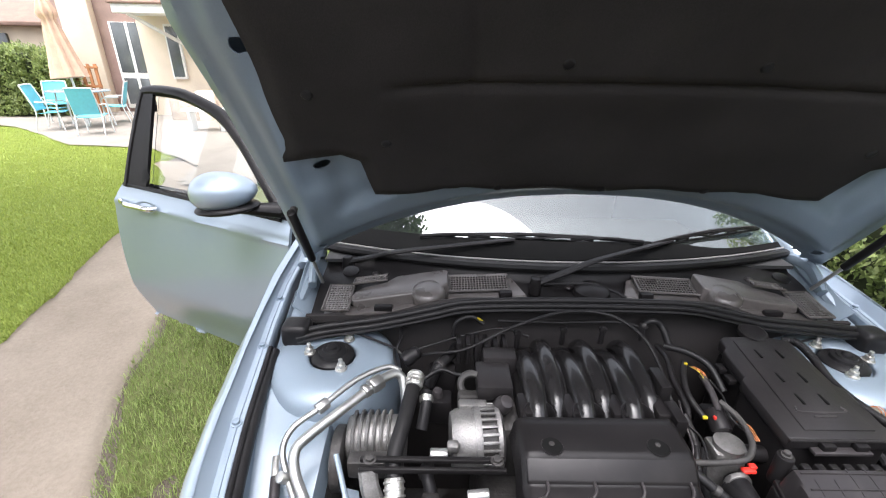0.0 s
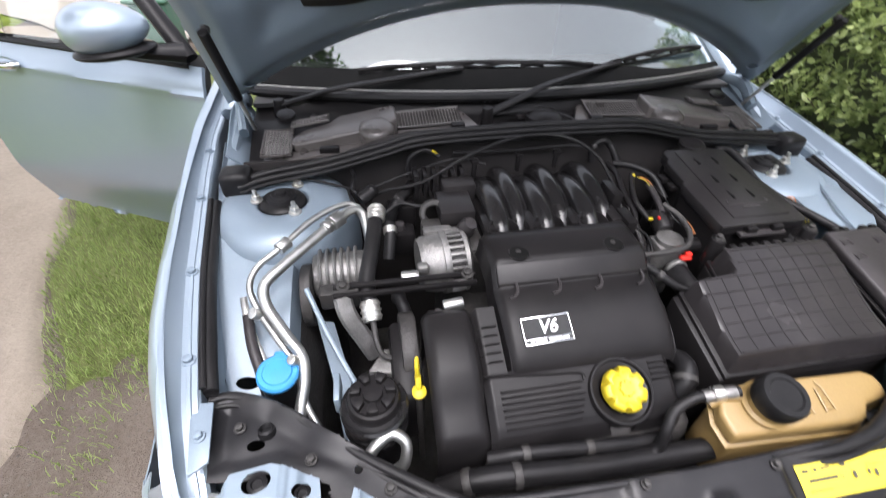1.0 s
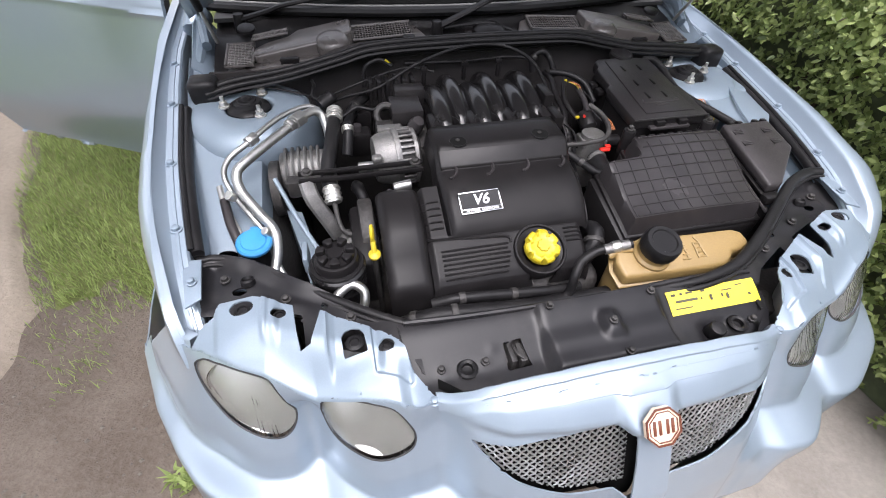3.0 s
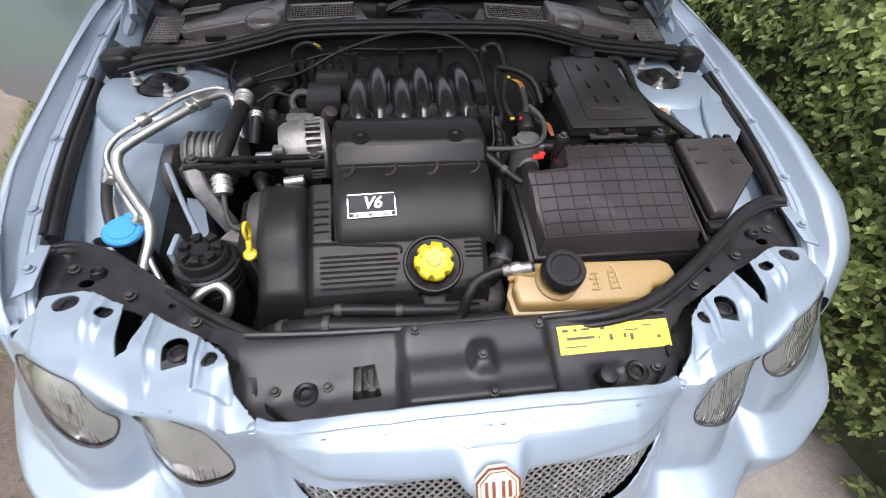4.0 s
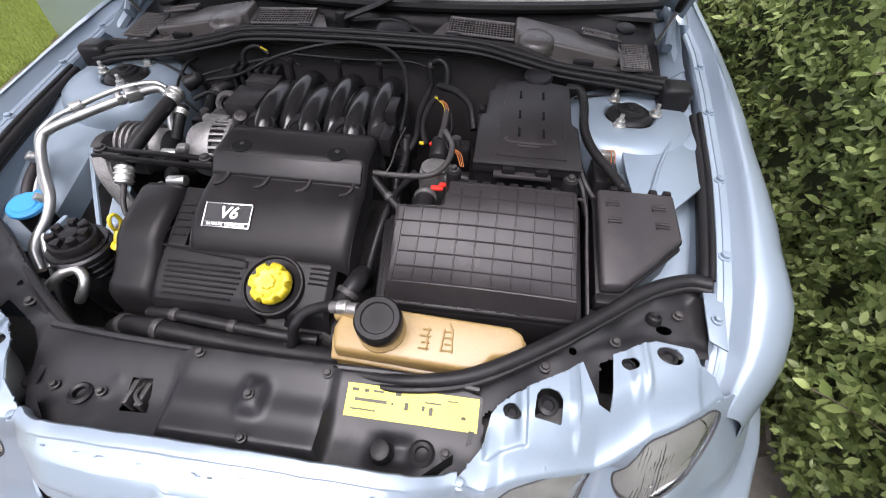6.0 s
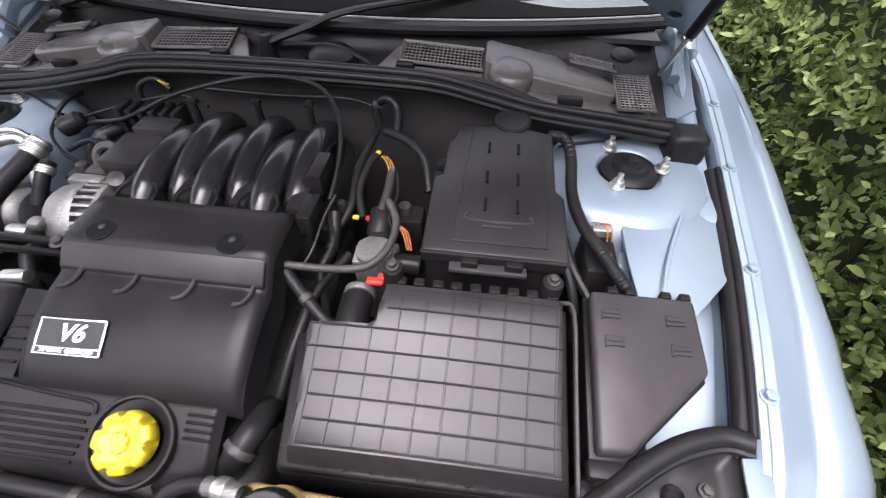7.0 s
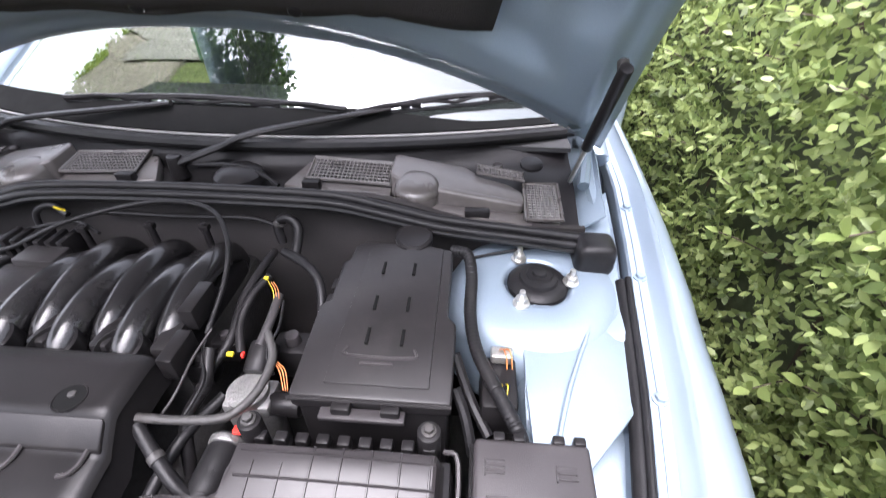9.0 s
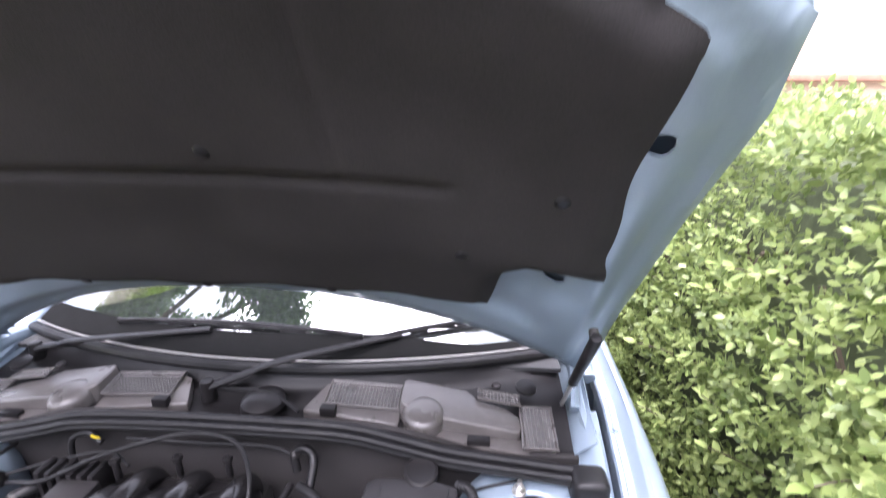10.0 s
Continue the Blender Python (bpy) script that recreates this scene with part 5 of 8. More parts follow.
lathe([(0.0, 0.0), (0.011, 0.0), (0.0115, 0.006), (0.006, 0.010), (0.0, 0.010)], pose(-0.346, 0.355, 0.752, 15, 0, 0), 18, bm=b)
dip = part("dipstick", b, YELLOW, engine, "yellow oil dipstick loop")
part("dipstick_tube", cyl((-0.346, 0.355, 0.753), (-0.34, 0.37, 0.50), 0.006, None, 10), GRIME, dip)

# alternator
alt = thing("alternator", (-0.285, 0.61, 0.70), "cast aluminium alternator with slotted end cover", "alternator")
AX = Vector((-0.29, 0.608, 0.790))
AM = Matrix.Translation(AX) @ pose(0, 0, 0, 0, 90, 4)
b = lathe([(0.024, -0.026), (0.048, -0.024), (0.054, -0.014), (0.058, 0.004), (0.059, 0.022), (0.057, 0.030), (0.040, 0.034), (0.0, 0.034)], AM, 36)
part("housing", b, CAST, alt, smooth=45)
for k in range(28):
    m = AM @ pose(0, 0, 0, 0, 0, 360 / 28 * k)
    part("end_bar", box((0.0575, -0.0026, 0.020), (0.0625, 0.0026, 0.060), 0.0008, m), CAST, alt)
b = lathe([(0.0625, 0.058), (0.0625, 0.066), (0.052, 0.072), (0.03, 0.074), (0.0, 0.074)], AM, 32)
part("end_cap", b, CAST, alt, "bright slotted end cover")
part("end_ring", lathe([(0.0625, 0.018), (0.0635, 0.028), (0.0625, 0.030)], AM, 32), CAST, alt)
part("winding", lathe([(0.053, 0.02), (0.053, 0.062)], AM, 24), GRIME, alt)
part("lug", box((-0.322, 0.552, 0.812), (-0.300, 0.572, 0.830), 0.006), CAST, alt)
part("lug", box((-0.300, 0.63, 0.838), (-0.245, 0.650, 0.850), 0.004), CAST, alt)
b = cyl((-0.352, 0.552, 0.812), (-0.320, 0.552, 0.812), 0.011, None, 18, 0.003)
part("lug_bush", b, ALU, alt)
b = lathe([(0.0, 0.03), (0.012, 0.028), (0.017, 0.015), (0.017, 0.0), (0.012, -0.02)], Matrix.Translation((-0.218, 0.640, 0.840)) @ pose(0, 0, 0, 25, 20, 0), 18)
part("terminal_boot", b, PLASTIC_GREY, alt, "grey rubber terminal boot")
ring = [Vector((-0.272 + 0.022 * math.cos(a), 0.694 + 0.012 * math.sin(a), 0.846 + 0.018 * math.sin(a))) for a in (2 * math.pi * k / 16 for k in range(17))]
b = tube(ring, 0.0075, 8, 1)
box((-0.300, 0.66, 0.80), (-0.245, 0.685, 0.842), 0.006, bm=b)
part("lifting_eye", b, GRIME, alt, "dark steel lifting eye")

# brace bar in front of the alternator, with the compressor and its brackets
brace = thing("engine_brace", (-0.34, 0.515, 0.80), "black steel brace bar across the belt side", "brace")
part("bar", box((-0.470, 0.522, 0.824), (-0.222, 0.532, 0.833), 0.003), PLASTIC, brace)
part("lower_bar", box((-0.470, 0.508, 0.816), (-0.222, 0.516, 0.827), 0.003), PLASTIC, brace)
bolt((-0.452, 0.521, 0.833), brace, 0.008, GRIME)
bolt((-0.238, 0.521, 0.833), brace, 0.008, GRIME)
b = tube([(-0.455, 0.512, 0.820), (-0.448, 0.495, 0.79), (-0.425, 0.480, 0.74), (-0.41, 0.475, 0.70)], 0.016, 8, 5, flat=0.5)
part("bracket", b, CAST, brace, "cast alloy bracket")
b = prism([(-0.425, 0.425), (-0.345, 0.405), (-0.335, 0.455), (-0.395, 0.470)], 0.70, 0.725, 0.006)
part("pump_bracket", b, CAST, brace)
pump = thing("power_steering_pump", (-0.40, 0.44, 0.60), "grimy pump with pulley on the belt side", "pump")
part("pump_body", cyl((-0.40, 0.44, 0.66), (-0.33, 0.44, 0.66), 0.045, None, 28, 0.005), CAST, pump)
part("pulley", cyl((-0.365, 0.47, 0.70), (-0.335, 0.47, 0.70), 0.075, None, 36, 0.006), GRIME, pump)
part("belt_guard", prism([(-0.385, 0.36), (-0.335, 0.36), (-0.335, 0.50), (-0.385, 0.50)], 0.60, lambda x, y: 0.775 - 6 * (y - 0.45) ** 2, 0.012), PLASTIC, pump)
comp = thing("compressor", (-0.44, 0.64, 0.55), "ribbed alloy compressor below the pipes", "compressor")
for i in range(6):
    x = -0.500 + i * 0.0135
    part("fin", lathe([(0.0, -0.003), (0.052, -0.003), (0.054, 0.0), (0.052, 0.003), (0.0, 0.003)], pose(x, 0.635, 0.760, 0, 90, 0), 28), CAST, comp)
part("body", cyl((-0.515, 0.635, 0.760), (-0.40, 0.635, 0.760), 0.044, None, 28, 0.006), CAST, comp)
part("clutch", cyl((-0.535, 0.600, 0.745), (-0.515, 0.600, 0.745), 0.06, None, 28, 0.004), GRIME, comp)
part("mount", box((-0.50, 0.545, 0.755), (-0.40, 0.575, 0.795), 0.006), GRIME, comp)


def hose_with_ferrule(name, pts, r, label, ends, parent=None, mtl=None):
    t = thing(name, pts[0], label, "hose")
    part("hose", tube(pts, r, 14, 6), mtl or RUBBER, t)
    for a, c in ends:
        a, c = Vector(a), Vector(c)
        b = cyl(a, c, r * 1.12, None, 20, 0.002)
        d = c - a
        for k in (0.2, 0.5, 0.8):
            cyl(a + d * (k - 0.06), a + d * (k + 0.06), r * 1.28, None, 20, 0.0015, bm=b)
        part("ferrule", b, STEEL, t, "crimped bright ferrule")
    return t


hose_with_ferrule("pressure_hose", [(-0.384, 0.700, 0.862), (-0.392, 0.655, 0.850), (-0.402, 0.600, 0.835), (-0.414, 0.545, 0.815), (-0.412, 0.510, 0.800)], 0.0145, "thick black hose with crimped steel ferrules", [((-0.3835, 0.702, 0.864), (-0.388, 0.672, 0.856)), ((-0.4115, 0.512, 0.803), (-0.408, 0.484, 0.782))])
t = thing("metal_pipe", (-0.40, 0.46, 0.75), "thin dark steel pipe below the hose", "pipe")
part("pipe", tube([(-0.408, 0.486, 0.783), (-0.404, 0.455, 0.755), (-0.392, 0.440, 0.738), (-0.36, 0.44, 0.730)], 0.005, 10, 6), GRIME, t)
hose_with_ferrule("coolant_stub", [(-0.362, 0.672, 0.845), (-0.362, 0.650, 0.835), (-0.37, 0.62, 0.80)], 0.011, "short hose with a bright ring", [((-0.362, 0.665, 0.842), (-0.362, 0.652, 0.836))])

# aluminium air-conditioning pipes
ac = thing("air_conditioning_pipe", (-0.55, 0.55, 0.70), "pair of bent aluminium air-conditioning pipes", "pipe")
big = [(-0.402, 0.655, 0.790), (-0.408, 0.690, 0.840), (-0.418, 0.702, 0.860), (-0.440, 0.690, 0.868), (-0.500, 0.622, 0.862), (-0.563, 0.553, 0.850), (-0.580, 0.532, 0.838), (-0.574, 0.505, 0.818), (-0.545, 0.462, 0.797), (-0.522, 0.430, 0.780), (-0.520, 0.400, 0.757), (-0.528, 0.350, 0.725), (-0.505, 0.318, 0.700)]
part("suction_pipe", tube(big, 0.0092, 14, 7), ALU, ac, "thick bent aluminium pipe")
thin = [(-0.416, 0.712, 0.862), (-0.445, 0.712, 0.872), (-0.500, 0.672, 0.872), (-0.558, 0.607, 0.860), (-0.596, 0.578, 0.845), (-0.606, 0.545, 0.830), (-0.592, 0.512, 0.808), (-0.562, 0.465, 0.790), (-0.536, 0.428, 0.765), (-0.518, 0.370, 0.735), (-0.49, 0.325, 0.705)]
part("liquid_pipe", tube(thin, 0.0055, 10, 7), ALU, ac, "thin aluminium pipe")
for a, c, r in (((-0.452, 0.677, 0.868), (-0.470, 0.656, 0.868), 0.0165), ((-0.473, 0.652, 0.868), (-0.481, 0.643, 0.867), 0.014), ((-0.544, 0.622, 0.863), (-0.560, 0.604, 0.860), 0.012)):
    part("union_nut", cyl(a, c, r, None, 6, 0.002), ALU, ac, "hexagonal union nut")
part("valve_cap", cyl((-0.590, 0.505, 0.806), (-0.598, 0.498, 0.820), 0.0095, None, 16, 0.002), STEEL, ac)
part("valve_cap", cyl((-0.528, 0.425, 0.775), (-0.536, 0.418, 0.792), 0.008, None, 16, 0.002), STEEL, ac)
lp = thing("return_pipe", (-0.42, 0.27, 0.70), "bent aluminium pipe in front of the reservoir", "pipe")
part("pipe", tube([(-0.50, 0.300, 0.690), (-0.468, 0.278, 0.708), (-0.44, 0.272, 0.722), (-0.415, 0.290, 0.740), (-0.392, 0.300, 0.744), (-0.374, 0.288, 0.735), (-0.378, 0.270, 0.715), (-0.39, 0.268, 0.700)], 0.0085, 12, 7), ALU, lp)

# light blue chassis rail seen between the pipes
rail = thing("chassis_rail", (-0.50, 0.45, 0.40), "pale blue painted chassis rail between pipes", "rail")
part("rail", loft([[Vector((x + dx, y, z + dz)) for dx, dz in ((0, 0), (0.030, -0.01), (0.028, -0.12), (0.0, -0.12))] for x, y, z in ((-0.515, 0.56, 0.715), (-0.490, 0.46, 0.680), (-0.470, 0.34, 0.640))]), PAINT_BAY, rail)
part("rail_edge", tube([(-0.520, 0.56, 0.800), (-0.485, 0.485, 0.755), (-0.445, 0.410, 0.715)], 0.005, 8, 4), PAINT_BAY, rail)

# steering fluid reservoir
res = thing("fluid_reservoir", (-0.412, 0.345, 0.66), "round black fluid reservoir with a ribbed screw cap", "reservoir")
RM = pose(-0.415, 0.345, 0.70) @ Matrix.Diagonal((0.76, 0.76, 1, 1))
part("body", lathe([(0.0, -0.10), (0.050, -0.10), (0.058, -0.06), (0.062, 0.0), (0.063, 0.035), (0.060, 0.050), (0.063, 0.052), (0.063, 0.060), (0.0, 0.062)], RM, 40), SATIN, res)
part("shoulder", lathe([(0.063, 0.040), (0.068, 0.044), (0.068, 0.052), (0.060, 0.058), (0.056, 0.060), (0.0, 0.060)], RM, 48), SATIN, res)
cap = part("screw_cap", lathe([(0.052, 0.058), (0.053, 0.070), (0.049, 0.076), (0.044, 0.077), (0.042, 0.081), (0.020, 0.081), (0.018, 0.086), (0.0, 0.087)], RM, 60, wave=lambda a, h: 1 + (0.02 * math.sin(30 * a) if h < 0.072 else 0)), PLASTIC, res, "black cap with raised grips")
for k in range(7):
    m = RM @ pose(0, 0, 0, 0, 0, k * 360 / 7 + 10)
    part("cap_grip", prism([(0.024, -0.006), (0.043, -0.012), (0.045, 0.0), (0.043, 0.012), (0.024, 0.006)], 0.080, 0.091, 0.002, m), PLASTIC, cap)
for z in (0.010, 0.024, 0.038):
    part("ring", tube([RM @ Vector((0.063 * math.cos(a), 0.063 * math.sin(a), z)) for a in (2 * math.pi * k / 32 for k in range(33))], 0.0025, 6, 1), SATIN, res)
part("bracket", box((-0.474, 0.350, 0.735), (-0.464, 0.398, 0.772), 0.003), PAINT_BAY, res)

# blue washer bottle cap
was = thing("washer_filler", (-0.565, 0.412, 0.70), "blue cap on the washer bottle neck", "cap")
part("neck", cyl((-0.560, 0.415, 0.62), (-0.563, 0.412, 0.765), 0.026, None, 24, 0.002), PLASTIC, was)
WM = pose(-0.558, 0.409, 0.768, 8, 4, 0) @ Matrix.Diagonal((0.84, 0.84, 1, 1))
part("lid", lathe([(0.0, 0.0), (0.036, 0.0), (0.038, 0.003), (0.0375, 0.008), (0.034, 0.011), (0.027, 0.011), (0.025, 0.0135), (0.0, 0.015)], WM, 40), BLUECAP, was, "bright blue lid")
part("lid_tab", box((-0.010, 0.034, 0.001), (0.010, 0.046, 0.007), 0.002, WM), BLUECAP, was)
b = tube([(-0.615, 0.52, 0.79), (-0.604, 0.47, 0.775), (-0.590, 0.43, 0.755), (-0.585, 0.41, 0.72)], 0.009, 10, 6)
t = thing("wiring_loom", (-0.60, 0.47, 0.76), "grey-black wiring loom along the inner wing", "cable")
part("loom", b, PLASTIC_GREY, t)
part("loom_bracket", tube([(-0.625, 0.555, 0.800), (-0.616, 0.52, 0.795), (-0.604, 0.485, 0.775), (-0.578, 0.425, 0.752)], 0.006, 6, 5, flat=0.4), STEEL, t)

# ---- battery, air box, fuse box, coolant tank ----
# air filter box
air = thing("air_filter_box", (0.29, 0.40, 0.60), "black plastic air filter box with a ribbed lid", "air box")
ABASE = [(0.132, 0.296), (0.456, 0.296), (0.458, 0.500), (0.215, 0.500), (0.210, 0.445), (0.120, 0.445)]
lid_z = lambda x, y: 0.803 + 0.285 * (y - 0.305) if y < 0.50 else 0.858
lid_top = lambda x, y: 0.8035 + 0.06 * smooth(0.30, 0.50, y) - 0.004 * ((x - 0.29) / 0.15) ** 2
LID = [(0.146, 0.302), (0.450, 0.303), (0.448, 0.500), (0.222, 0.497), (0.216, 0.448), (0.138, 0.444)]
part("base", prism(ABASE, 0.60, lambda x, y: lid_top(x, y) - 0.045, 0.006), PLASTIC, air)
b = prism([(0.29 + (x - 0.29) * 1.045, 0.40 + (y - 0.40) * 1.05) for x, y in LID], lambda x, y: lid_top(x, y) - 0.052, lambda x, y: lid_top(x, y) - 0.038, 0.003)
part("lid_flange", b, PLASTIC, air)
sdl = sd_poly(LID)


def lidf(x, y):
    d = sdl(x, y)
    return Vector((x, y, lid_top(x, y) - 0.040 * smooth(0.010, 0.0, d) ** 1.5))


b = sheet(lidf, 0.130, 0.458, 0.294, 0.508, 96, 64, lambda x, y: sdl(x, y))
lid = part("lid", b, LIDM, air, "grey-black lid with a grid of fine ribs", thick=0.003, smooth=35)
for i in range(10):
    x = 0.160 + 0.0305 * i
    ys = [0.312 + 0.0178 * k for k in range(11)]
    ys = [y for y in ys if sdl(x, y) > 0.008]
    part("rib", tube([(x, y, lid_top(x, y) + 0.0002) for y in ys], 0.0013, 6, 1), LIDM, lid)
for j in range(8):
    y = 0.314 + 0.0240 * j
    xs_ = [x for x in [0.148 + 0.0146 * k for k in range(21)] if sdl(x, y) > 0.008]
    part("rib", tube([(x, y, lid_top(x, y) + 0.0004) for x in xs_], 0.0016, 6, 1), LIDM, lid)
for i in range(9):
    x = 0.236 + 0.0235 * i
    part("rim_stop", box((x, 0.499, 0.836), (x + 0.014, 0.511, 0.851), 0.002), PLASTIC, air)
for x, y in ((0.430, 0.513), (0.232, 0.511)):
    b = cyl((x, y, 0.81), (x, y, 0.867), 0.013, None, 20, 0.002)
    part("screw_post", b, PLASTIC, air)
    bolt((x, y, 0.867), air, 0.006, GRIME)
part("lid_edge", tube([(0.462, 0.300, 0.775), (0.463, 0.40, 0.800), (0.463, 0.500, 0.826), (0.446, 0.512, 0.828)], 0.003, 6, 4), PLASTIC_GREY, air)
b = tube([(0.175, 0.455, 0.78), (0.178, 0.480, 0.785), (0.175, 0.520, 0.780)], 0.022, 16, 5)
part("outlet", b, RUBBER, air)

# fuse box
fuse = thing("fuse_box", (0.53, 0.43, 0.60), "grey-black plastic fuse box with a sloping pointed lid", "fuse box")
FP = [(0.477, 0.338), (0.512, 0.340), (0.607, 0.432), (0.604, 0.520), (0.479, 0.520)]
fz = lambda x, y: 0.815 + 0.20 * (y - 0.338)
part("base", prism([(0.535 + (x - 0.535) * 0.96, 0.44 + (y - 0.44) * 0.97) for x, y in FP], 0.62, lambda x, y: fz(x, y) - 0.018, 0.004), PLASTIC, fuse)
flid = part("lid", prism(FP, lambda x, y: fz(x, y) - 0.022, fz, 0.006, seg=3), PLASTIC_GREY, fuse, "lid greyed for the sky reflected in it")
part("lid_lip", prism([(0.535 + (x - 0.535) * 1.07, 0.44 + (y - 0.44) * 1.05) for x, y in FP], lambda x, y: fz(x, y) - 0.030, lambda x, y: fz(x, y) - 0.024, 0.002), PLASTIC, fuse)
for x, y in ((0.503, 0.492), (0.505, 0.458), (0.578, 0.490), (0.580, 0.455)):
    b = bmesh.new()
    for q in range(3):
        box((x - 0.011, y - 0.008 + q * 0.006, fz(x, y) - 0.0005), (x + 0.009, y - 0.0055 + q * 0.006, fz(x, y) + 0.0016), 0.0004, bm=b)
    box((x - 0.013, y - 0.010, fz(x, y) - 0.002), (x - 0.0112, y + 0.010, fz(x, y) + 0.0014), 0.0004, bm=b)
    part("moulded_mark", b, PLASTIC_GREY, flid)
for x in (0.500, 0.522, 0.565, 0.588):
    part("lid_tab", box((x, 0.518, 0.836), (x + 0.013, 0.528, 0.852), 0.002), PLASTIC, fuse)
part("catch", box((0.470, 0.318, 0.775), (0.510, 0.338, 0.795), 0.004), PLASTIC, fuse)
part("side_post", cyl((0.612, 0.46, 0.80), (0.622, 0.46, 0.80), 0.008, None, 14, 0.002), PLASTIC, fuse)
part("foot", box((0.462, 0.300, 0.66), (0.482, 0.322, 0.775), 0.005), PLASTIC, fuse)

# battery box
bat = thing("battery_box", (0.35, 0.67, 0.60), "black plastic battery box with a slotted cover", "battery box")
BP = [(0.262, 0.545), (0.452, 0.545), (0.452, 0.66), (0.440, 0.672), (0.440, 0.800), (0.395, 0.812), (0.300, 0.812), (0.285, 0.800), (0.283, 0.772), (0.274, 0.764), (0.274, 0.690), (0.262, 0.680)]
bzt = lambda x, y: 0.868 + 0.085 * (y - 0.545)
part("box", prism([(0.355 + (x - 0.355) * 0.95, 0.675 + (y - 0.675) * 0.96) for x, y in BP], 0.60, 0.855, 0.006), PLASTIC, bat)
bc = part("cover", prism(BP, lambda x, y: bzt(x, y) - 0.026, bzt, 0.005), COVERM, bat, "matt black slotted cover")
part("cover_step", prism([(0.300, 0.562), (0.425, 0.562), (0.425, 0.795), (0.312, 0.795)], lambda x, y: bzt(x, y) - 0.002, lambda x, y: bzt(x, y) + 0.0025, 0.0015), COVERM, bc)
for x in (0.340, 0.385):
    for y in (0.630, 0.685, 0.752):
        # black bars on the cover, for the shade inside its slots
        part("slot", box((x - 0.0022, y - 0.013, bzt(x, y) + 0.0005), (x + 0.0022, y + 0.013, bzt(x, y) + 0.0040), 0.0003), VOID, bc)
part("grip", tube([(0.318, 0.612, 0.8765), (0.320, 0.600, 0.8755), (0.400, 0.600, 0.8755), (0.402, 0.612, 0.8765)], 0.0022, 6, 3), PLASTIC_GREY, bc)
part("grip_mark", box((0.338, 0.588, 0.8735), (0.378, 0.591, 0.8765), 0.0005), PLASTIC_GREY, bc)
part("front_edge", tube([(0.262, 0.543, 0.866), (0.452, 0.543, 0.866)], 0.0024, 6, 1), COVERM, bc)
b = box((0.300, 0.528, 0.846), (0.400, 0.543, 0.853), 0.002)
part("front_clip", b, PLASTIC_GREY, bat, "paler clip bar")
for x in (0.315, 0.372):
    part("clip_lug", box((x, 0.532, 0.852), (x + 0.022, 0.546, 0.864), 0.002), PLASTIC, bat)
for y in (0.70, 0.735):
    part("side_clip", box((0.258, y, 0.846), (0.274, y + 0.024, 0.858), 0.003), PLASTIC, bat)
part("round_cap", lathe([(0.030, 0), (0.030, 0.010), (0.025, 0.012), (0.020, 0.010), (0.0, 0.010)], pose(0.375, 0.826, 0.885, 8, 0, 0), 28), PLASTIC, bat)

# thick cable from the bulkhead round the battery to the fuse box
cab = thing("battery_cable", (0.50, 0.6, 0.80), "thick black corrugated cable from battery to fuse box", "cable")
pts = [(0.438, 0.815, 0.878), (0.462, 0.800, 0.882), (0.470, 0.760, 0.872), (0.470, 0.70, 0.855), (0.480, 0.64, 0.850), (0.505, 0.585, 0.845), (0.530, 0.535, 0.838), (0.535, 0.515, 0.830)]
part("cable", tube(pts, lambda t: 0.0090 + 0.0005 * math.sin(t * 420), 10, 24), RUBBER, cab)
for p in ([(0.452, 0.640, 0.84), (0.475, 0.60, 0.80), (0.50, 0.56, 0.78)], [(0.455, 0.60, 0.82), (0.470, 0.57, 0.80), (0.480, 0.54, 0.77)]):
    part("branch", tube(p, 0.007, 8, 6), RUBBER, cab)
# connector block with coloured wires beside the tower
con = thing("connector_block", (0.51, 0.61, 0.75), "black connector block with orange and yellow wires", "connector")
part("block", box((0.488, 0.575, 0.76), (0.535, 0.655, 0.822), 0.006), PLASTIC, con)
part("clamp", box((0.500, 0.640, 0.822), (0.530, 0.660, 0.838), 0.004), STEEL, con)
for i in range(2):
    x = 0.510 + 0.007 * i
    part("wire", tube([(x, 0.655, 0.835), (x + 0.006, 0.650, 0.843), (x + 0.010, 0.640, 0.840), (x + 0.012, 0.632, 0.825)], 0.0010, 6, 4), ORANGE, con)
    part("wire", tube([(x + 0.003, 0.610, 0.822), (x + 0.004, 0.600, 0.833), (x + 0.003, 0.590, 0.830), (x + 0.003, 0.580, 0.815)], 0.0010, 6, 4), YELLOW, con)

# expansion tank
tank = thing("coolant_tank", (0.23, 0.23, 0.62), "yellowed translucent coolant expansion tank", "tank")
TP = [(0.086, 0.206), (0.300, 0.196), (0.318, 0.204), (0.330, 0.222), (0.372, 0.226), (0.378, 0.240), (0.374, 0.262), (0.355, 0.272), (0.120, 0.282), (0.092, 0.272), (0.080, 0.240)]
tz = lambda x, y: 0.758 + 0.30 * (y - 0.206) + 0.01 * (x - 0.09)
part("lower_half", prism([(0.23 + (x - 0.23) * 0.97, 0.235 + (y - 0.235) * 0.95) for x, y in TP], 0.64, lambda x, y: tz(x, y) - 0.030, 0.008, seg=3), TANK, tank)
part("seam", prism(TP, lambda x, y: tz(x, y) - 0.031, lambda x, y: tz(x, y) - 0.026, 0.002), TANK, tank)
tkt = part("upper_half", prism([(0.23 + (x - 0.23) * 0.955, 0.238 + (y - 0.238) * 0.90) for x, y in TP], lambda x, y: tz(x, y) - 0.028, tz, 0.011, seg=4), TANK, tank)
CM = Matrix.Translation((0.160, 0.243, tz(0.16, 0.243))) @ pose(0, 0, 0, 14, 0, 0)
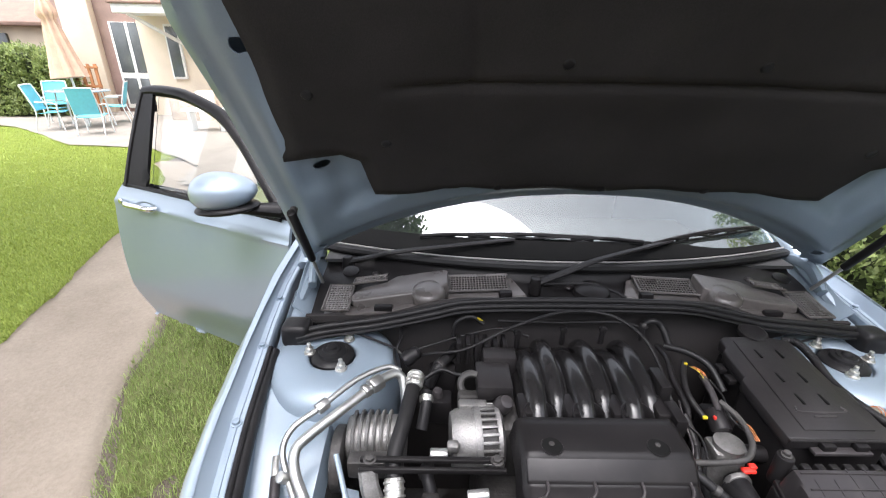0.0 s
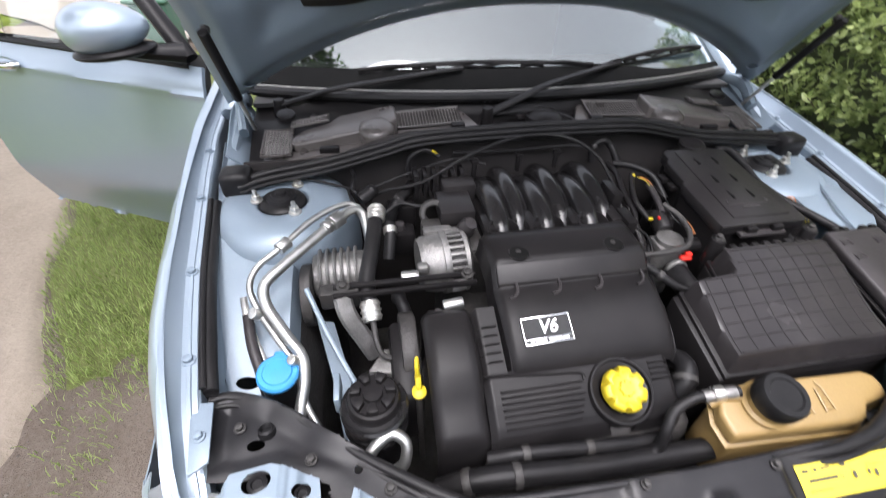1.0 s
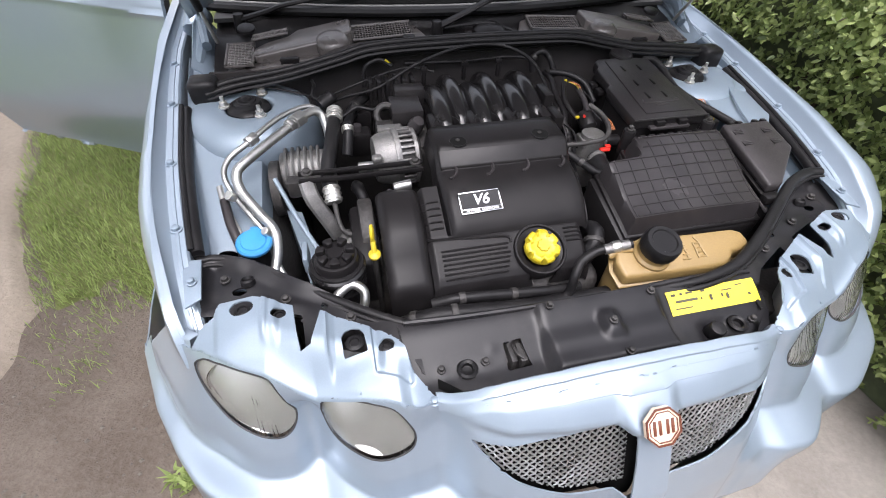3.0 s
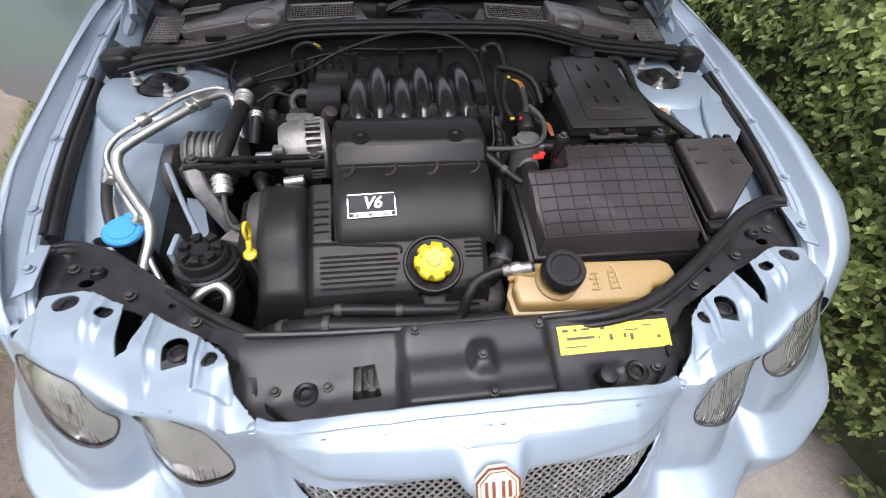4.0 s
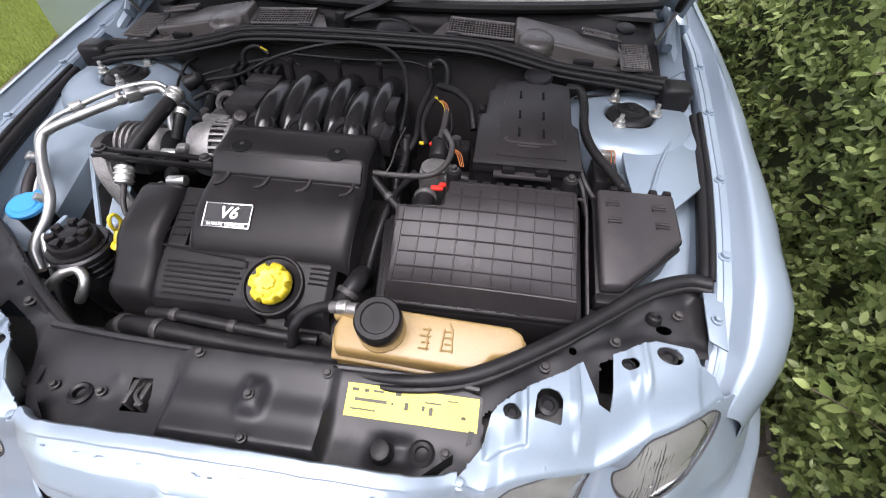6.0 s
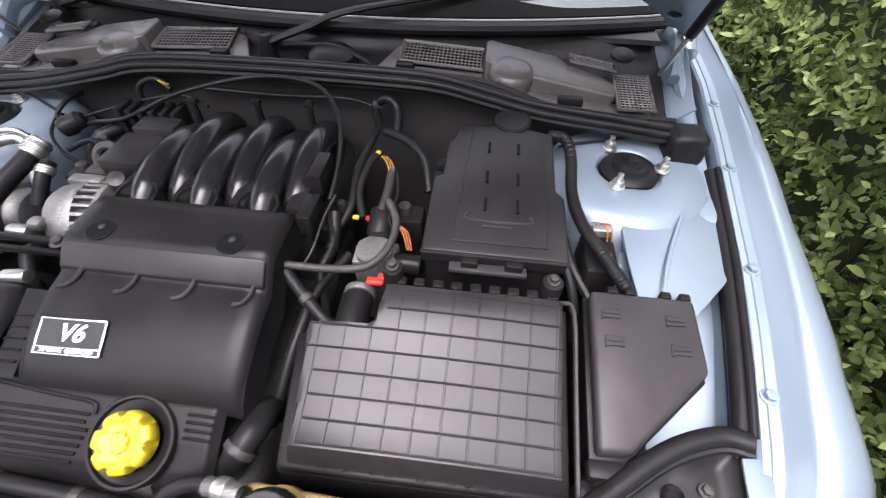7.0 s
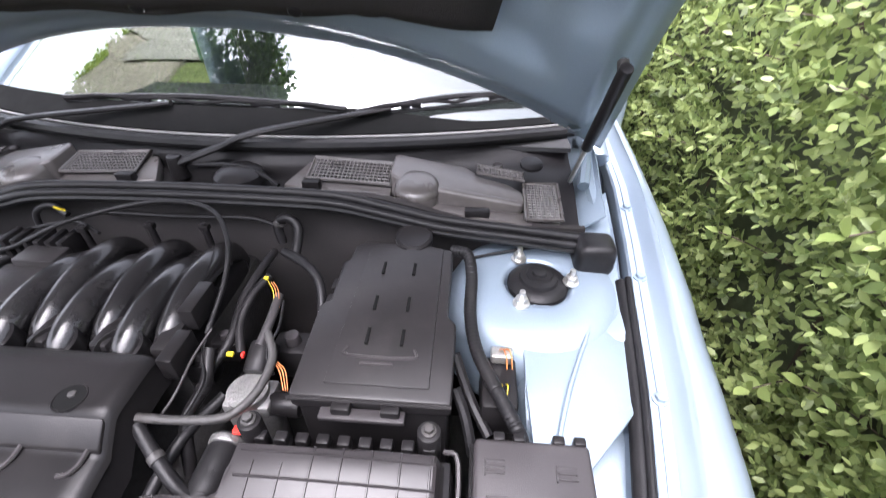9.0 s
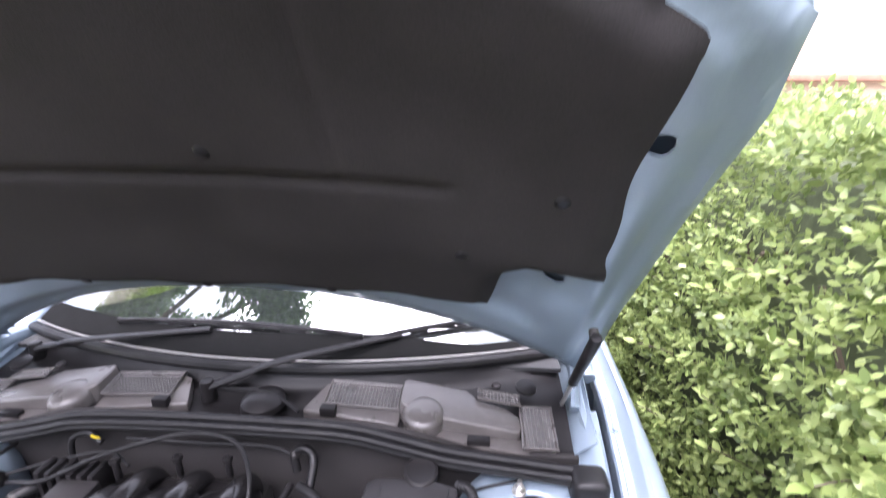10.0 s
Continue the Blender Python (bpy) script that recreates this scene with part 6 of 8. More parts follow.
part("neck", lathe([(0.036, -0.01), (0.036, 0.004), (0.031, 0.008), (0.029, 0.022), (0.0, 0.022)], CM, 36), TANK, tank)
part("pressure_cap", lathe([(0.028, 0.018), (0.033, 0.020), (0.0345, 0.026), (0.034, 0.044), (0.031, 0.049), (0.024, 0.049), (0.022, 0.0465), (0.0, 0.0465)], CM, 48, wave=lambda a, h: 1 + 0.012 * math.sin(20 * a)), RUBBER, tank, "black pressure cap")
for x0 in (0.225, 0.258):
    b = bmesh.new()
    for k in range(4):
        z = lambda y: tz(x0, y) + 0.0015
        tube([(x0 - 0.008 + 0.004 * (k % 2), 0.222 + 0.009 * k, z(0.222 + 0.009 * k)), (x0 + 0.008, 0.222 + 0.009 * k, z(0.222 + 0.009 * k))], 0.0016, 5, 1, bm=b)
    tube([(x0 + (0.004 if x0 < 0.24 else -0.008), 0.22, tz(x0, 0.22) + 0.0015), (x0 + (0.004 if x0 < 0.24 else -0.006), 0.252, tz(x0, 0.252) + 0.0015)], 0.0016, 5, 1, bm=b)
    if x0 > 0.24:
        tube([(x0 + 0.008, 0.22, tz(x0, 0.22) + 0.0015), (x0 + 0.006, 0.252, tz(x0, 0.252) + 0.0015), (x0, 0.262, tz(x0, 0.262) + 0.0015)], 0.0016, 5, 1, bm=b)
    part("moulded_mark", b, TANK, tkt)
b = tube([(0.085, 0.262, 0.760), (0.105, 0.262, 0.772), (0.125, 0.258, 0.776)], 0.008, 10, 5)
part("spigot", b, TANK, tank)
bh = thing("bleed_hose", (0.06, 0.27, 0.74), "thin coolant hose with a clip at the tank", "hose")
part("hose", tube([(0.125, 0.262, 0.785), (0.085, 0.268, 0.775), (0.060, 0.270, 0.768), (0.030, 0.262, 0.755), (0.014, 0.245, 0.735), (0.006, 0.235, 0.70), (-0.03, 0.228, 0.690), (-0.13, 0.226, 0.690), (-0.21, 0.228, 0.692)], 0.0085, 12, 6), RUBBER, bh)
part("hose_clip", cyl((0.088, 0.268, 0.776), (0.104, 0.266, 0.780), 0.0115, None, 16, 0.002), STEEL, bh)
part("hose_sleeve", cyl((0.075, 0.269, 0.772), (0.120, 0.263, 0.784), 0.0098, None, 16, 0.001), CAST, bh)
tb = thing("tank_bracket", (0.35, 0.20, 0.72), "black steel tank bracket with a bolt", "bracket")
part("plate", prism([(0.315, 0.188), (0.365, 0.182), (0.372, 0.215), (0.325, 0.218)], 0.742, 0.748, 0.002), SLAM, tb)
bolt((0.345, 0.200, 0.748), tb, 0.008, GRIME)

# radiator top hoses along the front
for pts, r, lab in (([(-0.33, 0.245, 0.66), (-0.29, 0.238, 0.690), (-0.22, 0.232, 0.700), (-0.10, 0.228, 0.690), (0.03, 0.228, 0.685), (0.10, 0.226, 0.690)], 0.017, "thick black radiator hose"),
                    ([(-0.255, 0.262, 0.70), (-0.20, 0.256, 0.712), (-0.1, 0.252, 0.705), (-0.02, 0.250, 0.698), (0.04, 0.255, 0.69)], 0.010, "black coolant hose along the engine front")):
    t = thing("coolant_hose", pts[0], lab, "hose")
    part("hose", tube(pts, r, 14, 6), RUBBER, t)
    for k in (1, 2):
        p = Vector(pts[k])
        d = (Vector(pts[k + 1]) - Vector(pts[k - 1])).normalized()
        part("hose_clip", cyl(p - d * 0.006, p + d * 0.006, r * 1.14, None, 18, 0.001), GRIME, t)

# coolant housing, sensor and red clip between engine and battery
hs = thing("thermostat_housing", (0.195, 0.55, 0.70), "cast alloy housing with a red clip and hoses", "housing")
part("body", lathe([(0.0, -0.12), (0.030, -0.12), (0.032, -0.02), (0.026, 0.0), (0.026, 0.012), (0.0, 0.014)], pose(0.190, 0.575, 0.812, 0, 0, 0), 28), CAST, hs)
part("flange", box((0.160, 0.555, 0.795), (0.222, 0.600, 0.815), 0.005), CAST, hs)
b = box((0.188, 0.524, 0.805), (0.212, 0.536, 0.812), 0.003, None)
box((0.203, 0.530, 0.810), (0.216, 0.541, 0.815), 0.002, bm=b)
part("clip", b, RED, hs, "red plastic clip")
part("stub", cyl((0.180, 0.53, 0.79), (0.178, 0.46, 0.785), 0.020, None, 20, 0.003), RUBBER, hs)
part("stub_ring", cyl((0.180, 0.525, 0.79), (0.180, 0.515, 0.79), 0.0225, None, 20, 0.002), CAST, hs)
part("side_stub", cyl((0.215, 0.575, 0.800), (0.258, 0.572, 0.800), 0.015, None, 18, 0.003), PLASTIC, hs)
part("solenoid", cyl((0.192, 0.600, 0.822), (0.192, 0.640, 0.838), 0.019, None, 20, 0.004), PLASTIC, hs)
t = thing("orange_wire", (0.23, 0.58, 0.83), "short orange wires into a connector", "wire")
for k in range(3):
    part("wire", tube([(0.215 + 0.004 * k, 0.605, 0.845), (0.228 + 0.004 * k, 0.595, 0.842), (0.238 + 0.003 * k, 0.575, 0.828)], 0.0008, 6, 5), ORANGE, t)
t = thing("yellow_connector", (0.17, 0.72, 0.88), "yellow-tipped wires on the loom", "wire")
part("plug", box((0.167, 0.719, 0.880), (0.174, 0.724, 0.885), 0.001), YELLOW, t)
for k in range(3):
    part("wire", tube([(0.176 + 0.004 * k, 0.715, 0.882), (0.188 + 0.004 * k, 0.700, 0.880), (0.196 + 0.003 * k, 0.680, 0.868)], 0.0007, 6, 4), ORANGE if k else YELLOW, t)
part("plug", box((0.154, 0.607, 0.846), (0.163, 0.613, 0.851), 0.001), YELLOW, t)
part("plug", box((0.174, 0.606, 0.846), (0.178, 0.613, 0.852), 0.001), RED, t)

# looms, pipes and cables
CABLES = [
    ("throttle_cable", "thin black cable arching over the intake", 0.0038, RUBBER, [(-0.42, 0.800, 0.820), (-0.36, 0.785, 0.850), (-0.28, 0.775, 0.872), (-0.18, 0.80, 0.912), (-0.06, 0.838, 0.930), (0.04, 0.830, 0.930), (0.095, 0.775, 0.915), (0.112, 0.715, 0.885), (0.112, 0.640, 0.850)]),
    ("breather_cable", "thin cable from bulkhead to intake", 0.0030, RUBBER, [(-0.40, 0.79, 0.850), (-0.36, 0.805, 0.858), (-0.28, 0.815, 0.880), (-0.20, 0.825, 0.893), (-0.14, 0.80, 0.890)]),
    ("vacuum_hose", "black hose loop on the bulkhead", 0.0055, RUBBER, [(-0.305, 0.850, 0.84), (-0.300, 0.855, 0.885), (-0.265, 0.858, 0.902), (-0.235, 0.850, 0.888)]),
    ("heater_hose", "looped black heater hose behind the engine", 0.008, RUBBER, [(0.140, 0.850, 0.85), (0.137, 0.855, 0.885), (0.158, 0.852, 0.901), (0.178, 0.842, 0.888), (0.182, 0.80, 0.860)]),
    ("heater_hose", "ribbed black hose from bulkhead to battery", 0.0075, RUBBER, [(0.165, 0.800, 0.870), (0.205, 0.775, 0.872), (0.238, 0.745, 0.860), (0.252, 0.70, 0.83)]),
    ("wiring_loom", "black taped wiring loom beside the engine", 0.0065, PLASTIC, [(0.150, 0.800, 0.870), (0.148, 0.750, 0.872), (0.140, 0.70, 0.860), (0.142, 0.640, 0.840), (0.125, 0.60, 0.82)]),
    ("wiring_loom", "black taped wiring loom with connectors", 0.006, PLASTIC, [(0.172, 0.730, 0.880), (0.158, 0.700, 0.872), (0.152, 0.660, 0.855), (0.165, 0.620, 0.838)]),
    ("wiring_loom", "grey-black loom above the housing", 0.0065, PLASTIC_GREY, [(0.196, 0.700, 0.872), (0.196, 0.660, 0.862), (0.192, 0.625, 0.850)]),
    ("metal_pipe", "thin steel pipe from engine cover to housing", 0.0055, GRIME, [(0.085, 0.520, 0.838), (0.14, 0.522, 0.836), (0.190, 0.530, 0.838), (0.214, 0.560, 0.845), (0.218, 0.605, 0.852), (0.200, 0.640, 0.860)]),
    ("coolant_hose", "black hose below the pipe", 0.008, RUBBER, [(0.085, 0.515, 0.83), (0.115, 0.490, 0.815), (0.145, 0.468, 0.800), (0.170, 0.455, 0.795)]),
    ("coolant_hose", "black hose between engine and air box", 0.0075, RUBBER, [(0.150, 0.58, 0.80), (0.120, 0.52, 0.79), (0.108, 0.45, 0.77), (0.100, 0.40, 0.74), (0.09, 0.36, 0.70)]),
    ("coolant_hose", "curved black hose beside the oil cap", 0.017, RUBBER, [(0.062, 0.300, 0.71), (0.082, 0.310, 0.745), (0.094, 0.335, 0.755), (0.092, 0.365, 0.735), (0.090, 0.38, 0.70)]),
    ("washer_hose", "thin black hose on the inner wing", 0.004, RUBBER, [(-0.43, 0.862, 0.86), (-0.425, 0.82, 0.868), (-0.43, 0.79, 0.855), (-0.405, 0.775, 0.848)]),
    ("bonnet_cable", "thin cable along the strut tower", 0.0028, RUBBER, [(-0.60, 0.842, 0.870), (-0.54, 0.850, 0.858), (-0.47, 0.820, 0.853), (-0.43, 0.800, 0.85)]),
    ("bonnet_cable", "thin cable along the strut tower", 0.0025, RUBBER, [(0.640, 0.850, 0.862), (0.58, 0.860, 0.858), (0.50, 0.845, 0.850), (0.46, 0.83, 0.848)]),
    ("sensor_wire", "thin black sensor wire over the housing", 0.0022, RUBBER, [(0.112, 0.645, 0.850), (0.118, 0.610, 0.842), (0.135, 0.575, 0.835), (0.128, 0.530, 0.822)]),
    ("sensor_wire", "thin grey sensor wire beside the engine", 0.0018, PLASTIC_GREY, [(0.122, 0.640, 0.860), (0.114, 0.600, 0.850), (0.110, 0.555, 0.835), (0.098, 0.53, 0.82)]),
    ("sensor_wire", "thin black wire to the connector", 0.0020, RUBBER, [(0.205, 0.690, 0.870), (0.212, 0.650, 0.862), (0.206, 0.615, 0.850), (0.222, 0.590, 0.838)]),
    ("vacuum_pipe", "narrow black pipe along the bulkhead", 0.0040, RUBBER, [(-0.20, 0.868, 0.885), (-0.05, 0.872, 0.880), (0.08, 0.868, 0.886), (0.140, 0.855, 0.880)]),
    ("vacuum_pipe", "narrow black pipe behind the alternator", 0.0045, RUBBER, [(-0.37, 0.72, 0.835), (-0.335, 0.735, 0.848), (-0.30, 0.725, 0.845), (-0.262, 0.715, 0.850)]),
    ("earth_strap", "thin black earth lead by the tower", 0.0030, RUBBER, [(-0.440, 0.800, 0.850), (-0.430, 0.760, 0.838), (-0.405, 0.735, 0.820), (-0.38, 0.73, 0.80)]),
    ("wiring_loom", "black loom down to the gearbox", 0.008, PLASTIC, [(0.125, 0.62, 0.845), (0.130, 0.58, 0.82), (0.120, 0.54, 0.80), (0.13, 0.50, 0.75)]),
    ("coolant_hose", "black hose behind the alternator", 0.012, RUBBER, [(-0.36, 0.74, 0.80), (-0.34, 0.76, 0.835), (-0.31, 0.80, 0.84), (-0.30, 0.85, 0.82)]),
    ("coolant_hose", "lower black hose beside the compressor", 0.012, RUBBER, [(-0.355, 0.60, 0.72), (-0.36, 0.56, 0.76), (-0.35, 0.53, 0.75), (-0.34, 0.50, 0.70)]),
]
for name, lab, r, mtl, pts in CABLES:
    t = thing(name, pts[0], lab, "hose" if "hose" in name else "pipe" if "pipe" in name else "cable")
    part("run", tube(pts, r, 10, 7), mtl, t)
    if r >= 0.008:
        p, q = Vector(pts[1]), Vector(pts[2])
        d = (q - p).normalized()
        part("clip", cyl(p, p + d * 0.010, r * 1.2, None, 14, 0.001), GRIME if mtl is RUBBER else PLASTIC, t)
t = thing("cable_boot", (-0.395, 0.778, 0.84), "black rubber boot where cables pass", "boot")
part("boot", lathe([(0.0, -0.02), (0.016, -0.02), (0.018, -0.005), (0.014, 0.006), (0.016, 0.014), (0.010, 0.022), (0.0, 0.024)], Matrix.Translation((-0.400, 0.782, 0.846)) @ pose(0, 0, 0, 0, 70, 30), 20), RUBBER, t)
t = thing("yellow_tag", (-0.25, 0.84, 0.90), "small yellow tag on a hose", "tag")
part("tag", box((-0.008, -0.002, -0.002), (0.010, 0.002, 0.002), 0.001, pose(-0.245, 0.850, 0.900, 0, 40, 20)), YELLOW, t)
# small fittings in the dark of the bay
for at, size in (((-0.33, 0.78, 0.79), 0.03), ((-0.34, 0.70, 0.78), 0.03), ((0.12, 0.66, 0.80), 0.02), ((0.22, 0.66, 0.79), 0.03), ((0.10, 0.62, 0.80), 0.02), ((-0.30, 0.46, 0.79), 0.018)):
    t = thing("sensor", at, "small dark plug sensor in the bay", "sensor")
    x, y, z = at
    part("body", box((x - size, y - size * 0.7, z - size), (x + size, y + size * 0.7, z + size), size * 0.25), PLASTIC, t)
    part("terminal", cyl((x, y, z + size * 0.9), (x, y, z + size * 1.5), size * 0.4, size * 0.32, 14, 0.001), PLASTIC_GREY, t)
t = thing("coil_cap", (-0.262, 0.478, 0.81), "bright cylindrical fitting beside the belt cover", "fitting")
part("barrel", cyl((-0.290, 0.470, 0.815), (-0.255, 0.472, 0.818), 0.0095, None, 18, 0.002), ALU, t)

# ---- ground, path, lawn ----
def ground_mat(name, cols, scale, bump, bscale, rough=0.95):
    m = bpy.data.materials.new(name)
    m.use_nodes = True
    n, l = m.node_tree.nodes, m.node_tree.links
    b = n["Principled BSDF"]
    tc = n.new("ShaderNodeTexCoord")
    a, c = n.new("ShaderNodeTexNoise"), n.new("ShaderNodeTexNoise")
    a.inputs["Scale"].default_value, a.inputs["Detail"].default_value, a.inputs["Roughness"].default_value = scale, 6, 0.6
    c.inputs["Scale"].default_value, c.inputs["Detail"].default_value, c.inputs["Roughness"].default_value = bscale, 5, 0.7
    l.new(tc.outputs["Object"], a.inputs["Vector"]), l.new(tc.outputs["Object"], c.inputs["Vector"])
    r = n.new("ShaderNodeValToRGB")
    r.color_ramp.elements[0].position, r.color_ramp.elements[1].position = 0.32, 0.68
    r.color_ramp.elements[0].color, r.color_ramp.elements[1].color = (*cols[0], 1), (*cols[1], 1)
    mixf = n.new("ShaderNodeMath")
    mixf.operation = "MULTIPLY_ADD"
    mixf.inputs[1].default_value = 0.45
    l.new(c.outputs["Fac"], mixf.inputs[0])
    half = n.new("ShaderNodeMath")
    half.operation = "MULTIPLY"
    half.inputs[1].default_value = 0.55
    l.new(a.outputs["Fac"], half.inputs[0]), l.new(half.outputs[0], mixf.inputs[2])
    l.new(mixf.outputs[0], r.inputs["Fac"]), l.new(r.outputs["Color"], b.inputs["Base Color"])
    b.inputs["Roughness"].default_value = rough
    b.inputs["Specular IOR Level"].default_value = 0.2
    bp = n.new("ShaderNodeBump")
    bp.inputs["Strength"].default_value, bp.inputs["Distance"].default_value = bump, 0.02
    l.new(c.outputs["Fac"], bp.inputs["Height"]), l.new(bp.outputs[0], b.inputs["Normal"])
    return m


def leaf_mat(name, dark, light, trans=0.35, rough=0.45):
    m = bpy.data.materials.new(name)
    m.use_nodes = True
    n, l = m.node_tree.nodes, m.node_tree.links
    b = n["Principled BSDF"]
    g = n.new("ShaderNodeNewGeometry")
    r = n.new("ShaderNodeValToRGB")
    r.color_ramp.elements[0].color, r.color_ramp.elements[1].color = (*dark, 1), (*light, 1)
    l.new(g.outputs["Random Per Island"], r.inputs["Fac"]), l.new(r.outputs["Color"], b.inputs["Base Color"])
    b.inputs["Roughness"].default_value = rough
    tr = n.new("ShaderNodeBsdfTranslucent")
    l.new(r.outputs["Color"], tr.inputs["Color"])
    mx = n.new("ShaderNodeMixShader")
    mx.inputs["Fac"].default_value = trans
    l.new(b.outputs[0], mx.inputs[1]), l.new(tr.outputs[0], mx.inputs[2])
    l.new(mx.outputs[0], n["Material Output"].inputs["Surface"])
    return m


DIRT = ground_mat("bare_earth", ((0.085, 0.067, 0.052), (0.18, 0.15, 0.124)), 3.5, 0.8, 60)
PATHM = ground_mat("worn_path", ((0.19, 0.157, 0.122), (0.29, 0.248, 0.20)), 2.5, 0.45, 45)
TURF = ground_mat("turf_soil", ((0.078, 0.090, 0.032), (0.145, 0.165, 0.056)), 4, 0.6, 50)
SLABM = ground_mat("concrete_slab", ((0.20, 0.18, 0.155), (0.29, 0.265, 0.23)), 3, 0.2, 40)
HARD = ground_mat("worn_concrete", ((0.16, 0.145, 0.128), (0.26, 0.24, 0.215)), 3, 0.3, 50)
STONEM = ground_mat("small_stones", ((0.07, 0.06, 0.05), (0.20, 0.18, 0.155)), 30, 0.1, 200)
GRASS = leaf_mat("grass_blade", (0.16, 0.22, 0.055), (0.34, 0.42, 0.14), 0.4, 0.6)
LAWNG = leaf_mat("lawn_blade", (0.24, 0.30, 0.055), (0.36, 0.42, 0.10), 0.45, 0.6)
LAWNT = ground_mat("lawn_turf", ((0.15, 0.20, 0.04), (0.23, 0.28, 0.06)), 1.2, 0.4, 50)
HEDGEL = leaf_mat("hedge_leaf", (0.125, 0.175, 0.055), (0.37, 0.44, 0.165), 0.5, 0.4)
TREEL = leaf_mat("tree_leaf", (0.035, 0.08, 0.015), (0.10, 0.19, 0.04), 0.3, 0.45)
BARK = mat("bark", (0.075, 0.055, 0.04), 0.9, 0, 0.3, 20, 0.8, 60)
# inner growth colour, dark to carry the shade between the leaves
CORE = mat("shaded_hedge_core", (0.065, 0.078, 0.04), 0.95, 0, 0.3, 12, 0.5, 40)


def uneven(x, y):
    return 0.02 * noise.noise((x * 0.7, y * 0.7, 0)) + 0.008 * noise.noise((x * 4, y * 4, 2))


b = sheet(lambda x, y: Vector((x, y, uneven(x, y) - 0.02)), -14, 10, -8, 16, 150, 150)
for v in b.verts:
    if abs(v.co.x + 2) > 11.8 or abs(v.co.y - 4) > 11.8:
        v.co.z = -0.03
ring_out = 400
vs = [b.verts.new(p) for p in ((-ring_out, -ring_out, -0.035), (ring_out, -ring_out, -0.035), (ring_out, ring_out, -0.035), (-ring_out, ring_out, -0.035))]
b.faces.new(vs)
tagged(part("ground", b, DIRT, None, smooth=80), "bare brown earth with small stones under the car", "ground", kind="structure")
EDGE_L = lerp_table([(-8, -6.0), (-0.5, -3.6), (0.8, -2.75), (1.94, -2.73), (3.53, -3.20), (5.2, -3.75), (6.0, -4.4)])
EDGE_R = lerp_table([(-8, -0.2), (0.0, -1.80), (0.40, -1.58), (0.75, -1.48), (1.05, -1.54), (1.75, -1.86), (2.12, -1.95), (4.0, -2.45), (6.0, -3.0)])
wob = lambda y, k: 0.035 * noise.noise((y * 2.2, k, 5)) + 0.015 * noise.noise((y * 9, k, 7))
b = sheet(lambda t, y: Vector((EDGE_L(y) + wob(y, 1) + (EDGE_R(y) + wob(y, 2) - EDGE_L(y) - wob(y, 1)) * t, y, uneven(EDGE_L(y) + t, y) * 0.4 + 0.004 - 0.035 * (1 - smooth(0.0, 0.10, 1 - t + 0.05 * noise.noise((t * 14, y * 5, 3)))) - 0.03 * smooth(0.55, 0.0, y + 0.35 * noise.noise((t * 5, y * 3, 9))))), 0, 1, -0.2, 6.2, 48, 220)
tagged(part("path", b, PATHM, None, smooth=80), "worn pale brown garden path", "path", kind="structure")
# pale hard ground between the nose and the hedge
b = sheet(lambda x, y: Vector((x, y, 0.35 * uneven(x, y) + 0.004)), 0.30, 1.9, -2.4, 0.55, 50, 80, lambda x, y: min(1.25 - x + 0.05 * noise.noise((y * 3, 1, 8)), 0.45 - y + 0.12 * noise.noise((x * 5, 2, 8)), x - 0.36 + 0.08 * noise.noise((y * 4, 3, 8))))
tagged(part("paving", b, HARD, None, smooth=80), "worn pale concrete ground in front of the car", "paving", kind="structure")
# lawn beyond the path, verge between path and car
PATIO_Y = lerp_table([(-13, 9.5), (-9.2, 8.95), (-8.2, 8.50), (-7.2, 7.7), (-6.4, 7.15), (-5.0, 7.0), (-3.7, 5.9), (-3.4, 5.0)])
lawn_r = lambda y: EDGE_L(y) + wob(y, 1) + 0.06
b = sheet(lambda t, y: Vector((lawn_r(y) + (-13.0 - lawn_r(y)) * t ** 1.5, y, 0.010 + 0.5 * uneven(t * 9, y) - 0.035 * smooth(0.012, 0.0, t))), 0, 1, -5, 9.4, 60, 110)
tagged(part("lawn", b, LAWNT, None, smooth=80), "mown bright green lawn", "lawn", kind="structure")
def verge_sd(t, y):
    """Where the turf gives way to bare earth, in ragged patches."""
    return (y - 0.95 + 0.5 * noise.noise((t * 2.4, y * 2.0, 11)) + 0.30 * noise.noise((t * 9, y * 6, 3)) - 0.75 * smooth(0.55, 1.0, t) * smooth(2.2, 1.4, y)) * 0.4


b = sheet(lambda t, y: Vector((EDGE_R(y) + wob(y, 2) + (-0.62 - EDGE_R(y)) * t, y, -0.034 + 0.040 * smooth(0.0, 0.10, verge_sd(t, y)) * smooth(0.0, 0.06, t + 0.02) + uneven(t * 3, y) * 0.3)), 0, 1, 0.30, 5.0, 50, 170, verge_sd)
tagged(part("verge", b, TURF, None, smooth=80), "patchy grass verge between path and car", "verge", kind="structure")


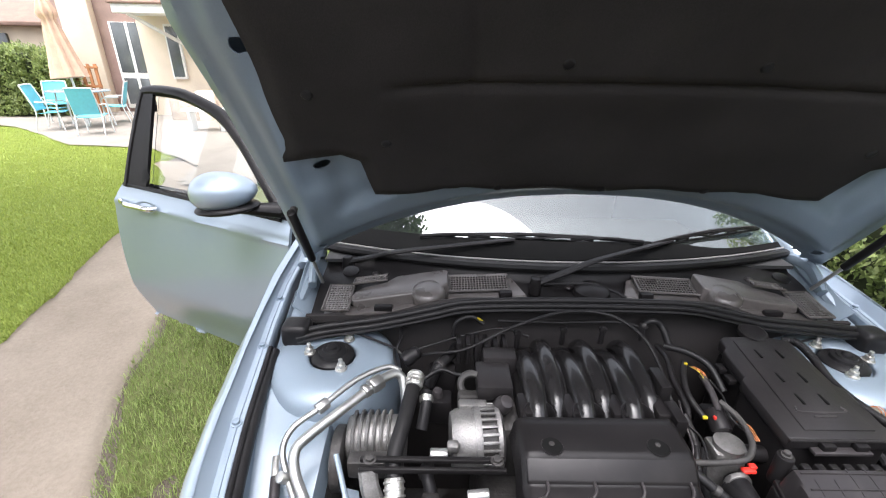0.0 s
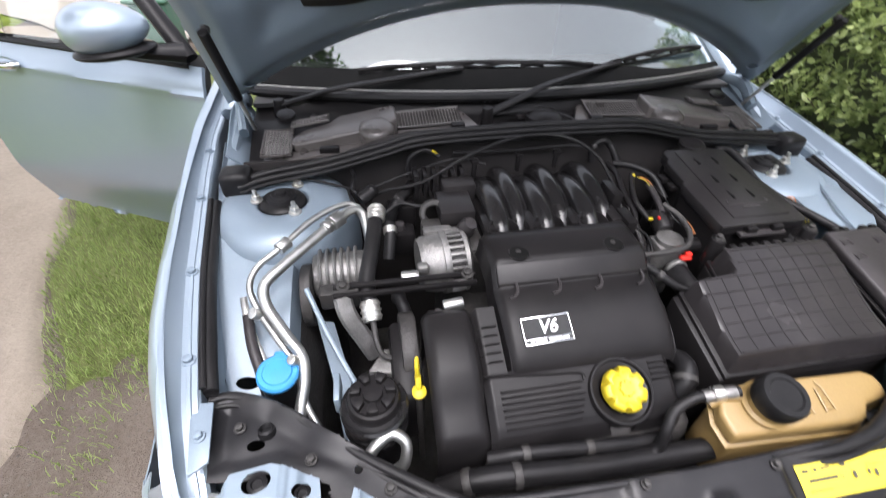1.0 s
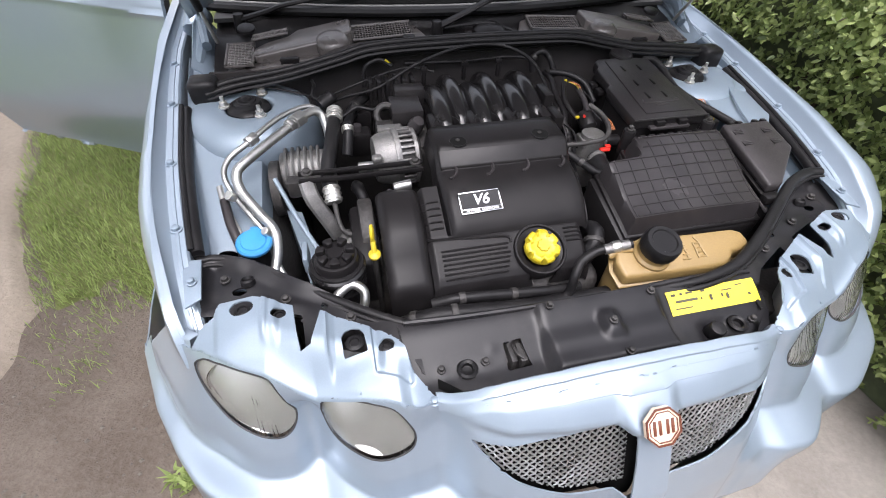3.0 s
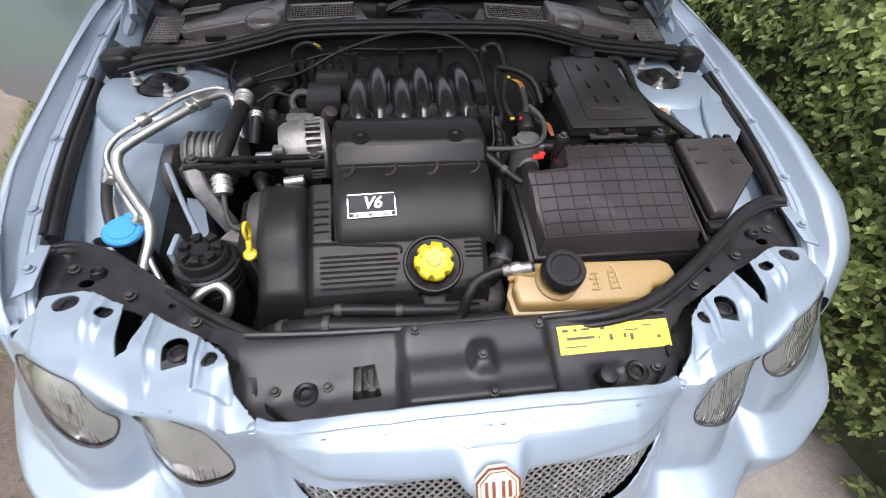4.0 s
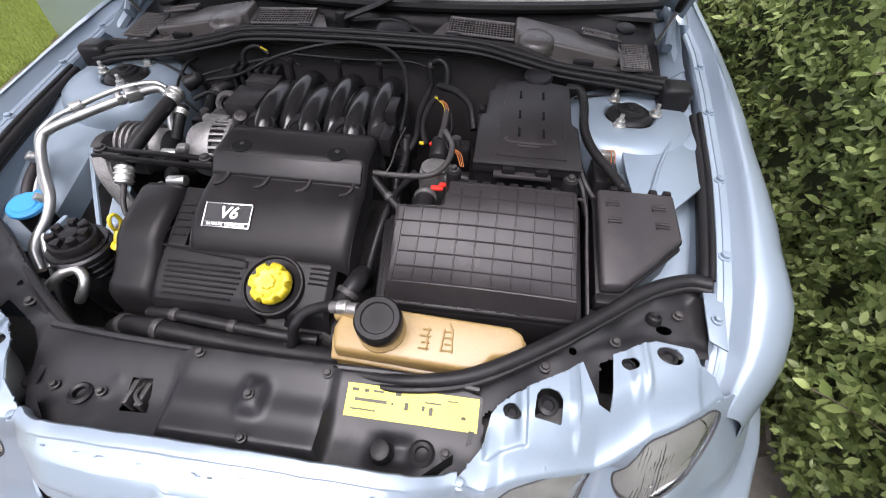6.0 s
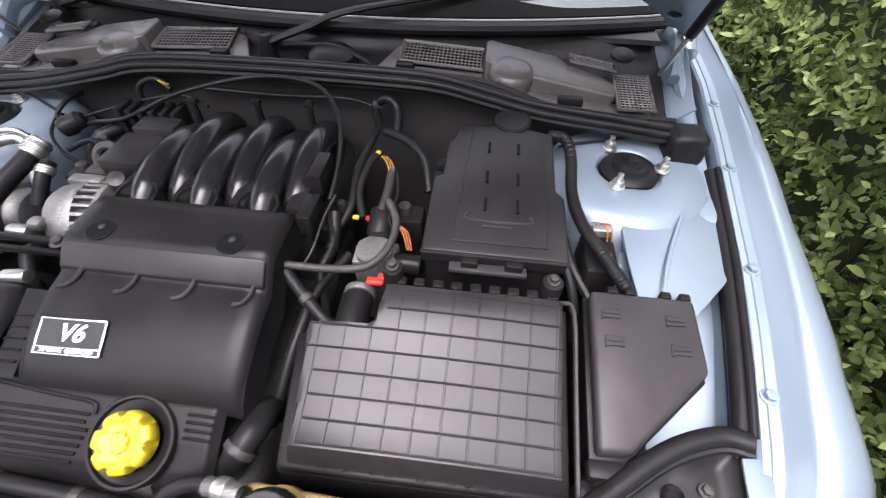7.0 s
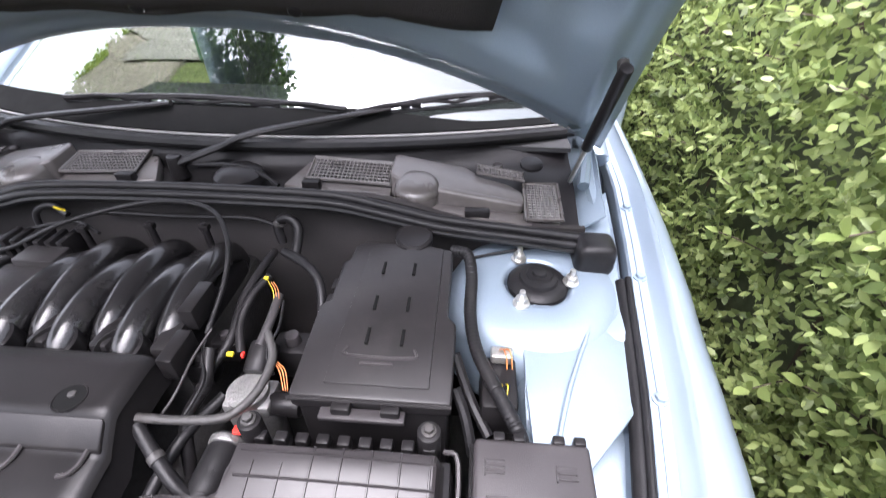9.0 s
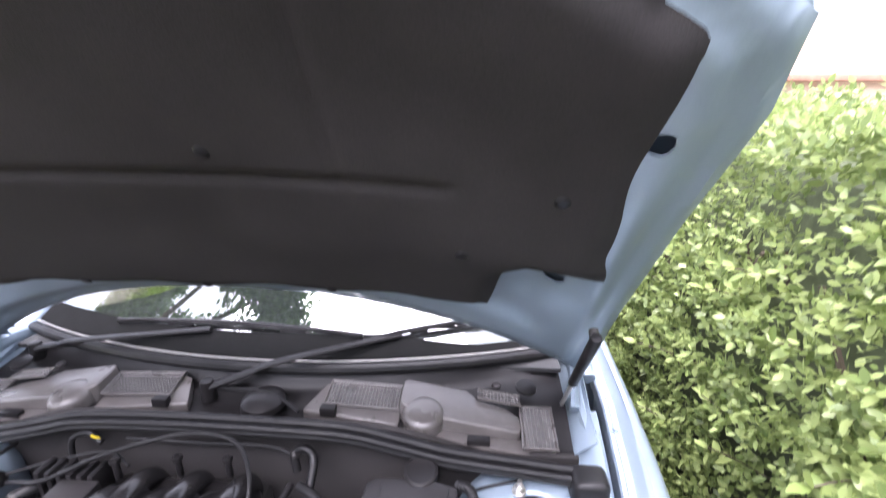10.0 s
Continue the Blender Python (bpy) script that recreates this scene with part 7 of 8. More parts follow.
def blades(name, pts, h, w, material, lab, cat, lean=0.5):
    """Many blades of grass as one mesh."""
    rng = np.random.default_rng(5)
    k = len(pts)
    a = rng.uniform(0, 2 * np.pi, k)
    hh = h * rng.uniform(0.5, 1.25, k)
    d = np.stack([np.cos(a), np.sin(a), np.zeros(k)], 1)
    s = np.stack([-np.sin(a), np.cos(a), np.zeros(k)], 1) * (w / 2)
    up = np.array([0, 0, 1.0])
    mid = pts + d * (hh * lean * 0.35)[:, None] + up * (hh * 0.6)[:, None]
    tip = pts + d * (hh * lean)[:, None] * rng.uniform(0.6, 1.6, k)[:, None] + up * (hh * 0.9)[:, None]
    v = np.stack([pts - s, pts + s, mid + s * 0.8, mid - s * 0.8, tip], 1).reshape(-1, 3)
    base = np.arange(k)[:, None] * 5
    f = [tuple(q) for q in (base + np.array([0, 1, 2, 3])).tolist()] + [tuple(q) for q in (base + np.array([3, 2, 4])).tolist()]
    return tagged(np_mesh(name, v, f, material), lab, cat, kind="stuff")


rng = np.random.default_rng(11)
pts = []
while len(pts) < 26000:
    y = rng.uniform(0.35, 3.4)
    l, r = EDGE_R(y) - 0.03, -0.70
    x = l + (r - l) * rng.uniform(0, 1) ** 0.9
    dens = 0.15 + 0.75 * smooth(-0.06, 0.10, verge_sd((x - EDGE_R(y)) / (-0.62 - EDGE_R(y)), y)) + 0.5 * noise.noise((x * 4.2, y * 4.2, 4)) - 0.35 * smooth(0.9, 0.5, y)
    if rng.uniform() < dens:
        pts.append((x, y, 0.008))
blades("verge_grass", np.array(pts), 0.034, 0.0035, GRASS, "short rough green grass on the verge", "grass")
pts = []
while len(pts) < 60000:
    q = rng.uniform(0, 1) ** 1.25
    y = 0.5 + 8.4 * rng.uniform() ** 1.3
    x = lawn_r(y) - 7.5 * q
    if x < -y - 1.2 or x > lawn_r(y):
        continue
    if y > PATIO_Y(x) - 0.03:
        continue
    pts.append((x, y, 0.015))
blades("lawn_grass", np.array(pts), 0.022, 0.007, LAWNG, "bright green mown lawn grass", "grass")
# weed and stones on the bare earth
for wx, wy in ((-0.93, 0.32), (-1.2, 0.1)):
    p = []
    for i in range(60):
        a = rng.uniform(0, 6.28)
        p.append((wx + 0.05 * math.cos(a) * rng.uniform(), wy + 0.05 * math.sin(a) * rng.uniform(), 0.0))
    blades("weed", np.array(p), 0.03, 0.012, GRASS, "small green weed on bare earth", "weed", 1.2)
v, f = [], []
for i in range(1500):
    x, y = rng.uniform(-1.6, -0.5), rng.uniform(-0.6, 1.4)
    if i > 1150:
        x, y = rng.uniform(0.5, 1.2), rng.uniform(-0.7, 0.3)
    s = 0.0015 + 0.007 * rng.uniform() ** 3
    z = uneven(x, y) - 0.018
    k = len(v)
    v += [(x - s, y, z), (x, y - s * 0.8, z), (x + s * 1.1, y, z), (x, y + s, z), (x + s * 0.1, y, z + s * 0.8)]
    f += [(k, k + 1, k + 4), (k + 1, k + 2, k + 4), (k + 2, k + 3, k + 4), (k + 3, k, k + 4)]
tagged(np_mesh("gravel", v, f, STONEM, flat=True), "loose small stones on the earth", "gravel", kind="stuff")


# ---- hedge ----
def leaf_cloud(name, centres, normals, size, material, parent, seed, per=7, shape=0.5):
    """Sprigs of pointed oval leaves in opposite pairs along short twigs, as one mesh."""
    rng = np.random.default_rng(seed)
    k = len(centres)
    ax = normals + rng.normal(0, 0.55, (k, 3)) + np.array([0, 0, 0.35])
    ax /= np.linalg.norm(ax, axis=1)[:, None]
    ref = rng.normal(0, 1, (k, 3))
    sd = np.cross(ax, ref)
    sd /= np.linalg.norm(sd, axis=1)[:, None]
    up = np.cross(sd, ax)
    V, n_l = [], 0
    for j in range(per):
        t = j / per
        sgn = 1 if j % 2 else -1
        turn = (j // 2) * 1.57 + rng.normal(0, 0.3, k)
        out = (np.cos(turn)[:, None] * sd + np.sin(turn)[:, None] * up) * sgn
        if j == per - 1:
            out = ax * 1.0 + rng.normal(0, 0.2, (k, 3))
        d = out + ax * 0.55 + rng.normal(0, 0.18, (k, 3))
        d /= np.linalg.norm(d, axis=1)[:, None]
        w = np.cross(d, ax + rng.normal(0, 0.25, (k, 3)))
        w /= np.linalg.norm(w, axis=1)[:, None] + 1e-9
        nn = np.cross(w, d)
        L = size * rng.uniform(0.65, 1.2, k)[:, None] * (1 - 0.35 * t)
        o = centres + ax * size * 2.0 * t
        W = L * shape * 0.5
        V.append(np.stack([o, o + d * L * 0.35 + w * W + nn * L * 0.06, o + d * L * 0.72 + w * W * 0.8 + nn * L * 0.05, o + d * L, o + d * L * 0.72 - w * W * 0.8 + nn * L * 0.05, o + d * L * 0.35 - w * W + nn * L * 0.06, o + d * L * 0.5 - nn * L * 0.02], 1).reshape(-1, 3))
        n_l += k
    v = np.concatenate(V)
    base = np.arange(n_l)[:, None] * 7
    f = []
    for q in ([0, 1, 6, 5], [1, 2, 3, 6], [6, 3, 4, 5]):
        f += (base + np.array(q)).tolist()
    return np_mesh(name, v, f, material, parent)


def hedge_x(y, z):
    """The face of the hedge towards the car."""
    return 1.07 + 0.06 * noise.noise((y * 1.7, z * 1.7, 9)) + 0.04 * noise.noise((y * 5, z * 5, 2)) + 0.10 * smooth(0.5, 0.0, z) + 0.10 * smooth(1.0, 1.42, z)


HTOP = lambda x, y: 1.45 + 0.07 * noise.noise((x * 2, y * 2, 4)) + 0.05 * noise.noise((x * 6, y * 6, 1)) + 0.03 * smooth(1.2, 2.2, y)
hedge = thing("hedge", (1.6, 2.2, 0), "tall dense green privet hedge beside the car", "hedge")
# closed sheet for the inner growth; its colour holds the hedge's shade
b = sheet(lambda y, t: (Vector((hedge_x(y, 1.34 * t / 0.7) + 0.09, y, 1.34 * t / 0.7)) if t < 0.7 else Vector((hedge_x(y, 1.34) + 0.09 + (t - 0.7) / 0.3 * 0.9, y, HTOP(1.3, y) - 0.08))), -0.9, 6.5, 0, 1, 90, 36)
part("inner_growth_shade", b, CORE, hedge, thick=0.02)
rng = np.random.default_rng(3)
C, N = [], []
while len(C) < 17000:
    y = -0.85 + 6.6 * rng.uniform() ** 1.45
    if rng.uniform() < 0.80:
        z = rng.uniform(0.03, 1.46)
        dens = 0.75 + 0.8 * noise.noise((y * 3.5, z * 3.5, 6)) - 0.35 * smooth(0.35, 0.0, z)
        if rng.uniform() > dens:
            continue
        C.append((hedge_x(y, z) + 0.05 - 0.09 * rng.uniform(), y, z))
        N.append((-1, 0, 0.25))
    else:
        x = 1.1 + 0.9 * rng.uniform() ** 1.3
        C.append((x, y, HTOP(x, y) - 0.05 + 0.08 * rng.uniform()))
        N.append((-0.2, 0, 1))
tagged(leaf_cloud("foliage", np.array(C), np.array(N, float), 0.031, HEDGEL, hedge, 8), "small glossy oval green leaves", kind="stuff")
for i in range(60):
    y = rng.uniform(-0.8, 3.5)
    x = 1.10 + 0.08 * rng.uniform()
    b = tube([(x + 0.12, y, 0.0), (x + 0.06, y + rng.uniform(-0.08, 0.08), 0.35), (x + 0.02, y + rng.uniform(-0.15, 0.15), 0.8), (x, y + rng.uniform(-0.2, 0.2), 1.18)], 0.006, 5, 3)
    part("stem", b, BARK, hedge)

# nearest leaves, one by one, in pairs along free shoots
LEAF1 = leaf_mat("shoot_leaf", (0.16, 0.22, 0.06), (0.42, 0.50, 0.18), 0.5, 0.4)
ln = LEAF1.node_tree
info = ln.nodes.new("ShaderNodeObjectInfo")
ln.links.new(info.outputs["Random"], [q for q in ln.nodes if q.type == "VALTORGB"][0].inputs["Fac"])
lb = bmesh.new()
rows_ = [[lb.verts.new((w * s_, t, 0.05 * abs(s_) * w * 4 - 0.10 * t * t)) for s_ in (-1, 0, 1)] for t, w in ((0.0, 0.02), (0.15, 0.16), (0.4, 0.27), (0.65, 0.24), (0.85, 0.13), (1.0, 0.015))]
for p, q in zip(rows_, rows_[1:]):
    for i in (0, 1):
        lb.faces.new((p[i], p[i + 1], q[i + 1], q[i]))
leaf_me = bpy.data.meshes.new("leaf")
lb.to_mesh(leaf_me)
lb.free()
leaf_me.materials.append(LEAF1)
for p in leaf_me.polygons:
    p.use_smooth = True
inv = Matrix.Translation(hedge.location).inverted()
for k in range(34):
    y, z = rng.uniform(0.05, 2.3), rng.uniform(0.55, 1.28)
    root = Vector((hedge_x(y, z) + 0.01, y, z))
    along = Vector((-0.9, rng.uniform(-0.7, 0.7), rng.uniform(0.0, 0.8))).normalized()
    size = rng.uniform(0.10, 0.15)
    part("shoot", tube([root - along * 0.05, root + along * size * 0.5 + Vector((0, 0, 0.006)), root + along * size], 0.0014, 5, 3), BARK, hedge)
    a = along.cross(Vector((0, 0, 1))).normalized()
    c = along.cross(a)
    for j in range(8):
        side_v = (a if (j // 2) % 2 == 0 else c) * (1 if j % 2 else -1)
        d = (side_v + along * 0.7 + Vector((0, 0, 0.25))).normalized() if j < 7 else along
        up_v = (along + Vector((-0.4, 0, 0.8))).normalized()
        e1 = d.cross(up_v).normalized()
        e3 = e1.cross(d)
        L = rng.uniform(0.026, 0.042)
        m = Matrix(((e1.x * L, d.x * L, e3.x * L, 0), (e1.y * L, d.y * L, e3.y * L, 0), (e1.z * L, d.z * L, e3.z * L, 0), (0, 0, 0, 1)))
        ob = new("leaf", leaf_me)
        ob.parent = hedge
        ob.matrix_parent_inverse = inv
        ob.matrix_basis = Matrix.Translation(root + along * size * (0.35 + 0.65 * (j // 2) / 3)) @ m

# ---- unseen screen added on the near side, shading bonnet and nose from low sky ----
b = sheet(lambda x, t: Vector((x, -7.5 - 1.2 * noise.noise((x * 0.4, t * 2, 3)) - 0.8 * t, 4.2 * t * (1 + 0.25 * noise.noise((x * 0.7, 1, 6))))), -15, 15, 0, 1, 90, 14)
tagged(part("backdrop", b, CORE, None, smooth=80, thick=0.3), "unseen dark green screen added to hold back low sky light", "backdrop", kind="structure")

# ---- tree over the car, mirrored in the glass ----
tree = thing("tree", (-4.6, 0.6, 0), "broad leafy tree overhanging the path", "tree")
b = tube([(-4.6, 0.6, 0), (-4.5, 0.65, 1.5), (-4.3, 0.8, 3.0), (-4.0, 1.0, 4.6)], lambda t: 0.20 - 0.09 * t, 14, 6)
for e in ((-2.2, 1.8, 5.9), (-5.6, -0.6, 6.2), (-3.4, 3.0, 6.0), (-3.0, -0.6, 6.2), (-1.5, 0.6, 6.3), (-5.5, 2.4, 5.8)):
    tube([(-4.2, 0.9, 3.4), ((-4.2 + e[0]) / 2, (0.9 + e[1]) / 2, 4.9), e], lambda t: 0.08 - 0.055 * t, 8, 6, bm=b)
part("trunk", b, BARK, tree)
C, N = [], []
while len(C) < 11000:
    d = rng.normal(0, 1, 3)
    d /= np.linalg.norm(d)
    r = rng.uniform(0.45, 1.0) ** 0.5
    p = np.array([-5.3, 0.9, 6.1]) + d * r * np.array([3.8, 3.4, 1.6])
    if noise.noise((p[0] * 0.9, p[1] * 0.9, p[2] * 0.9)) + rng.uniform(-0.15, 0.15) < -0.02 or p[2] < 4.7:
        continue
    C.append(p)
    N.append(d)
tagged(leaf_cloud("crown", np.array(C), np.array(N), 0.15, TREEL, tree, 4, 6, 0.6), "dark green leaves with gaps of sky", kind="stuff")

# ---- garden furniture and house ----
RENDER = mat("cream_render", (0.68, 0.58, 0.46), 0.9, 0, 0.08, 2, 0.3, 40)
PEBBLE = mat("pink_brown_pebbledash", (0.30, 0.205, 0.175), 0.95, 0, 0.15, 5, 0.8, 60)
FRAMEW = mat("white_window_frame", (0.72, 0.71, 0.68), 0.5, 0, 0.05, 10, 0.0)
PANEG = mat("window_pane", (0.10, 0.11, 0.115), 0.08, 0, 0.3, 2, 0.0)
SLING = mat("turquoise_sling", (0.13, 0.47, 0.58), 0.7, 0, 0.06, 20, 0.2, 300)
WHITEM = mat("white_tube", (0.70, 0.72, 0.71), 0.4, 0.1, 0.05, 20, 0.0)
PARASOL = mat("beige_parasol", (0.52, 0.36, 0.26), 0.85, 0, 0.12, 8, 0.2, 200)
TEAK = mat("orange_brown_wood", (0.33, 0.135, 0.05), 0.7, 0, 0.2, 12, 0.3, 80)
ROOFT = mat("roof_tile", (0.30, 0.165, 0.115), 0.85, 0, 0.2, 6, 0.3, 60)
ROOFB = mat("brown_roof", (0.20, 0.13, 0.10), 0.9, 0, 0.2, 4, 0.3, 40)
STONE = mat("garden_wall_stone", (0.44, 0.35, 0.27), 0.95, 0, 0.25, 9, 0.6, 50)
GREENP = mat("green_plastic", (0.07, 0.16, 0.11), 0.5, 0, 0.1, 10, 0.0)

b = sheet(lambda x, y: Vector((x, y, 0.030 + 0.2 * uneven(x, y))), -13.0, -2.2, 4.9, 11.6, 90, 60, lambda x, y: (y - PATIO_Y(x) - 0.12 * noise.noise((x * 1.3, 0, 8))) * 0.75)
tagged(part("patio", b, SLABM, None, smooth=80), "pale concrete patio in front of the house", "patio", kind="structure")


def garden_chair():
    c = thing("garden_chair", (0, 0, 0), "white tubular garden chair with turquoise sling", "chair", "chairs round the patio table")
    for sx in (-0.25, 0.25):
        part("leg", tube([(sx, -0.26, 0.0), (sx, -0.22, 0.40), (sx, -0.20, 0.60), (sx, 0.16, 0.63)], 0.014, 8, 4), WHITEM, c)
        part("leg", tube([(sx, 0.30, 0.0), (sx, 0.20, 0.40), (sx, 0.24, 0.62), (sx * 0.95, 0.36, 0.98)], 0.014, 8, 4), WHITEM, c)
    part("seat", sheet(lambda x, y: Vector((x, y, 0.42 - 0.03 * math.cos(x * 6) - 0.06 * (y + 0.2))), -0.235, 0.235, -0.23, 0.20, 8, 8), SLING, c, thick=0.01)
    part("backrest", sheet(lambda x, z: Vector((x, 0.20 + 0.28 * (z - 0.42) + 0.02 * math.cos(x * 6), z)), -0.235, 0.235, 0.44, 0.98, 8, 8), SLING, c, "turquoise sling backrest", thick=0.01)
    part("top_rail", tube([(-0.24, 0.36, 0.98), (0, 0.375, 0.99), (0.24, 0.36, 0.98)], 0.014, 8, 3), WHITEM, c)
    return c


first = garden_chair()
TX, TY = -7.45, 9.0
first.matrix_basis = pose(-6.72, 8.22, 0.03, 0, 0, 198) @ Matrix.Diagonal((0.82, 0.82, 0.82, 1))
copy_thing(first, pose(-7.75, 8.60, 0.03, 0, 0, 105))
copy_thing(first, pose(-8.25, 9.35, 0.03, 0, 0, 30))
copy_thing(first, pose(-7.35, 9.75, 0.03, 0, 0, -65))
tab = thing("patio_table", (TX, TY, 0.02), "round glass-topped patio table with a pale frame", "table")
part("tabletop", cyl((TX, TY, 0.70), (TX, TY, 0.72), 0.52, None, 40, 0.004), mat("table_glass", (0.28, 0.36, 0.40), 0.15, 0, 0.1, 5, 0.0), tab)
for a in range(4):
    ca, sa = math.cos(a * 1.571 + 0.6), math.sin(a * 1.571 + 0.6)
    part("leg", tube([(TX + 0.45 * ca, TY + 0.45 * sa, 0.02), (TX + 0.36 * ca, TY + 0.36 * sa, 0.70)], 0.015, 8, 2), WHITEM, tab)
um = thing("parasol", (TX, TY, 0.02), "closed beige parasol standing in the table", "parasol")
part("pole", cyl((TX, TY, 0.02), (TX - 0.25, TY + 0.1, 2.45), 0.02, None, 12), WHITEM, um)
q = Matrix.Translation((TX, TY, 0)) @ pose(0, 0, 0, -2, -6, 0)
part("canopy", lathe([(0.27, 0.95), (0.24, 1.10), (0.17, 1.50), (0.13, 1.80), (0.10, 1.95), (0.13, 2.0), (0.15, 2.08), (0.10, 2.25), (0.02, 2.45)], q, 64, wave=lambda a, h: 1 + 0.16 * math.sin(8 * a + 2 * h)), PARASOL, um, "folded beige fabric")
br = thing("wooden_trellis", (-8.2, 10.8, 0.02), "orange-brown wooden trellis leaning by the wall", "trellis")
for i in range(5):
    part("lath", box((-8.95 + 0.16 * i, 10.72, 0.02), (-8.88 + 0.16 * i, 10.75, 1.15), 0.005), TEAK, br)
for z in (0.25, 0.65, 1.05):
    part("cross_lath", box((-8.98, 10.70, z), (-8.2, 10.72, z + 0.05), 0.005), TEAK, br)
sh = thing("shrub", (-8.9, 10.5, 0), "rounded green shrub against the house wall", "shrub")
C = rng.normal(0, 1, (500, 3))
C = C / np.linalg.norm(C, axis=1)[:, None] * rng.uniform(0.6, 1, (500, 1)) * np.array([0.55, 0.4, 0.75]) + np.array([-9.1, 10.6, 0.7])
tagged(leaf_cloud("foliage", C, np.tile([0, -0.5, 0.5], (500, 1)), 0.10, HEDGEL, sh, 12), "green leaves", kind="stuff")
gh = thing("garden_hedge", (-11.2, 10.6, 0), "clipped green garden hedge behind the patio", "hedge")
part("inner_growth_shade", box((-16.0, 10.3, 0), (-9.45, 11.4, 1.35), 0.1, seg=3), CORE, gh)
n_h = 4500
C = np.stack([rng.uniform(-16.0, -9.4, n_h), rng.uniform(10.18, 10.32, n_h), rng.uniform(0.02, 1.42, n_h)], 1)
top = rng.uniform(size=n_h) < 0.25
C[top, 1], C[top, 2] = rng.uniform(10.2, 11.4, top.sum()), rng.uniform(1.32, 1.45, top.sum())
tagged(leaf_cloud("foliage", C, np.tile([0, -1.0, 0.4], (n_h, 1)), 0.085, HEDGEL, gh, 21), "dense clipped leaves", kind="stuff")

house = thing("house", (-6.5, 12.5, 0), "two-tone cream and pink-brown rendered house", "house")
HY0 = 11.5
part("wall", box((-9.75, HY0, 0), (-2.0, HY0 + 5, 5.2), 0.02), PEBBLE, house, "pink-brown pebbledash wall")
part("pier", box((-9.22, HY0 - 0.18, 0), (-8.50, HY0 + 0.01, 5.2), 0.02), RENDER, house, "cream rendered pier")
part("bay_wall", box((-7.25, HY0 - 0.55, 0), (-2.2, HY0 + 0.01, 5.2), 0.02), RENDER, house, "cream rendered wall")
dr = part("patio_door", box((-8.22, HY0 - 0.06, 0.12), (-7.40, HY0 + 0.02, 2.05), 0.01), FRAMEW, house, "white glazed patio door")
for x0, x1_ in ((-8.16, -7.85), (-7.77, -7.46)):
    part("pane", box((x0, HY0 - 0.07, 0.95), (x1_, HY0 - 0.055, 2.04), 0.003), PANEG, dr)
    part("pane", box((x0, HY0 - 0.07, 0.22), (x1_, HY0 - 0.055, 0.82), 0.003), PANEG, dr)
wi = part("window", box((-9.66, HY0 - 0.06, 1.05), (-9.26, HY0 + 0.02, 1.90), 0.01), FRAMEW, house)
part("pane", box((-9.62, HY0 - 0.07, 1.10), (-9.30, HY0 - 0.055, 1.85), 0.003), PANEG, wi)
wi = part("window", box((-6.62, HY0 - 0.62, 0.85), (-6.30, HY0 - 0.54, 2.0), 0.01), FRAMEW, house)
part("pane", box((-6.58, HY0 - 0.63, 0.90), (-6.34, HY0 - 0.61, 1.95), 0.003), PANEG, wi)
cp = part("porch_roof", prism([(-7.15, HY0 - 1.4), (-5.0, HY0 - 1.4), (-5.0, HY0 + 0.1), (-7.15, HY0 + 0.1)], 2.15, 2.32, 0.01), FRAMEW, house, "pale porch roof")
part("tiles", prism([(-7.2, HY0 - 1.45), (-4.95, HY0 - 1.45), (-4.95, HY0 + 0.1), (-7.2, HY0 + 0.1)], 2.32, lambda x, y: 2.36 + 0.45 * (y - HY0 + 1.45), 0.01), ROOFB, cp)
part("brace", tube([(-6.9, HY0 - 1.3, 2.15), (-6.2, HY0 - 0.5, 1.55)], 0.04, 8, 2), FRAMEW, cp)
part("roof", prism([(-9.8, HY0 - 0.6), (-1.8, HY0 - 0.6), (-1.8, HY0 + 5.4), (-9.8, HY0 + 5.4)], 5.2, lambda x, y: 5.3 + 0.6 * (y - HY0 + 0.6) if y < HY0 + 2 else 5.4, 0.01), ROOFB, house)
out = thing("outbuilding", (-13.5, 15, 0), "low pale outbuilding with a brown roof", "building")
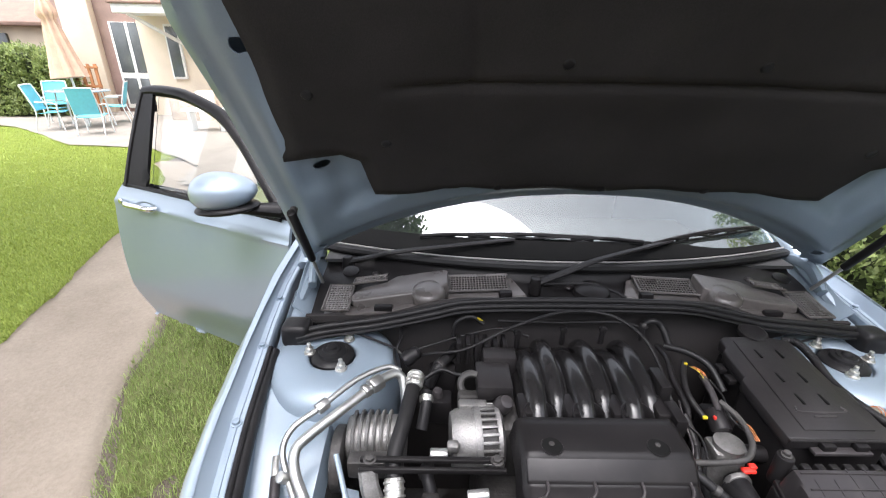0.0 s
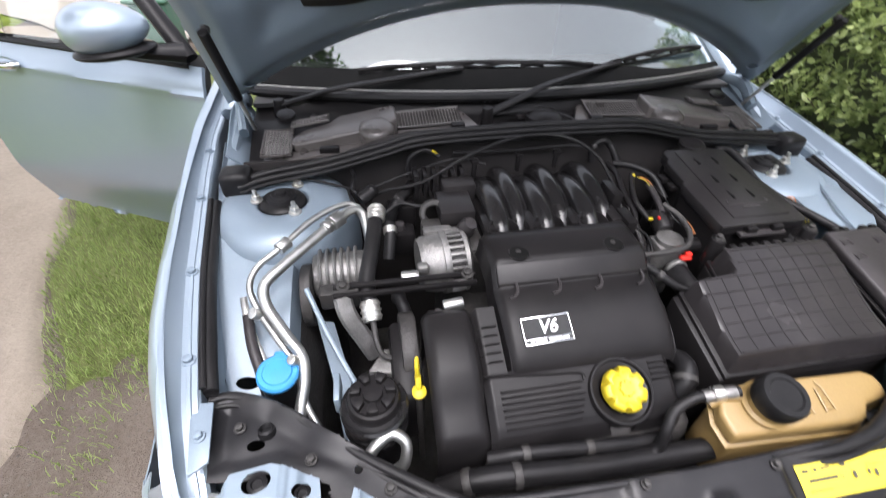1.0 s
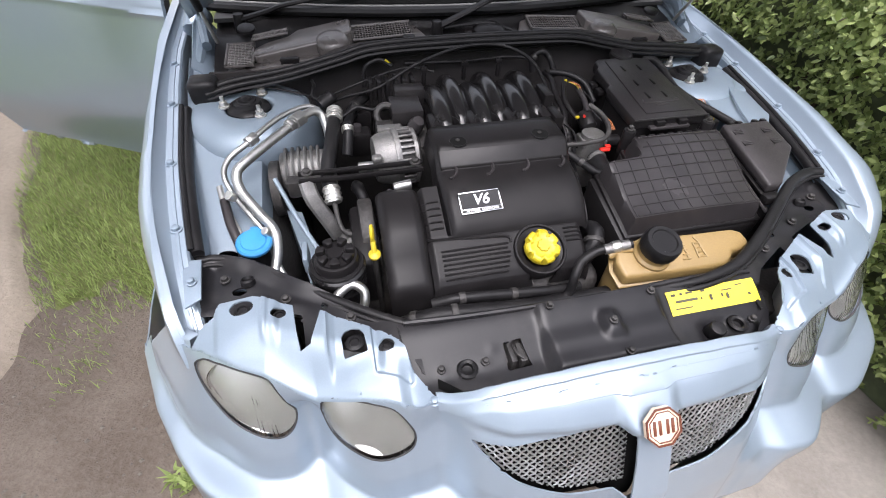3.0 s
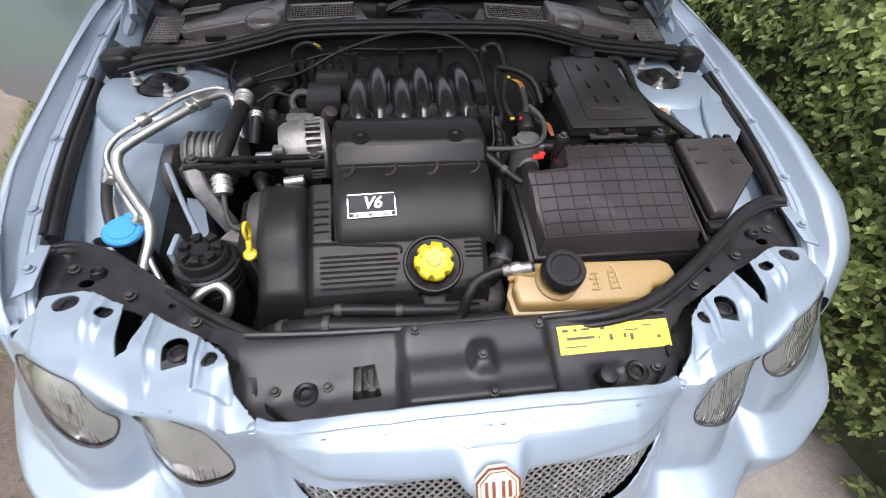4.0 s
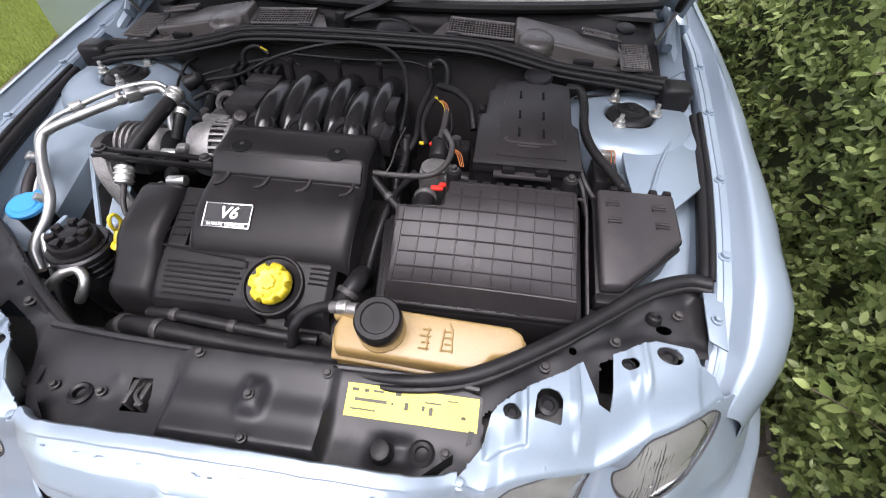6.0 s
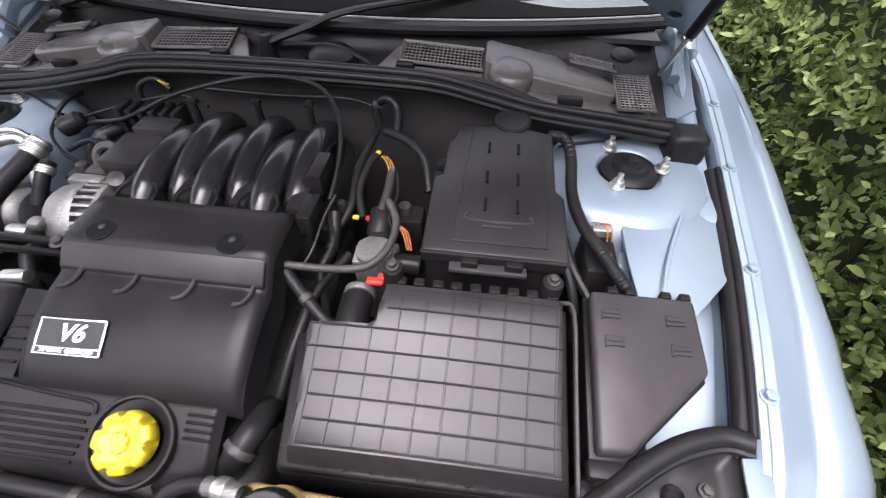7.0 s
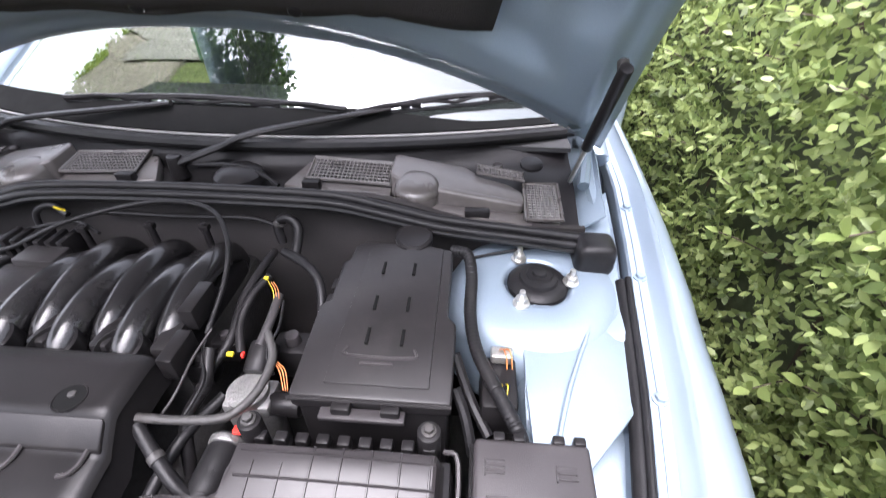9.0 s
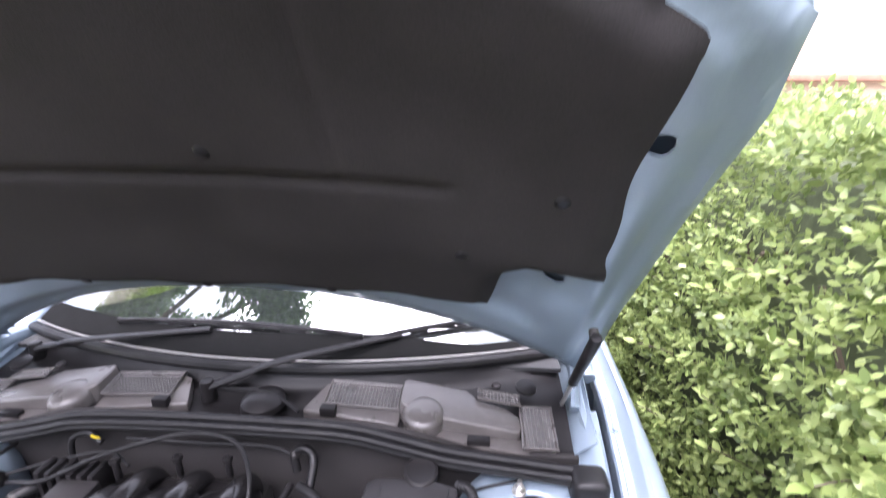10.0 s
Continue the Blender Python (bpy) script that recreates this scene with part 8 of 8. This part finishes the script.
part("wall", box((-18.5, 14.5, 0), (-12.0, 18, 2.1), 0.02), RENDER, out)
part("roof", prism([(-18.9, 14.1), (-11.6, 14.1), (-11.6, 18), (-18.9, 18)], 2.05, lambda x, y: 2.15 + 0.35 * (y - 14.1), 0.01), ROOFB, out)
for i in range(4):
    w = part("window", box((-16.6 + i * 0.9, 14.42, 0.9), (-16.1 + i * 0.9, 14.5, 1.85), 0.01), PANEG, out)
low = thing("low_wall", (-5.4, 10.2, 0), "low stone garden wall with white coping blocks", "wall")
part("wall", box((-6.4, 10.1, 0), (-3.2, 10.35, 0.62), 0.03), STONE, low)
part("block", box((-5.75, 10.04, 0), (-5.35, 10.4, 0.66), 0.02), RENDER, low)
bn = thing("garden_bench", (-4.75, 8.7, 0.02), "small white garden bench on the patio", "bench")
part("seat", box((-5.3, 8.6, 0.40), (-4.5, 8.9, 0.45), 0.01), WHITEM, bn)
for x in (-5.2, -4.6):
    part("leg", box((x - 0.03, 8.65, 0.02), (x + 0.03, 8.85, 0.40), 0.006), WHITEM, bn)
bi = thing("green_bin", (-2.3, 5.1, 0.02), "small green plastic bin beside the patio", "bin")
part("body", prism([(-2.50, 4.95), (-2.16, 4.95), (-2.16, 5.28), (-2.50, 5.28)], 0.02, 0.44, 0.03, seg=3), GREENP, bi)
part("lid", prism([(-2.52, 4.93), (-2.14, 4.93), (-2.14, 5.30), (-2.52, 5.30)], 0.44, 0.48, 0.015, seg=3), GREENP, bi)
ho = thing("neighbour_house", (14, 16, 0), "neighbouring house with an orange tiled roof", "house")
part("wall", box((6.5, 13, 0), (16, 19, 2.2), 0.02), RENDER, ho)
roof_z = lambda x, y: 2.20 + 0.55 * (3.5 - abs(y - 16.0))
part("roof", prism([(6.0, 12.5), (16.5, 12.5), (16.5, 16.0), (6.0, 16.0)], 2.05, roof_z, 0.01), ROOFT, ho, "orange tiled roof")
part("rear_roof", prism([(6.0, 16.004), (16.5, 16.004), (16.5, 19.5), (6.0, 19.5)], 2.05, roof_z, 0.01), ROOFT, ho)
